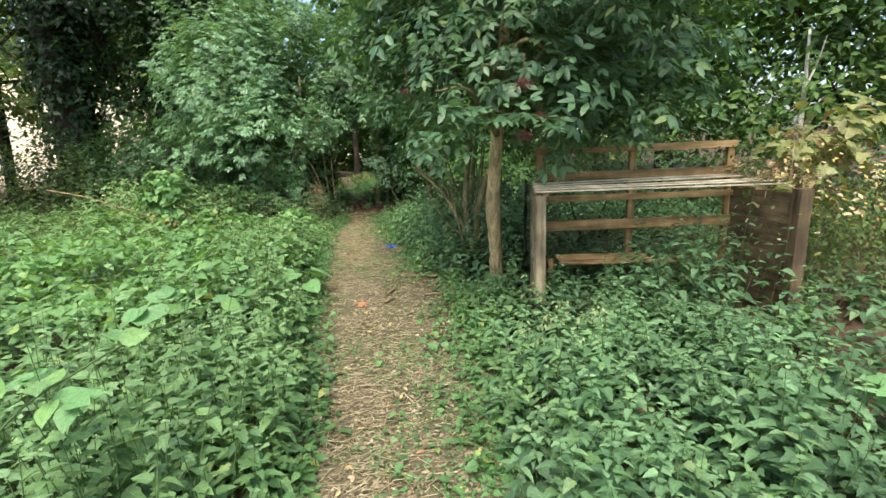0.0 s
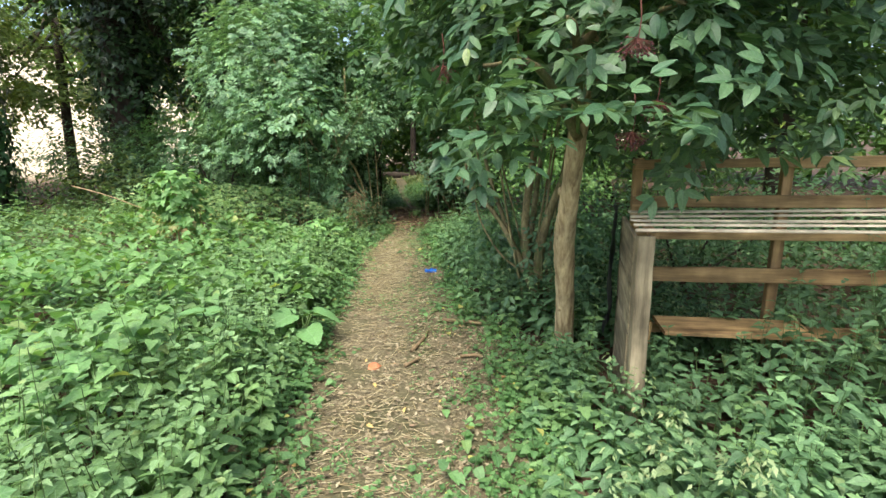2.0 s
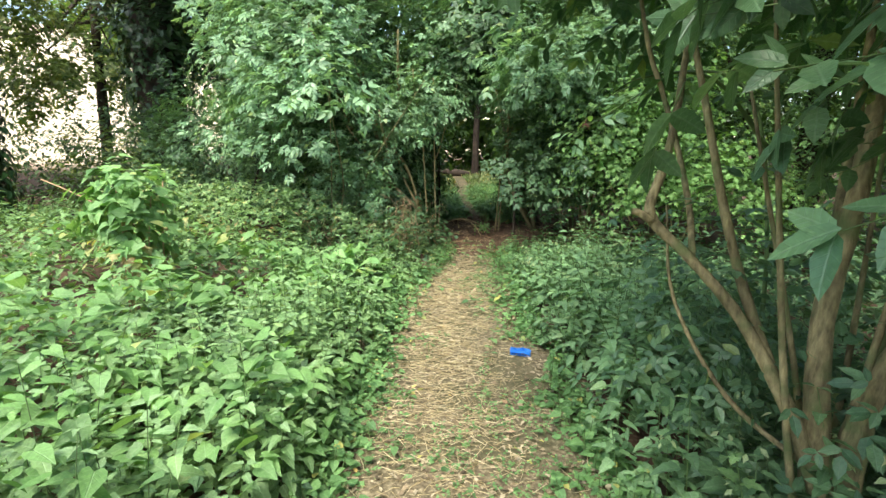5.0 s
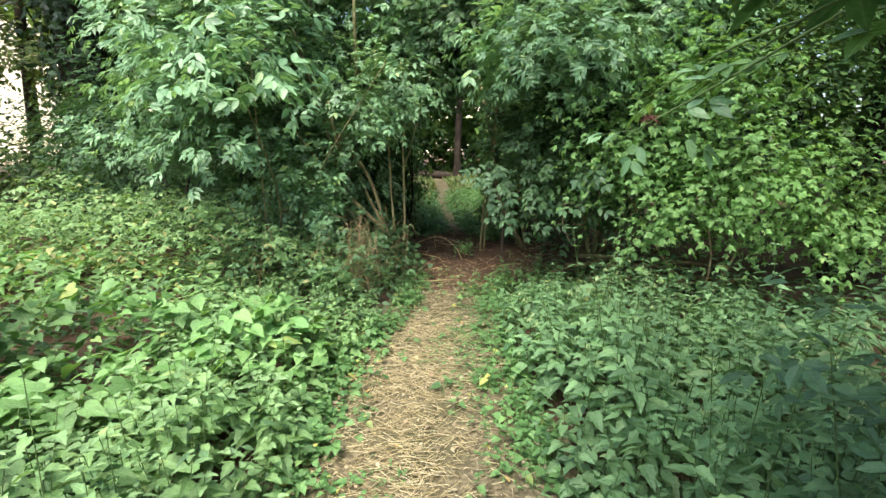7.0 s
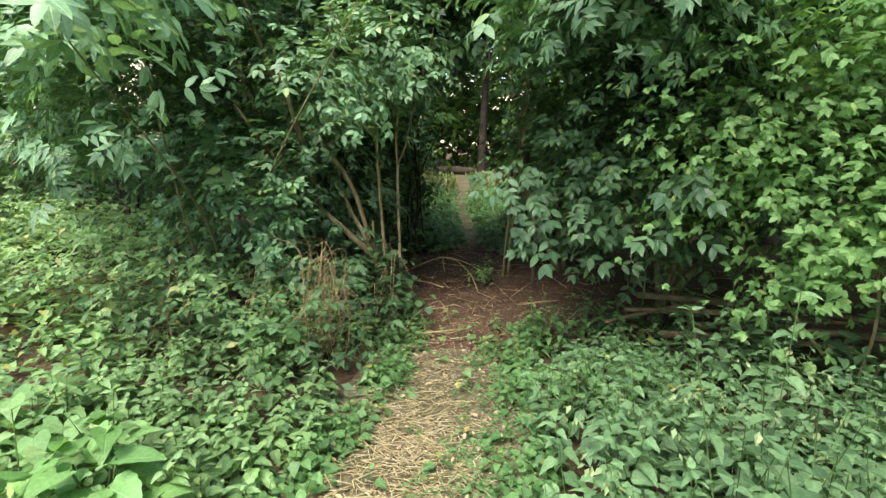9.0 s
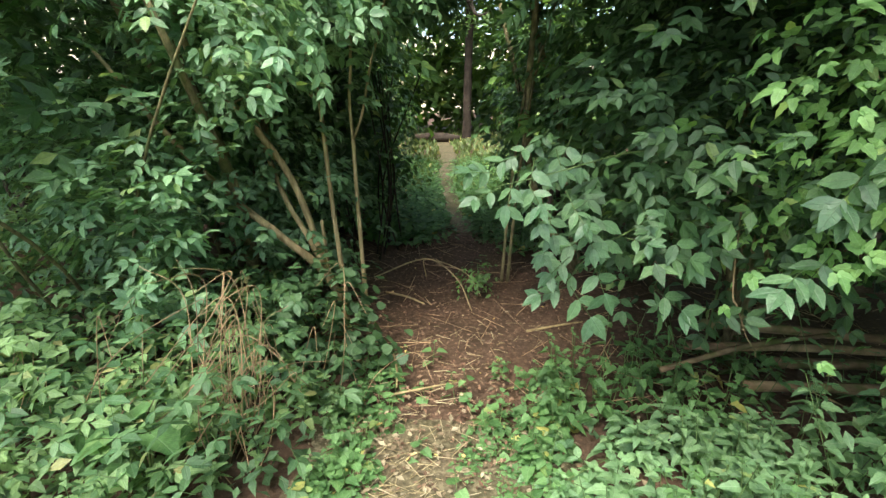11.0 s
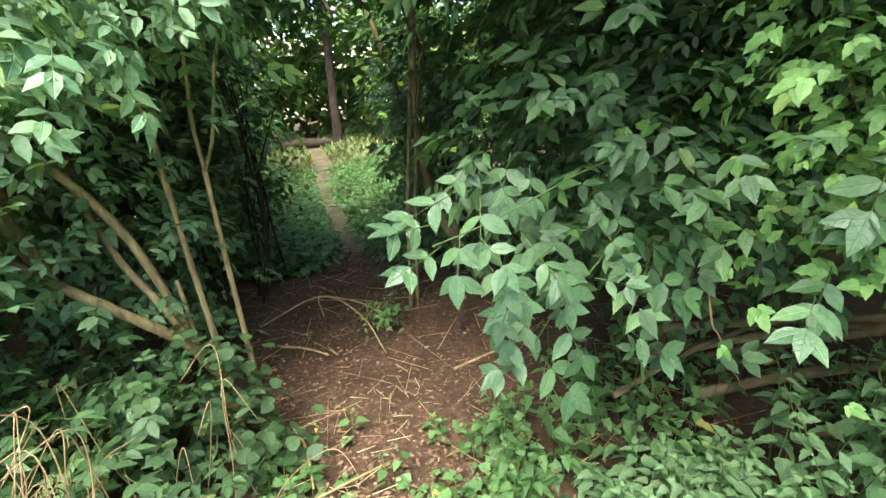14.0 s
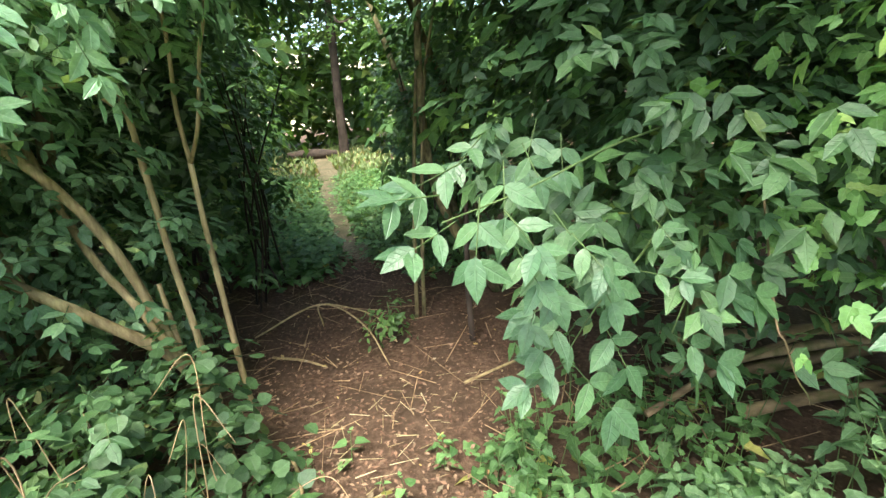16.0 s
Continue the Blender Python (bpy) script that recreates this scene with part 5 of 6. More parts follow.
for p in ((0.78, 3.7, 1.76), (0.15, 4.1, 2.05), (0.66, 3.6, 1.62), (-0.25, 4.1, 2.0), (0.62, 3.45, 1.98)):
    p = np.array(p)
    n = 70
    d = unit(rng.normal(size=(n, 3)) * (1, 1, 0.5) + (0, 0, -0.75))
    e = p + d * rng.uniform(0.04, 0.085, n)[:, None]
    rods(s := Shape(), np.repeat(p[None] + (0, 0, 0.02), n, 0), e, 0.0014)
    tube(s, [p + (0, 0, 0.18), p + (0.01, 0, 0.09), p], [0.003, 0.003, 0.002], 5, 3)
    head = part("berry_umbel", s, M_STALK, elder, "hanging red elderberry stalks")
    octv = np.array([(1, 0, 0), (-1, 0, 0), (0, 1, 0), (0, -1, 0), (0, 0, 1), (0, 0, -1)]) * 0.0055
    octf = np.array([(0, 2, 4), (2, 1, 4), (1, 3, 4), (3, 0, 4), (2, 0, 5), (1, 2, 5), (3, 1, 5), (0, 3, 5)])
    b = Shape()
    b.add((e[:, None] + octv[None]).reshape(-1, 3), ((np.arange(n) * 6)[:, None, None] + octf[None]).reshape(-1, 3))
    tagged(part("berries", b, M_BERRY, head), kind="stuff")
# its low front spray, leaf by leaf
for k in range(40):
    q = np.random.default_rng(900 + k)
    if k < 30:
        b = np.array((q.uniform(-0.02, 0.8), q.uniform(3.3, 3.75), q.uniform(1.62, 1.86)))
        d = np.array((q.normal(-0.1, 0.8), q.uniform(-1.0, 0.1), q.normal(0.05, 0.16)))
    else:
        b = np.array((q.uniform(-0.1, 0.12), q.uniform(3.35, 3.6), q.uniform(1.5, 1.62)))
        d = np.array((q.normal(-0.3, 0.6), q.uniform(-0.8, 0.2), q.normal(-0.1, 0.2)))
    stalk = Shape()
    compound(s := Shape(), b[None], d[None], np.array([(0.0, -0.3, 1.0)]) + q.normal(0, 0.16, (1, 3)), q.uniform(0.2, 0.27), ELDER_LEAF, q, 2, stalk, 0.46)
    if not clear_of_walk(s.v[-1], 0.24).all():
        continue
    lf = part("leaf", s, M_ELDER_LIT, elder)
    part("leaf_stalk", stalk, M_STEM, lf)
for k, pts in enumerate(([(0.53, 4.36, 1.6), (0.45, 3.9, 1.78), (0.3, 3.6, 1.76), (0.05, 3.4, 1.72)], [(0.45, 3.95, 1.77), (0.62, 3.65, 1.76), (0.7, 3.4, 1.74)], [(0.35, 3.7, 1.76), (0.15, 3.6, 1.66), (0.0, 3.5, 1.55)])):
    tube(s := Shape(), pts, [0.014, 0.009, 0.006, 0.003], 7, 5, 0.12, 60 + k)
    part("limb", s, M_STEM, elder)

# ---- many-stemmed elder past it ----
multi = thing("multi_stem_elder", "elder with several brown stems fanning from one foot", "tree", (0.42, 5.5, 0))
for k, (pts, rr) in enumerate([
        ([(0.42, 5.48, -0.05), (0.36, 5.48, 0.3), (0.3, 5.5, 0.55), (0.27, 5.55, 0.97), (0.32, 5.6, 1.4), (0.4, 5.75, 2.1), (0.5, 5.9, 2.9)], [0.06, 0.05, 0.042, 0.034, 0.03, 0.024, 0.01]),
        ([(0.34, 5.48, 0.35), (0.2, 5.5, 0.66), (0.03, 5.55, 0.95), (-0.13, 5.6, 1.13), (-0.24, 5.64, 1.23), (-0.275, 5.65, 1.275), (-0.28, 5.66, 1.33), (-0.24, 5.7, 1.47), (-0.21, 5.75, 1.67), (-0.19, 5.82, 1.85), (-0.12, 6.0, 2.6)], [0.034, 0.026, 0.02, 0.018, 0.019, 0.021, 0.018, 0.015, 0.0135, 0.012, 0.006]),
        ([(-0.13, 5.62, 1.15), (-0.13, 5.75, 1.3), (-0.17, 5.85, 1.5), (-0.24, 5.9, 1.72), (-0.31, 5.96, 1.93), (-0.4, 6.1, 2.4)], [0.013, 0.012, 0.011, 0.01, 0.009, 0.005]),
        ([(-0.27, 5.64, 1.26), (-0.32, 5.63, 1.29), (-0.345, 5.63, 1.295)], [0.016, 0.013, 0.012]),
        ([(0.38, 5.48, 0.35), (0.4, 5.48, 0.7), (0.48, 5.44, 1.06), (0.6, 5.4, 1.42), (0.75, 5.4, 2.0), (0.9, 5.5, 2.8)], [0.042, 0.038, 0.034, 0.03, 0.024, 0.01]),
        ([(0.3, 5.52, 0.5), (0.34, 5.7, 0.9), (0.4, 5.85, 1.4), (0.5, 6.1, 2.1)], [0.03, 0.026, 0.022, 0.012]),
        ([(0.2, 5.5, 0.65), (0.06, 5.6, 1.0), (-0.05, 5.62, 1.32), (-0.15, 5.66, 1.7), (-0.3, 5.8, 2.3)], [0.02, 0.018, 0.015, 0.012, 0.006]),
        ([(0.3, 5.5, 0.45), (0.05, 5.62, 0.62), (-0.15, 5.72, 0.95), (-0.2, 5.8, 1.3)], [0.012, 0.009, 0.007, 0.004])]):
    tube(s := Shape(), pts, rr, 10, 6, 0.12, 80 + k)
    part("stem", s, M_BARK, multi)
for k in range(7):
    q = np.random.default_rng(640 + k)
    b = np.array((0.38 + q.normal(0, 0.07), 5.55 + q.normal(0, 0.05), -0.04))
    t = b + (q.uniform(-0.45, 0.4), q.uniform(-0.05, 0.35), q.uniform(1.7, 2.3))
    tube(s := Shape(), [b, b * 0.6 + t * 0.4 + q.normal(0, 0.05, 3), t], [0.016, 0.012, 0.005], 7, 6, 0.12, k)
    part("stem", s, M_BARK, multi)
M_BLOBS = [(0.35, 6.0, 2.75, 1.2, 1.0, 0.85), (-0.35, 5.75, 2.55, 0.7, 0.6, 0.5), (0.95, 5.8, 2.6, 0.8, 0.7, 0.6)]
s, st2 = Shape(), Shape()
crown(s, M_BLOBS, 230, 7, 0.19, OVAL, rng, 2, 1.55, 0.2, None, 0.3, 0.13, st2, -0.9)
cr = part("crown", s, M_ELDER, multi)
part("leaf_stalk", st2, M_STEM, cr)
s = Shape()
crown(s, [(0.35, 6.1, 0.75, 0.55, 0.45, 0.55), (0.1, 6.05, 0.6, 0.35, 0.3, 0.4), (0.75, 5.7, 0.6, 0.5, 0.5, 0.5), (0.35, 6.8, 0.6, 0.35, 0.4, 0.45), (-0.05, 5.75, 0.95, 0.2, 0.22, 0.35)], 160, 6, 0.13, OVAL, rng, 1, 0.1, 0.3, None, 0.2, 0.1)
part("low_shoot", s, M_ELDER_LIT, multi)


# ---- compost bin of old boards ----
def board(name, parent, p0, p1, width, thick, facing, mat, seed, label="", wear=0.004):
    """A sawn board from p0 to p1: worn edges, slightly bowed, its grain running along it."""
    p0, p1 = Vector(p0), Vector(p1)
    x = (p1 - p0).normalized()
    z = (Vector(facing) - x * x.dot(Vector(facing))).normalized()
    yv = z.cross(x)
    rng = random.Random(seed)
    length = (p1 - p0).length
    bm = bmesh.new()
    rings = []
    for i in range(8):
        t = i / 7
        bow = 0.004 * math.sin(t * 3.1 + seed) * min(1, length)
        w, h = width / 2 + rng.uniform(-wear, wear), thick / 2 + rng.uniform(-0.001, 0.001)
        c = min(0.004, h * 0.4)
        ring = [(-w, -h + c), (-w + c, -h), (w - c, -h), (w, -h + c), (w, h - c), (w - c, h), (-w + c, h), (-w, h - c)]
        skew = rng.uniform(-0.006, 0.006) if i in (0, 7) else 0
        rings.append([bm.verts.new((length * (t - 0.5) + skew * (1 if a > 0 else -1), a, b + bow)) for a, b in ring])
    for r0, r1 in zip(rings[:-1], rings[1:]):
        for k in range(8):
            bm.faces.new((r0[k], r1[k], r1[(k + 1) % 8], r0[(k + 1) % 8]))
    bm.faces.new(rings[0])
    bm.faces.new(list(reversed(rings[-1])))
    bmesh.ops.recalc_face_normals(bm, faces=bm.faces)
    me = bpy.data.meshes.new(name)
    bm.to_mesh(me)
    bm.free()
    me.materials.append(mat)
    ob = new(name, me)
    ob.parent = parent
    m = Matrix((x, yv, z)).transposed().to_4x4()
    m.translation = (p0 + p1) / 2 - origin(parent)
    ob.matrix_basis = m
    return tagged(ob, label) if label else ob


cbin = thing("compost_bin", "weathered open-fronted wooden compost bin overgrown with nettles", "compost bin", (0.82, 3.9, 0))
board("front_post", cbin, (0.83, 3.88, 0), (0.83, 3.88, 1.12), 0.08, 0.085, (1, 0, 0), M_GREYBOARD, 1, "split grey-brown front post")
board("front_post", cbin, (2.92, 3.8, 0), (2.92, 3.8, 1.12), 0.11, 0.1, (1, 0, 0), M_DARKBOARD, 2, "darker right front post")
for k, (px_, py_) in enumerate(((0.95, 4.62), (1.85, 4.64), (2.76, 4.6))):
    board("back_post", cbin, (px_, py_, 0), (px_, py_, 1.49), 0.06, 0.05, (0, -1, 0), M_BOARD, 5 + k)
for k, (xa, xb, z, w) in enumerate(((0.92, 2.8, 0.735, 0.1), (0.92, 2.8, 1.0, 0.06), (0.92, 2.8, 1.215, 0.075), (0.92, 1.86, 1.45, 0.06), (1.84, 2.8, 1.46, 0.065), (0.92, 2.8, 0.36, 0.07))):
    board("rail", cbin, (xa, 4.578, z), (xb, 4.56, z + 0.015), w, 0.025, (0, -1, 0), M_BOARD, 10 + k)
for k in range(5):
    yy = 3.89 + 0.125 * k
    board("top_slat", cbin, (0.78 + 0.02 * k, yy, 1.145 + 0.008 * k), (2.84 - 0.03 * k, yy + 0.02 * (k % 2), 1.16 + 0.009 * k + 0.006 * (k % 2)), 0.03, 0.009, (0, -0.12, 1), M_SLAT, 20 + k)
board("crossbar", cbin, (0.88, 3.9, 1.118), (0.98, 4.56, 1.11), 0.05, 0.03, (0, 0, 1), M_BOARD, 28)
board("crossbar", cbin, (2.6, 3.86, 1.128), (2.74, 4.56, 1.16), 0.05, 0.02, (0, 0, 1), M_BOARD, 29)
board("shelf_board", cbin, (1.1, 4.42, 0.44), (1.98, 4.42, 0.43), 0.24, 0.025, (0, -0.1, 1), M_BOARD, 30, "loose brown shelf board lying level")
board("shelf_support", cbin, (1.05, 4.5, 0.0), (1.05, 4.5, 0.425), 0.05, 0.05, (0, -1, 0), M_BOARD, 31)
board("shelf_support", cbin, (1.9, 4.5, 0.0), (1.9, 4.5, 0.415), 0.05, 0.05, (0, -1, 0), M_BOARD, 32)
for k in range(4):
    z = 0.15 + 0.275 * k
    board("side_board", cbin, (0.795, 3.93, z), (0.885, 4.62, z + 0.012), 0.262, 0.024, (-1, 0, 0), M_GREYBOARD, 40 + k, "wide grey weathered side board")
for k in range(4):
    z = 0.15 + 0.265 * k
    board("side_board", cbin, (2.92, 3.86, z), (2.79, 4.6, z + 0.01), 0.262, 0.024, (-1, 0, 0), M_DARKBOARD, 50 + k, "darker right side board")
# torn black sheeting over the bin's rear corner
rng = np.random.default_rng(90)
s = Shape()
gy, gz = np.meshgrid(np.linspace(4.52, 4.74, 9), np.linspace(0.3, 1.2, 18))
off = 0.03 + 0.05 * lattice(gy * 14, gz * 9, 4) + 0.03 * (gz < 0.4)
base = 0.80 + 0.1 * (gy - 3.93) / 0.7
zz = gz - 0.1 * lattice(gy * 9, gz * 0, 2) * (gz > 1.0)
outer = np.stack([base - off - 0.02, gy, zz], -1).reshape(-1, 3)
inner = outer + (0.006, 0, 0)
f = []
for i in range(17):
    for j in range(8):
        q = i * 9 + j
        f += [(q, q + 1, q + 9), (q + 1, q + 10, q + 9)]
f = np.array(f)
s.add(outer, f)
s.add(inner, f[:, ::-1])
sheet = thing("plastic_sheet", "torn crumpled black plastic sheet draped on the bin corner", "plastic sheet", (0.8, 4.5, 0))
part("sheet", s, M_BLACK, sheet)

# ---- yellowing hogweed and dry brush beside the bin ----
hog = thing("hogweed", "tall yellowing hogweed with dead brown seed heads", "weed", (3.4, 4.5, 0))
for k in range(9):
    b = np.array((3.4 + rng.normal(0, 0.22), 4.5 + rng.normal(0, 0.2), 0))
    t = b + (rng.normal(0, 0.12), rng.normal(0, 0.12), rng.uniform(1.25, 1.75))
    tube(s := Shape(), [b, (b + t) / 2 + rng.normal(0, 0.03, 3), t], [0.009, 0.007, 0.004], 6, 4, 0.1, k)
    part("stalk", s, M_DRY if k % 2 else M_STEM, hog)
    n = 26
    d = unit(rng.normal(size=(n, 3)) * (1, 1, 0.3) + (0, 0, 0.7))
    e = t + d * rng.uniform(0.07, 0.12, n)[:, None]
    rods(s := Shape(), np.repeat(t[None], n, 0), e, 0.0016)
    leaves(s, OVAL_FAR, np.repeat(e, 4, 0), rng.normal(size=(n * 4, 3)), rng.normal(size=(n * 4, 3)), 0.014)
    if k % 2:
        part("seed_head", s, M_CHIP, hog, "dry brown umbel")
crown(s := Shape(), [(3.42, 4.45, 1.38, 0.34, 0.3, 0.28), (3.75, 4.6, 1.55, 0.25, 0.25, 0.25), (3.3, 4.3, 1.0, 0.35, 0.3, 0.2)], 64, 5, 0.13, LOBED, rng, 0, 0.5, 0.3, None, 0.3, 0.08, None, -1)
part("foliage", s, M_YELLOW, hog, "yellow and tan withered leaves")
brush = Shape()
n = 280
p = np.c_[rng.uniform(2.9, 4.8, n), rng.uniform(3.7, 5.2, n), rng.uniform(0.0, 1.1, n) ** 1.0]
d = unit(rng.normal(size=(n, 3)) + (0, 0, 0.8))
rods(brush, p * (1, 1, 0.3), p + d * rng.uniform(0.15, 0.45, n)[:, None], 0.0022)
n = 90
p = np.c_[rng.uniform(2.5, 3.1, n), rng.uniform(3.7, 4.5, n), rng.uniform(1.13, 1.3, n)]
d = unit(rng.normal(size=(n, 3)) * (1, 1, 0.35))
rods(brush, p - d * 0.15, p + d * 0.15, 0.0025)
stuff("dry_brush", brush, M_LOG, "tangle of dry brown stalks beside the compost bin", "dry stalks")
bl = Shape()
crown(bl, [(3.3, 4.15, 0.7, 0.5, 0.5, 0.5), (4.1, 4.5, 0.7, 0.7, 0.7, 0.6), (3.0, 4.4, 1.24, 0.42, 0.35, 0.2), (3.12, 3.85, 0.75, 0.25, 0.2, 0.4)], 420, 6, 0.055, OVAL, rng, 0, 0.1, 0.3, None, 0.2, 0.1, None, -0.9)
crown(wb := Shape(), [(3.0, 4.3, 1.28, 0.42, 0.4, 0.2), (3.2, 3.9, 1.0, 0.3, 0.25, 0.35), (3.9, 4.4, 1.1, 0.5, 0.5, 0.35)], 110, 6, 0.05, OVAL, rng, 0, 0.3, 0.35, None, 0.4, 0.1, None, -0.9)
stuff("withered_brush", wb, M_FALLEN, "brown withered leaves caught in the brush on the bin corner", "dry leaves")
stuff("bramble_brush", bl, M_PALE, "dusty olive bramble leaves beside the compost bin", "bramble")

# ---- bindweed tower ----
tower = thing("bindweed_tower", "column of bright green bindweed climbing dead stalks", "bindweed", (-4.05, 6.98, 0))
for k in range(5):
    b = np.array((-4.05 + rng.normal(0, 0.1), 6.98 + rng.normal(0, 0.1), 0))
    tube(s := Shape(), [b, b + (0.02, 0, 0.6), b + (rng.normal(0, 0.06), 0, rng.uniform(1.0, 1.25))], [0.008, 0.007, 0.004], 6, 3, 0.1, k)
    part("stalk", s, M_DRY, tower)
crown(s := Shape(), [(-4.05, 6.98, 1.08, 0.27, 0.26, 0.22), (-3.98, 6.98, 0.8, 0.22, 0.24, 0.3), (-4.2, 6.95, 0.95, 0.2, 0.2, 0.22)], 120, 5, 0.1, HEART, rng, 0, 0.3, 0.15, None, 0.5, 0.05, None, -1)
part("foliage", s, M_BINDWEED, tower)
crown(s := Shape(), [(-4.0, 6.93, 0.55, 0.24, 0.24, 0.2)], 22, 5, 0.08, HEART, rng, 0, 0.2, 0.2, None, 0.5, 0.06, None, -1)
part("withered_foliage", s, M_YELLOW, tower, "yellowed lower leaves")

# ---- big leaves among the weeds ----
def big_leaf_plant(name, label, at, count, size, seed, mat, leaf, lift=0.25):
    r = np.random.default_rng(seed)
    ob = thing(name, label, "weed", at, "large-leaved weeds")
    for k in range(count):
        a = 2 * np.pi * k / count + r.normal(0, 0.3)
        o = np.array((np.cos(a), np.sin(a), 0))
        base = np.array(at) + o * size * 0.45 + (0, 0, lift * r.uniform(0.7, 1.15))
        tube(s := Shape(), [np.array(at), np.array(at) + o * size * 0.2 + (0, 0, lift * 0.7), base], [0.006, 0.005, 0.004], 6, 3)
        lf = part("leaf_stalk", s, M_STEM, ob)
        v = blade([(-0.1, 0.25), (0.02, 0.42), (0.15, 0.46), (0.26, 0.43), (0.4, 0.45), (0.52, 0.38), (0.66, 0.36), (0.78, 0.24), (0.9, 0.17)], 0.09, 0.22) if leaf == "burdock" else OVAL_FINE
        leaves(s := Shape(), v, base[None], (o + (0, 0, r.uniform(-0.3, 0.15)))[None], np.array([(0, 0, 1.0)]) + r.normal(0, 0.15, (1, 3)), size * r.uniform(0.8, 1.15))
        part("leaf", s, mat, ob)


big_leaf_plant("burdock", "burdock with broad pale green leaves at the path edge", (-1.48, 4.75, 0), 6, 0.21, 1, M_BIG, "burdock", 0.28)
big_leaf_plant("burdock", "burdock with broad pale green leaves at the path edge", (-1.75, 4.1, 0), 5, 0.21, 2, M_BIG, "burdock", 0.5)
big_leaf_plant("burdock", "burdock with broad pale green leaves among nettles", (-2.2, 3.55, 0), 4, 0.21, 3, M_BIG, "burdock", 0.62)
big_leaf_plant("burdock", "burdock with broad pale green leaves among nettles", (-2.45, 7.95, 0), 10, 0.135, 4, M_BIG, "burdock", 0.42)
big_leaf_plant("burdock", "burdock with broad pale green leaves among nettles", (-2.75, 9.35, 0), 5, 0.15, 5, M_BIG, "burdock", 0.3)
big_leaf_plant("burdock", "burdock with broad pale green leaves in the half shade", (2.3, 1.9, 0), 4, 0.21, 6, M_BIG, "burdock", 0.5)

# ---- arching bramble near the start ----
bram = thing("bramble", "arching bramble cane with large five-part leaves over the nettles", "bramble", (-1.25, 0.6, 0))
tube(s := Shape(), [(-1.25, 0.6, 0), (-1.24, 0.8, 0.6), (-1.19, 1.1, 0.85), (-1.14, 1.35, 0.9), (-1.06, 1.55, 0.93), (-0.95, 1.86, 0.93)], [0.006, 0.005, 0.004, 0.004, 0.003, 0.002], 6, 5)
part("cane", s, M_STEM, bram)
for b, o in (((-1.17, 1.2, 0.87), (0.75, -0.25, 0.1)), ((-1.1, 1.42, 0.91), (0.1, 0.4, 0.35)), ((-1.2, 1.08, 0.88), (-0.3, 0.15, 0.4)), ((-1.02, 1.65, 0.93), (-0.4, 0.6, 0.5)), ((-1.16, 1.25, 0.87), (-0.8, 0.5, 0.1)), ((-0.96, 1.84, 0.93), (0.4, 0.6, 0.1))):
    compound(s := Shape(), np.array([b]), np.array([o]), np.array([(0.1, -0.3, 1.0)]), 0.19, blade([(0.05, 0.2), (0.25, 0.36), (0.5, 0.36), (0.8, 0.17)], 0.08, 0.15), rng, 2, None, 0.5)
    part("leaf", s, M_BIG, bram)

# ---- stems and sapling left of the tunnel ----
sap = thing("forked_sapling", "slim forked pale brown sapling at the tunnel mouth", "sapling", (-2.52, 10.97, 0))
tube(s := Shape(), [(-2.52, 10.98, -0.04), (-2.53, 10.96, 0.3), (-2.545, 10.95, 0.9), (-2.55, 10.95, 1.23)], [0.016, 0.0145, 0.0125, 0.0115], 9, 6, 0.1, 1)
part("stem", s, M_SAPLING, sap)
tube(s := Shape(), [(-2.55, 10.95, 1.22), (-2.56, 10.95, 1.45), (-2.54, 10.95, 1.65), (-2.53, 10.93, 1.9), (-2.56, 10.85, 2.4)], [0.01, 0.009, 0.0085, 0.008, 0.004], 8, 5, 0.1, 2)
part("branch", s, M_SAPLING, sap)
tube(s := Shape(), [(-2.55, 10.95, 1.22), (-2.46, 10.9, 1.38), (-2.4, 10.9, 1.63), (-2.33, 10.9, 1.85), (-2.2, 10.85, 2.3)], [0.009, 0.008, 0.0075, 0.007, 0.0035], 8, 5, 0.1, 3)
part("branch", s, M_SAPLING, sap)
stool = thing("elder_stool", "old elder stool with several pale brown leaning stems", "shrub", (-2.68, 10.85, 0))
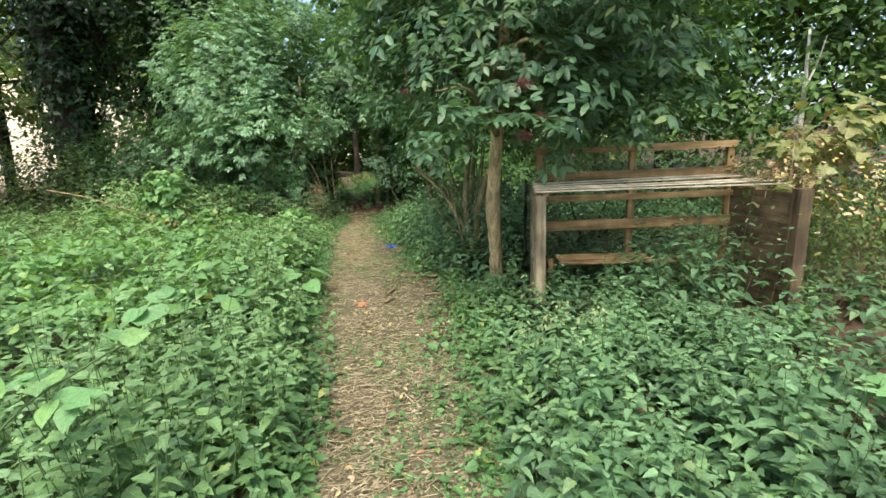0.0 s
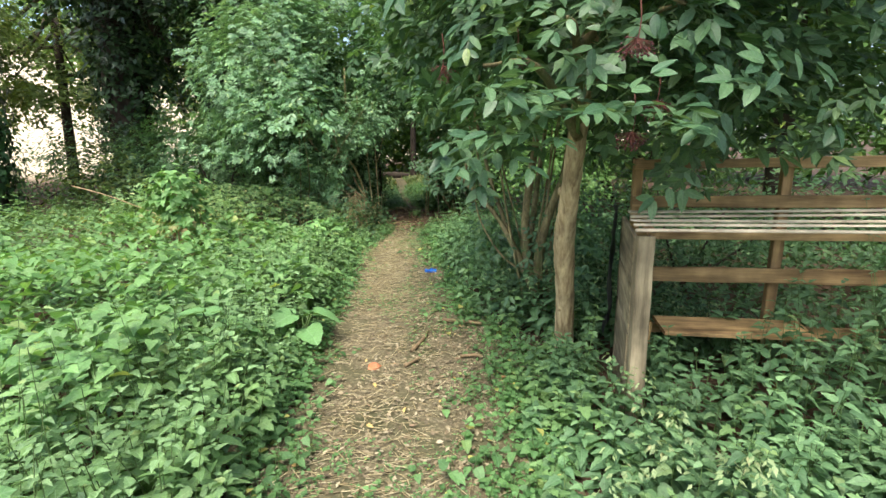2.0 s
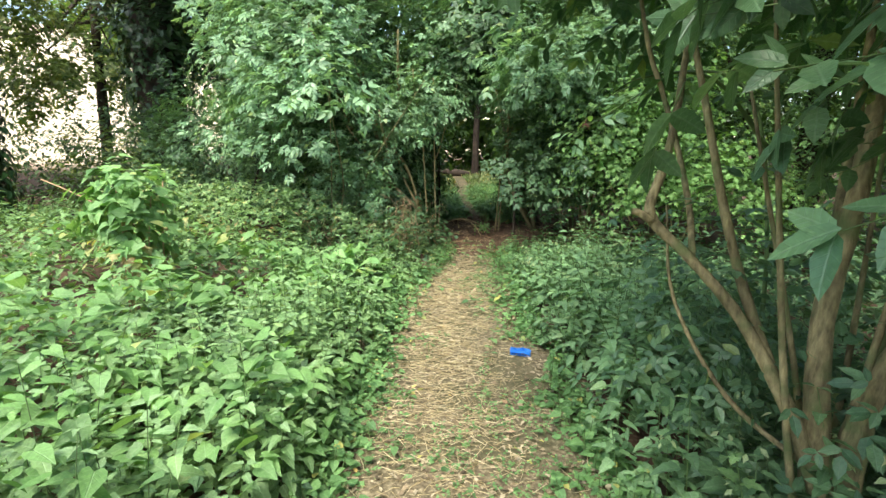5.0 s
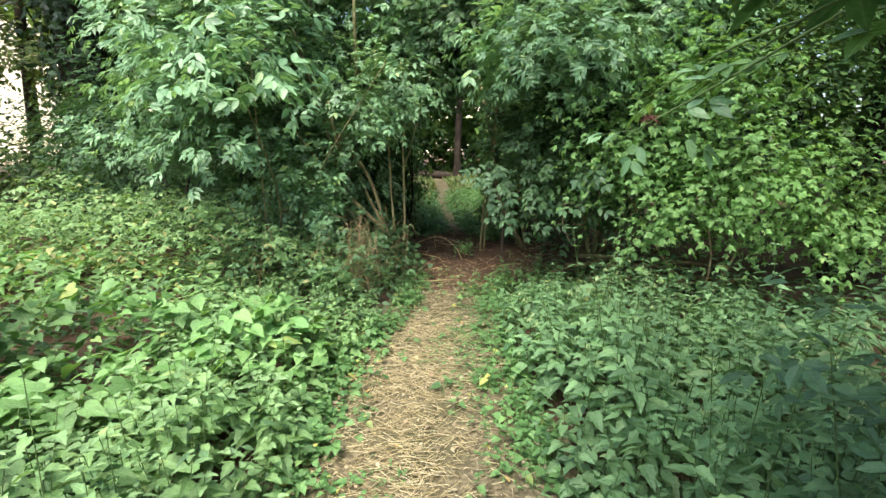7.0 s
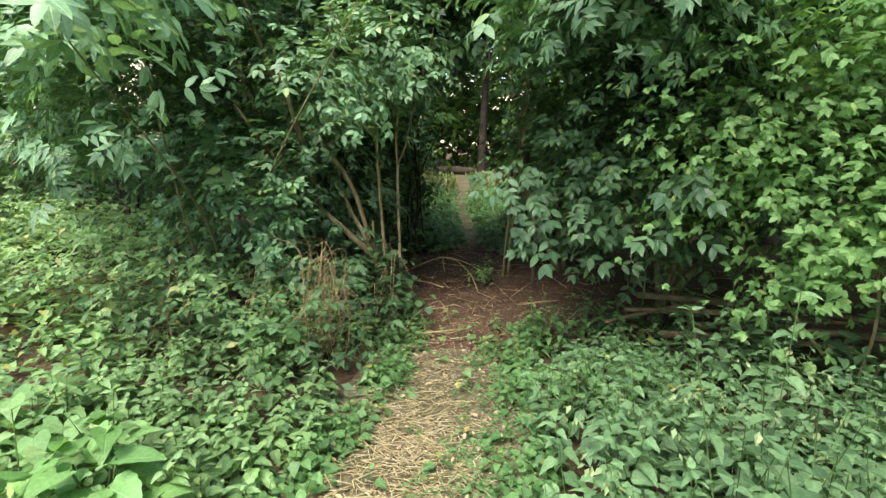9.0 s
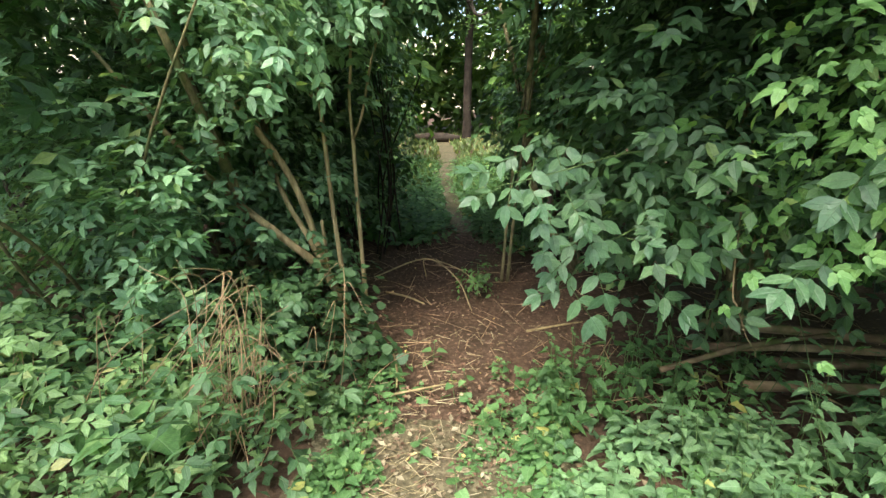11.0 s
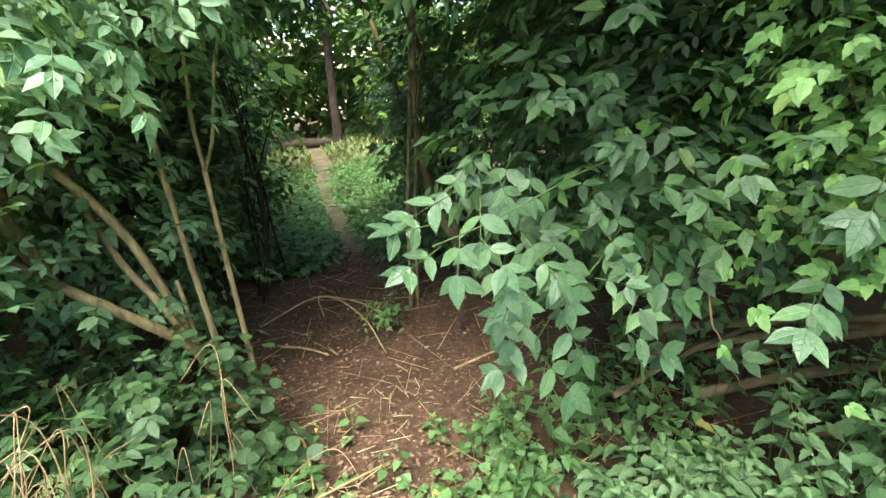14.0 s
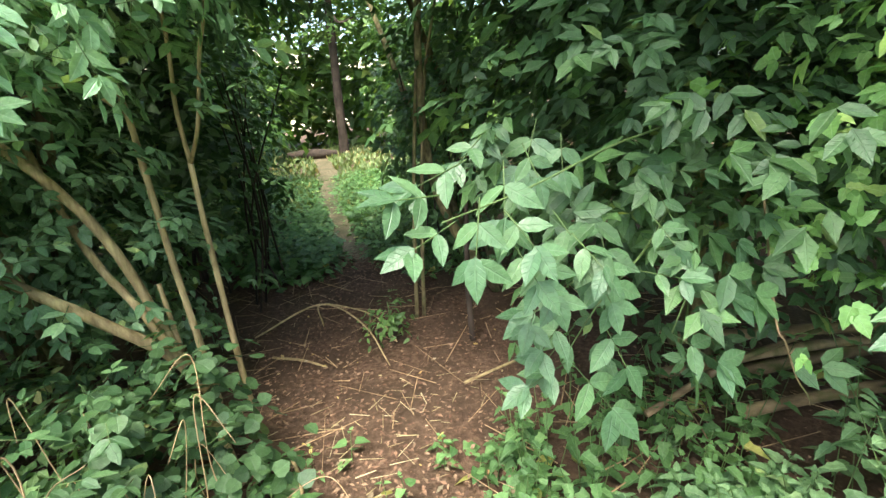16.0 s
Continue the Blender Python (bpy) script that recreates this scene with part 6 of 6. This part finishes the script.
for k, (pts, rr) in enumerate([
        ([(-2.66, 10.87, -0.05), (-2.64, 10.86, 0.2), (-2.63, 10.85, 0.36), (-2.67, 10.85, 0.86), (-2.69, 10.85, 1.22), (-2.71, 10.85, 1.49), (-2.78, 10.83, 1.85), (-2.85, 10.8, 2.5)], [0.045, 0.035, 0.016, 0.0145, 0.0135, 0.012, 0.011, 0.005]),
        ([(-2.68, 10.84, 0.3), (-2.75, 10.8, 0.47), (-2.84, 10.8, 0.66), (-2.97, 10.8, 0.9), (-3.15, 10.85, 1.4), (-3.3, 10.9, 2.1)], [0.024, 0.019, 0.017, 0.016, 0.014, 0.007]),
        ([(-2.63, 10.83, 0.2), (-2.72, 10.75, 0.44), (-2.92, 10.64, 0.68), (-3.16, 10.52, 0.95), (-3.42, 10.42, 1.3), (-3.7, 10.35, 1.7)], [0.03, 0.026, 0.023, 0.02, 0.016, 0.009]),
        ([(-2.73, 10.86, 0.4), (-2.735, 10.85, 0.55), (-2.75, 10.85, 0.73)], [0.012, 0.011, 0.01]),
        ([(-2.71, 10.85, 1.45), (-2.85, 10.8, 1.56), (-3.0, 10.7, 1.5), (-3.15, 10.6, 1.42)], [0.012, 0.01, 0.008, 0.005]),
        ([(-2.75, 10.84, 0.45), (-2.86, 10.8, 0.9), (-2.98, 10.72, 1.2), (-3.2, 10.62, 1.52), (-3.32, 10.6, 1.68), (-3.5, 10.6, 2.2)], [0.022, 0.021, 0.02, 0.021, 0.019, 0.01]),
        ([(-2.62, 10.84, 0.05), (-2.5, 10.6, 0.12), (-2.35, 10.42, 0.03)], [0.035, 0.03, 0.016])]):
    tube(s := Shape(), pts, rr, 9, 6, 0.12, 30 + k)
    part("stem", s, M_SAPLING, stool)
L_BLOBS = [(-3.35, 10.9, 1.2, 0.55, 0.4, 0.6), (-3.3, 10.8, 1.95, 0.5, 0.3, 0.35), (-2.6, 10.7, 2.05, 0.5, 0.35, 0.4), (-3.0, 10.3, 1.8, 0.45, 0.35, 0.3), (-3.7, 10.2, 0.95, 0.5, 0.4, 0.5), (-3.05, 11.1, 0.7, 0.4, 0.3, 0.45), (-2.98, 10.3, 1.24, 0.25, 0.22, 0.16), (-2.75, 10.2, 1.75, 0.3, 0.25, 0.2), (-3.1, 9.95, 0.85, 0.22, 0.2, 0.25), (-2.8, 10.25, 0.42, 0.35, 0.22, 0.25)]
s, st2 = Shape(), Shape()
crown(s, L_BLOBS, 400, 7, 0.145, OVAL, rng, 2, 0.2, 0.25, lambda p: ~((p[:, 0] > -2.62) & (p[:, 2] < 1.6)) & ~((p[:, 0] > -3.02) & (p[:, 1] < 10.8) & (p[:, 2] < 1.6) & (p[:, 2] > 0.35)), 0.25, 0.1, st2, -1, 0.52)
# stool leaves lightened by colour to look lit
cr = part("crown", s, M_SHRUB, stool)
part("leaf_stalk", st2, M_STEM, cr)
s = Shape()
crown(s, [(-2.42, 10.45, 0.42, 0.14, 0.14, 0.2), (-2.62, 10.3, 0.3, 0.25, 0.22, 0.25), (-2.35, 10.3, 0.22, 0.18, 0.18, 0.18)], 90, 6, 0.058, ROUND, rng, 0, 0.05, 0.25, None, 0.5, 0.05, None, -0.8)
tagged(part("basal_shoot", s, M_ELDER_MID, stool, "bluish green shoots at the stool's foot"), kind="stuff")

# ---- hanging elder branch right of the tunnel: each leaf a part ----
spray = thing("elder_branch", "low elder branch hanging with pale green compound leaves", "branch", (-0.55, 10.5, 0.0))
tube(s := Shape(), [(-0.45, 10.9, 0.0), (-0.5, 10.7, 0.7), (-0.75, 10.3, 1.25), (-1.05, 9.95, 1.3), (-1.35, 9.68, 1.25), (-1.5, 9.6, 1.22)], [0.008, 0.006, 0.004, 0.0025, 0.0018, 0.0012], 7, 6, 0.1, 1)
part("twig", s, M_STEM, spray)
tube(s := Shape(), [(-0.75, 10.3, 1.2), (-1.0, 9.98, 1.05), (-1.18, 9.8, 0.98), (-1.27, 9.77, 0.86)], [0.004, 0.003, 0.0022, 0.0015], 6, 5, 0.1, 2)
part("twig", s, M_STEM, spray)
tube(s := Shape(), [(-0.7, 10.3, 1.15), (-0.85, 10.05, 0.95), (-0.95, 9.95, 0.81)], [0.006, 0.004, 0.002], 6, 5, 0.1, 3)
part("twig", s, M_STEM, spray)
TIPS = [((-1.48, 9.6, 1.22), (-1.56, 9.54, 1.19)), ((-1.44, 9.58, 1.26), (-1.46, 9.52, 1.15)), ((-1.39, 9.62, 1.18), (-1.35, 9.56, 1.11)),
        ((-1.5, 9.62, 1.26), (-1.57, 9.56, 1.27)), ((-1.4, 9.62, 1.23), (-1.36, 9.56, 1.18)), ((-1.34, 9.66, 1.15), (-1.31, 9.6, 1.05)),
        ((-1.27, 9.7, 1.16), (-1.22, 9.64, 1.1)), ((-1.22, 9.75, 1.08), (-1.18, 9.69, 0.99)), ((-1.31, 9.75, 1.05), (-1.36, 9.69, 0.96)),
        ((-1.26, 9.78, 0.96), (-1.34, 9.72, 0.89)), ((-1.18, 9.8, 0.94), (-1.12, 9.74, 0.81)), ((-1.26, 9.78, 0.85), (-1.38, 9.72, 0.82)),
        ((-1.25, 9.76, 0.86), (-1.11, 9.7, 0.69)), ((-1.08, 9.85, 1.02), (-1.01, 9.79, 1.02)), ((-0.95, 9.95, 0.81), (-0.81, 9.89, 0.72)),
        ((-0.94, 9.95, 0.94), (-0.8, 9.89, 0.91)), ((-0.87, 10.0, 1.07), (-0.78, 9.94, 1.02)), ((-1.04, 9.9, 1.13), (-0.99, 9.84, 1.05)),
        ((-0.97, 10.0, 1.21), (-0.89, 9.94, 1.21)), ((-1.33, 9.85, 1.31), (-1.3, 9.79, 1.23)), ((-1.24, 9.9, 1.32), (-1.25, 9.84, 1.23)),
        ((-1.41, 9.85, 1.33), (-1.47, 9.79, 1.28))]
BEHIND = [(np.array(b) + (0.05, 0.1, 0.04), np.array(t) + (0.09 - 0.03 * (k % 5), 0.09, 0.05 - 0.02 * (k % 4))) for k, (b, t) in enumerate(TIPS) if k % 2]
for k, (b, t) in enumerate(TIPS + BEHIND):
    b, t = np.array(b), np.array(t)
    ln = max(0.12, min(0.18, float(np.linalg.norm(t - b)) * 1.05))
    stalk = Shape()
    compound(s := Shape(), b[None], (t - b)[None], np.array([(-0.2, -0.75, 1.0)]) + rng.normal(0, 0.12, (1, 3)), ln, OVAL_FINE, rng, 2, stalk, 0.5)
    lf = part("leaf", s, M_ELDER_LIT, spray)
    part("leaf_stalk", stalk, M_STEM, lf)
tube(s := Shape(), [(-0.5, 10.7, 0.75), (-0.42, 10.2, 1.2), (-0.44, 9.85, 1.3), (-0.5, 9.66, 1.22)], [0.006, 0.004, 0.003, 0.0015], 6, 5, 0.1, 4)
part("twig", s, M_STEM, spray)
for k in range(12):
    q = np.random.default_rng(820 + k)
    b = np.array((q.uniform(-0.62, -0.3), q.uniform(9.66, 9.84), q.uniform(1.0, 1.42)))
    d = np.array((q.normal(-0.25, 0.6), -0.45, q.normal(-0.35, 0.3)))
    stalk = Shape()
    compound(s := Shape(), b[None], d[None], np.array([(-0.1, -0.7, 1.0)]) + q.normal(0, 0.15, (1, 3)), q.uniform(0.16, 0.2), OVAL_FINE, q, 2, stalk, 0.5)
    lf = part("leaf", s, M_ELDER_LIT, spray)
    part("leaf_stalk", stalk, M_STEM, lf)
over = thing("overhanging_elder_branch", "elder branch with broad green leaves reaching over the path", "branch", (0.5, 6.7, 0.0))
for k, pts in enumerate(([(0.55, 6.7, 0.0), (0.5, 6.72, 1.0), (0.35, 6.85, 1.8), (0.0, 7.1, 1.95), (-0.3, 7.3, 1.85), (-0.48, 7.42, 1.72)], [(0.45, 6.75, 1.5), (0.1, 6.6, 1.85), (-0.25, 6.5, 1.85), (-0.42, 6.48, 1.75)])):
    tube(s := Shape(), pts, [0.014, 0.009, 0.005, 0.002], 7, 6, 0.1, 90 + k)
    part("twig", s, M_STEM, over)
for k in range(15):
    q = np.random.default_rng(700 + k)
    t_ = q.uniform(0.0, 1.0)
    b = np.array((-0.48, 7.42, 1.72)) * t_ + np.array((0.15, 7.0, 1.93)) * (1 - t_) if k % 2 else np.array((-0.42, 6.48, 1.75)) * t_ + np.array((0.15, 6.62, 1.86)) * (1 - t_)
    d = unit(np.array((q.normal(-0.25, 0.5), q.normal(0, 0.6), q.normal(-0.15, 0.3))))
    stalk = Shape()
    compound(s := Shape(), b[None], d[None], np.array([(0.0, -0.3, 1.0)]) + q.normal(0, 0.2, (1, 3)), q.uniform(0.13, 0.19), OVAL_FINE, q, 2, stalk, 0.52)
    lf = part("leaf", s, M_HEDGE, over)
    part("leaf_stalk", stalk, M_STEM, lf)
tube(s := Shape(), [(0.0, 7.1, 1.95), (-0.28, 7.16, 1.76), (-0.5, 7.2, 1.62), (-0.56, 7.22, 1.58)], [0.006, 0.004, 0.003, 0.002], 6, 6, 0.1, 95)
part("twig", s, M_STEM, over)
for b, d, ln in (((-0.54, 7.21, 1.6), (-0.9, 0.3, -0.1), 0.16), ((-0.5, 7.2, 1.58), (-0.3, 0.15, -0.7), 0.14), ((-0.42, 7.2, 1.66), (0.5, -0.1, 0.15), 0.17), ((-0.4, 7.18, 1.6), (0.6, 0.1, -0.35), 0.17), ((-0.3, 7.16, 1.75), (-0.3, 0.5, 0.4), 0.15)):
    stalk = Shape()
    compound(s := Shape(), np.array([b]), np.array([d]), np.array([(0.1, -0.5, 1.0)]) + rng.normal(0, 0.12, (1, 3)), ln, OVAL_FINE, rng, 2, stalk, 0.52)
    lf = part("leaf", s, M_SHRUB, over)
    part("leaf_stalk", stalk, M_STEM, lf)
n = 34
p = np.array((-0.49, 7.2, 1.65))
d = unit(rng.normal(size=(n, 3)) * (1, 1, 0.6) + (0, 0, -0.4))
rods(s := Shape(), np.repeat(p[None], n, 0), p + d * rng.uniform(0.025, 0.055, n)[:, None], 0.0016)
part("berry_umbel", s, M_STALK, over, "dark red stripped berry stalks")
tw = thing("dangling_twig", "thin bare twig hanging below the hedge", "twig", (-0.68, 9.98, 0.0))
tube(s := Shape(), [(-0.66, 10.1, 1.1), (-0.68, 9.97, 0.82), (-0.66, 9.95, 0.76), (-0.62, 9.95, 0.66), (-0.58, 9.95, 0.6), (-0.57, 9.95, 0.57)], [0.003, 0.003, 0.0025, 0.002, 0.002, 0.0015], 6, 5, 0.1, 4)
part("twig", s, M_LOG, tw)

# ---- slim stems right of the tunnel ----
twin = thing("twin_stem_sapling", "two slim reddish brown stems rising side by side", "sapling", (-1.73, 11.95, 0))
for dx in (0.0, 0.05):
    tube(s := Shape(), [(-1.73 + dx, 11.95, -0.03), (-1.7 + dx, 11.92, 0.5), (-1.66 + dx, 11.9, 1.0), (-1.6 + dx, 11.9, 1.55), (-1.52 + dx * 2, 11.9, 2.1)], [0.015, 0.013, 0.012, 0.011, 0.007], 8, 5, 0.1, 5)
    part("stem", s, M_BARK, twin)
small = thing("thin_sapling", "thin dark sapling stem beside the shaded path", "sapling", (-1.37, 11.55, 0))
tube(s := Shape(), [(-1.37, 11.55, -0.03), (-1.38, 11.55, 0.4), (-1.36, 11.5, 1.0)], [0.02, 0.017, 0.01], 8, 5, 0.1, 6)
part("stem", s, M_DARKBARK, small)
for k in range(16):
    q = np.random.default_rng(200 + k)
    b = np.array((q.uniform(-3.5, -2.85), q.uniform(11.9, 13.2), -0.03)) if k < 11 else np.array((q.uniform(-1.75, -1.2), q.uniform(12.6, 14.0), -0.03))
    ob = thing("thicket_stem", "thin dark upright stem in the thicket", "sapling", tuple(b), "thicket stems")
    tube(s := Shape(), [b, b + (q.normal(0, 0.06), q.normal(0, 0.05), 0.7), b + (q.normal(0, 0.15), q.normal(0, 0.1), 1.7)], [0.009, 0.008, 0.005], 6, 4, 0.1, k)
    part("stem", s, M_DARKBARK, ob)
sprig = thing("privet_sprig", "small bright green evergreen sprig on the shaded path", "plant", (-1.88, 11.62, 0))
crown(s := Shape(), [(-1.88, 11.62, 0.14, 0.12, 0.12, 0.15)], 26, 5, 0.055, OVAL, rng, 0, 0.02, 0.3, None, 0.1, 0.04, None, -0.6)
part("foliage", s, M_HEDGE, sprig)
tube(s := Shape(), [(-1.88, 11.62, -0.02), (-1.87, 11.62, 0.12), (-1.88, 11.62, 0.25)], [0.006, 0.005, 0.003], 6, 3)
part("stem", s, M_STEM, sprig)

# ---- sticks, twigs and logs ----
def stick(name, label, pts, r, mat, group, seed, category="stick"):
    p0 = pts[len(pts) // 2]
    ob = thing(name, label, category, (p0[0], p0[1], 0.0), group)
    tube(s := Shape(), pts, [r, r * 0.95, r * 0.6], 8, 5, 0.2, seed)
    part("wood", s, mat, ob)


stick("arched_twig", "thin bare twig arching over the path", [(-2.77, 11.72, 0.02), (-2.34, 11.77, 0.2), (-2.03, 11.54, 0.15), (-1.85, 11.24, 0.03)], 0.006, M_SAPLING, "twigs", 1, "twig")
stick("arched_twig", "thin bare twig arching over the path", [(-2.34, 11.8, 0.03), (-2.33, 11.77, 0.2), (-1.98, 11.62, 0.17), (-1.83, 11.5, 0.04)], 0.005, M_SAPLING, "twigs", 2, "twig")
for k, (a_, b_, r_) in enumerate((((-0.59, 4.69, 0.05), (-0.53, 5.11, 0.05), 0.014), ((-0.47, 5.36, 0.05), (-0.09, 5.29, 0.06), 0.02), ((-0.59, 4.44, 0.05), (-0.51, 4.58, 0.05), 0.012), ((-0.21, 4.64, 0.05), (-0.05, 4.66, 0.05), 0.013),
                                  ((-2.25, 10.62, 0.04), (-2.05, 10.2, 0.05), 0.007), ((-2.1, 10.1, 0.05), (-1.75, 10.32, 0.05), 0.006), ((-2.55, 11.4, 0.04), (-2.2, 11.25, 0.04), 0.008), ((-1.45, 11.0, 0.04), (-1.1, 11.2, 0.05), 0.008))):
    a_, b_ = np.array(a_), np.array(b_)
    stick("stick", "short broken dead stick lying on the path", [a_, (a_ + b_) / 2 + (0.02, 0.01, 0.004), b_], r_, M_LOG if r_ > 0.01 else M_SAPLING, "sticks on the path", 10 + k)
for k, (a_, b_, r_) in enumerate((((-0.6, 10.72, 0.2), (0.95, 10.85, 0.22), 0.022), ((-0.5, 10.86, 0.28), (1.1, 10.7, 0.3), 0.026), ((-0.35, 10.55, 0.1), (0.9, 10.62, 0.12), 0.028), ((-0.75, 10.5, 0.16), (0.1, 10.75, 0.34), 0.016), ((-0.1, 10.9, 0.06), (1.3, 11.0, 0.08), 0.03), ((0.0, 10.3, 0.04), (0.9, 10.15, 0.06), 0.014))):
    a_, b_ = np.array(a_), np.array(b_)
    stick("fallen_log", "mossy fallen pole in the pile under the hedge", [a_, (a_ + b_) / 2 + (0, 0.04, 0.01), b_], r_, M_LOG, "log pile", 30 + k, "log")
tube(s := Shape(), [(-6.1, 23.9, 0.1), (-5.3, 23.7, 0.15), (-4.6, 23.9, 0.1)], [0.11, 0.15, 0.1], 10, 5, 0.25, 3)
mound = thing("rotten_log", "dark rotten log lying at the glade's edge", "log", (-5.3, 23.7, 0))
part("wood", s, M_DARKBARK, mound)
litter_twigs = Shape()
n = 300
p = np.c_[rng.uniform(-3.6, 0.9, n), rng.uniform(10.2, 12.8, n), rng.uniform(0.02, 0.07, n)]
a = rng.uniform(0, np.pi, n)
d = np.c_[np.cos(a), np.sin(a), rng.normal(0, 0.12, n)]
rods(litter_twigs, p, p + d * rng.uniform(0.08, 0.4, n)[:, None], rng.uniform(0.0015, 0.004, n))
stuff("twig_litter", litter_twigs, M_DRY, "thin dead twigs strewn under the shrubs", "twigs")

# ---- dead hanging stalks at the foot of the shrub ----
dry = thing("dead_stalk_clump", "bunch of bent straw-coloured dead stalks under the shrub", "dead stalks", (-2.62, 9.64, 0))
for k in range(48):
    q = np.random.default_rng(300 + k)
    b = np.array((-2.6 + q.normal(0, 0.1), 9.62 + q.normal(0, 0.08), 0.0)) if k % 5 < 3 else np.array((-2.98 + q.normal(0, 0.18), 9.32 + q.normal(0, 0.14), 0.02))
    t = np.array((-2.56 + q.normal(0, 0.09), 9.72 + q.normal(0, 0.08), q.uniform(0.28, 0.78)))
    e = t + (q.normal(0.0, 0.12), q.normal(-0.03, 0.1), -q.uniform(-0.12, 0.3))
    tube(s := Shape(), [b, (b + t) / 2 + q.normal(0, 0.05, 3), t, e], [0.0024, 0.0022, 0.0018, 0.0012], 5, 8)
    part("stalk", s, M_DRY if k % 2 else M_LOG, dry)
for c in ((-3.15, 9.55), (-3.6, 9.35), (-2.5, 10.15)):
    ob = thing("dead_stalk_clump", "few bent straw-coloured dead stalks hanging from the shrub", "dead stalks", (c[0], c[1], 0))
    for k in range(10):
        q = np.random.default_rng(int(400 + k + 10 * abs(c[0])))
        b = np.array((c[0] + q.normal(0, 0.1), c[1] + q.normal(0, 0.08), 0.0))
        t = b + (q.normal(0, 0.15), q.normal(0, 0.1), q.uniform(0.3, 0.75))
        tube(s := Shape(), [b, (b + t) / 2 + q.normal(0, 0.05, 3), t, t + (q.normal(0, 0.12), -0.05, -0.12)], [0.002, 0.002, 0.0015, 0.001], 5, 8)
        part("stalk", s, M_DRY, ob)
fallen_cane = thing("bare_cane", "long pale dead cane leaning across the weeds", "stick", (-6.2, 8.3, 0))
tube(s := Shape(), [(-7.2, 8.6, 0.95), (-6.2, 8.3, 0.8), (-5.0, 8.1, 0.45)], [0.008, 0.007, 0.004], 6, 4)
part("cane", s, M_DRY, fallen_cane)

# ---- small things on the path ----
wrap = thing("blue_wrapper", "crumpled bright blue plastic wrapper on the path", "litter", (-0.82, 7.06, 0.03))
r = np.random.default_rng(5)
gx, gy = np.meshgrid(np.linspace(-1, 1, 9), np.linspace(-1, 1, 7))
zz = 0.045 * lattice(gx * 2.4 + 9, gy * 2.4, 6) * (1.1 - 0.6 * np.hypot(gx, gy)) + 0.012
top = np.stack([-0.82 + gx * 0.075 + r.normal(0, 0.006, gx.shape), 7.06 + gy * 0.05 + r.normal(0, 0.006, gx.shape), 0.035 + zz], -1).reshape(-1, 3)
f = np.array([t for i in range(6) for j in range(8) for t in ((i * 9 + j, i * 9 + j + 1, i * 9 + j + 9), (i * 9 + j + 1, i * 9 + j + 10, i * 9 + j + 9))])
s = Shape().add(top, f).add(top * (1, 1, 0.4) + (0, 0, 0.015), f[:, ::-1])
part("wrapper", s, M_BLUE, wrap, smooth=False)
shard = thing("brick_shard", "small orange brick shard lying on the path", "stone", (-0.81, 4.42, 0.03))
tube(s := Shape(), [(-0.81, 4.42, 0.02), (-0.81, 4.42, 0.04), (-0.81, 4.42, 0.058)], [0.05, 0.05, 0.034], 7, 1, 0.35, 8)
part("shard", s, M_BRICK, shard, smooth=False)

cut = thing("cut_elder_sprig", "wilted cut elder sprig lying on the path", "sprig", (-1.1, 9.85, 0.03))
tube(s := Shape(), [(-1.3, 9.66, 0.035), (-1.15, 9.8, 0.06), (-1.0, 9.95, 0.05)], [0.004, 0.0035, 0.002], 6, 5)
part("twig", s, M_STEM, cut)
for k, (b, d) in enumerate((((-1.2, 9.75, 0.06), (0.6, -0.3, 0.05)), ((-1.12, 9.83, 0.07), (-0.5, 0.5, 0.05)), ((-1.08, 9.88, 0.07), (0.7, 0.1, 0.02)), ((-1.02, 9.94, 0.06), (0.3, 0.6, 0.03)), ((-1.22, 9.72, 0.06), (-0.7, 0.2, 0.04)))):
    stalk = Shape()
    compound(s := Shape(), np.array([b]), np.array([d]), np.array([(0.0, -0.15, 1.0)]) + rng.normal(0, 0.15, (1, 3)), 0.17, OVAL_FINE, rng, 2, stalk, 0.45)
    lf = part("leaf", s, M_SHRUB, cut)
    part("leaf_stalk", stalk, M_STEM, lf)
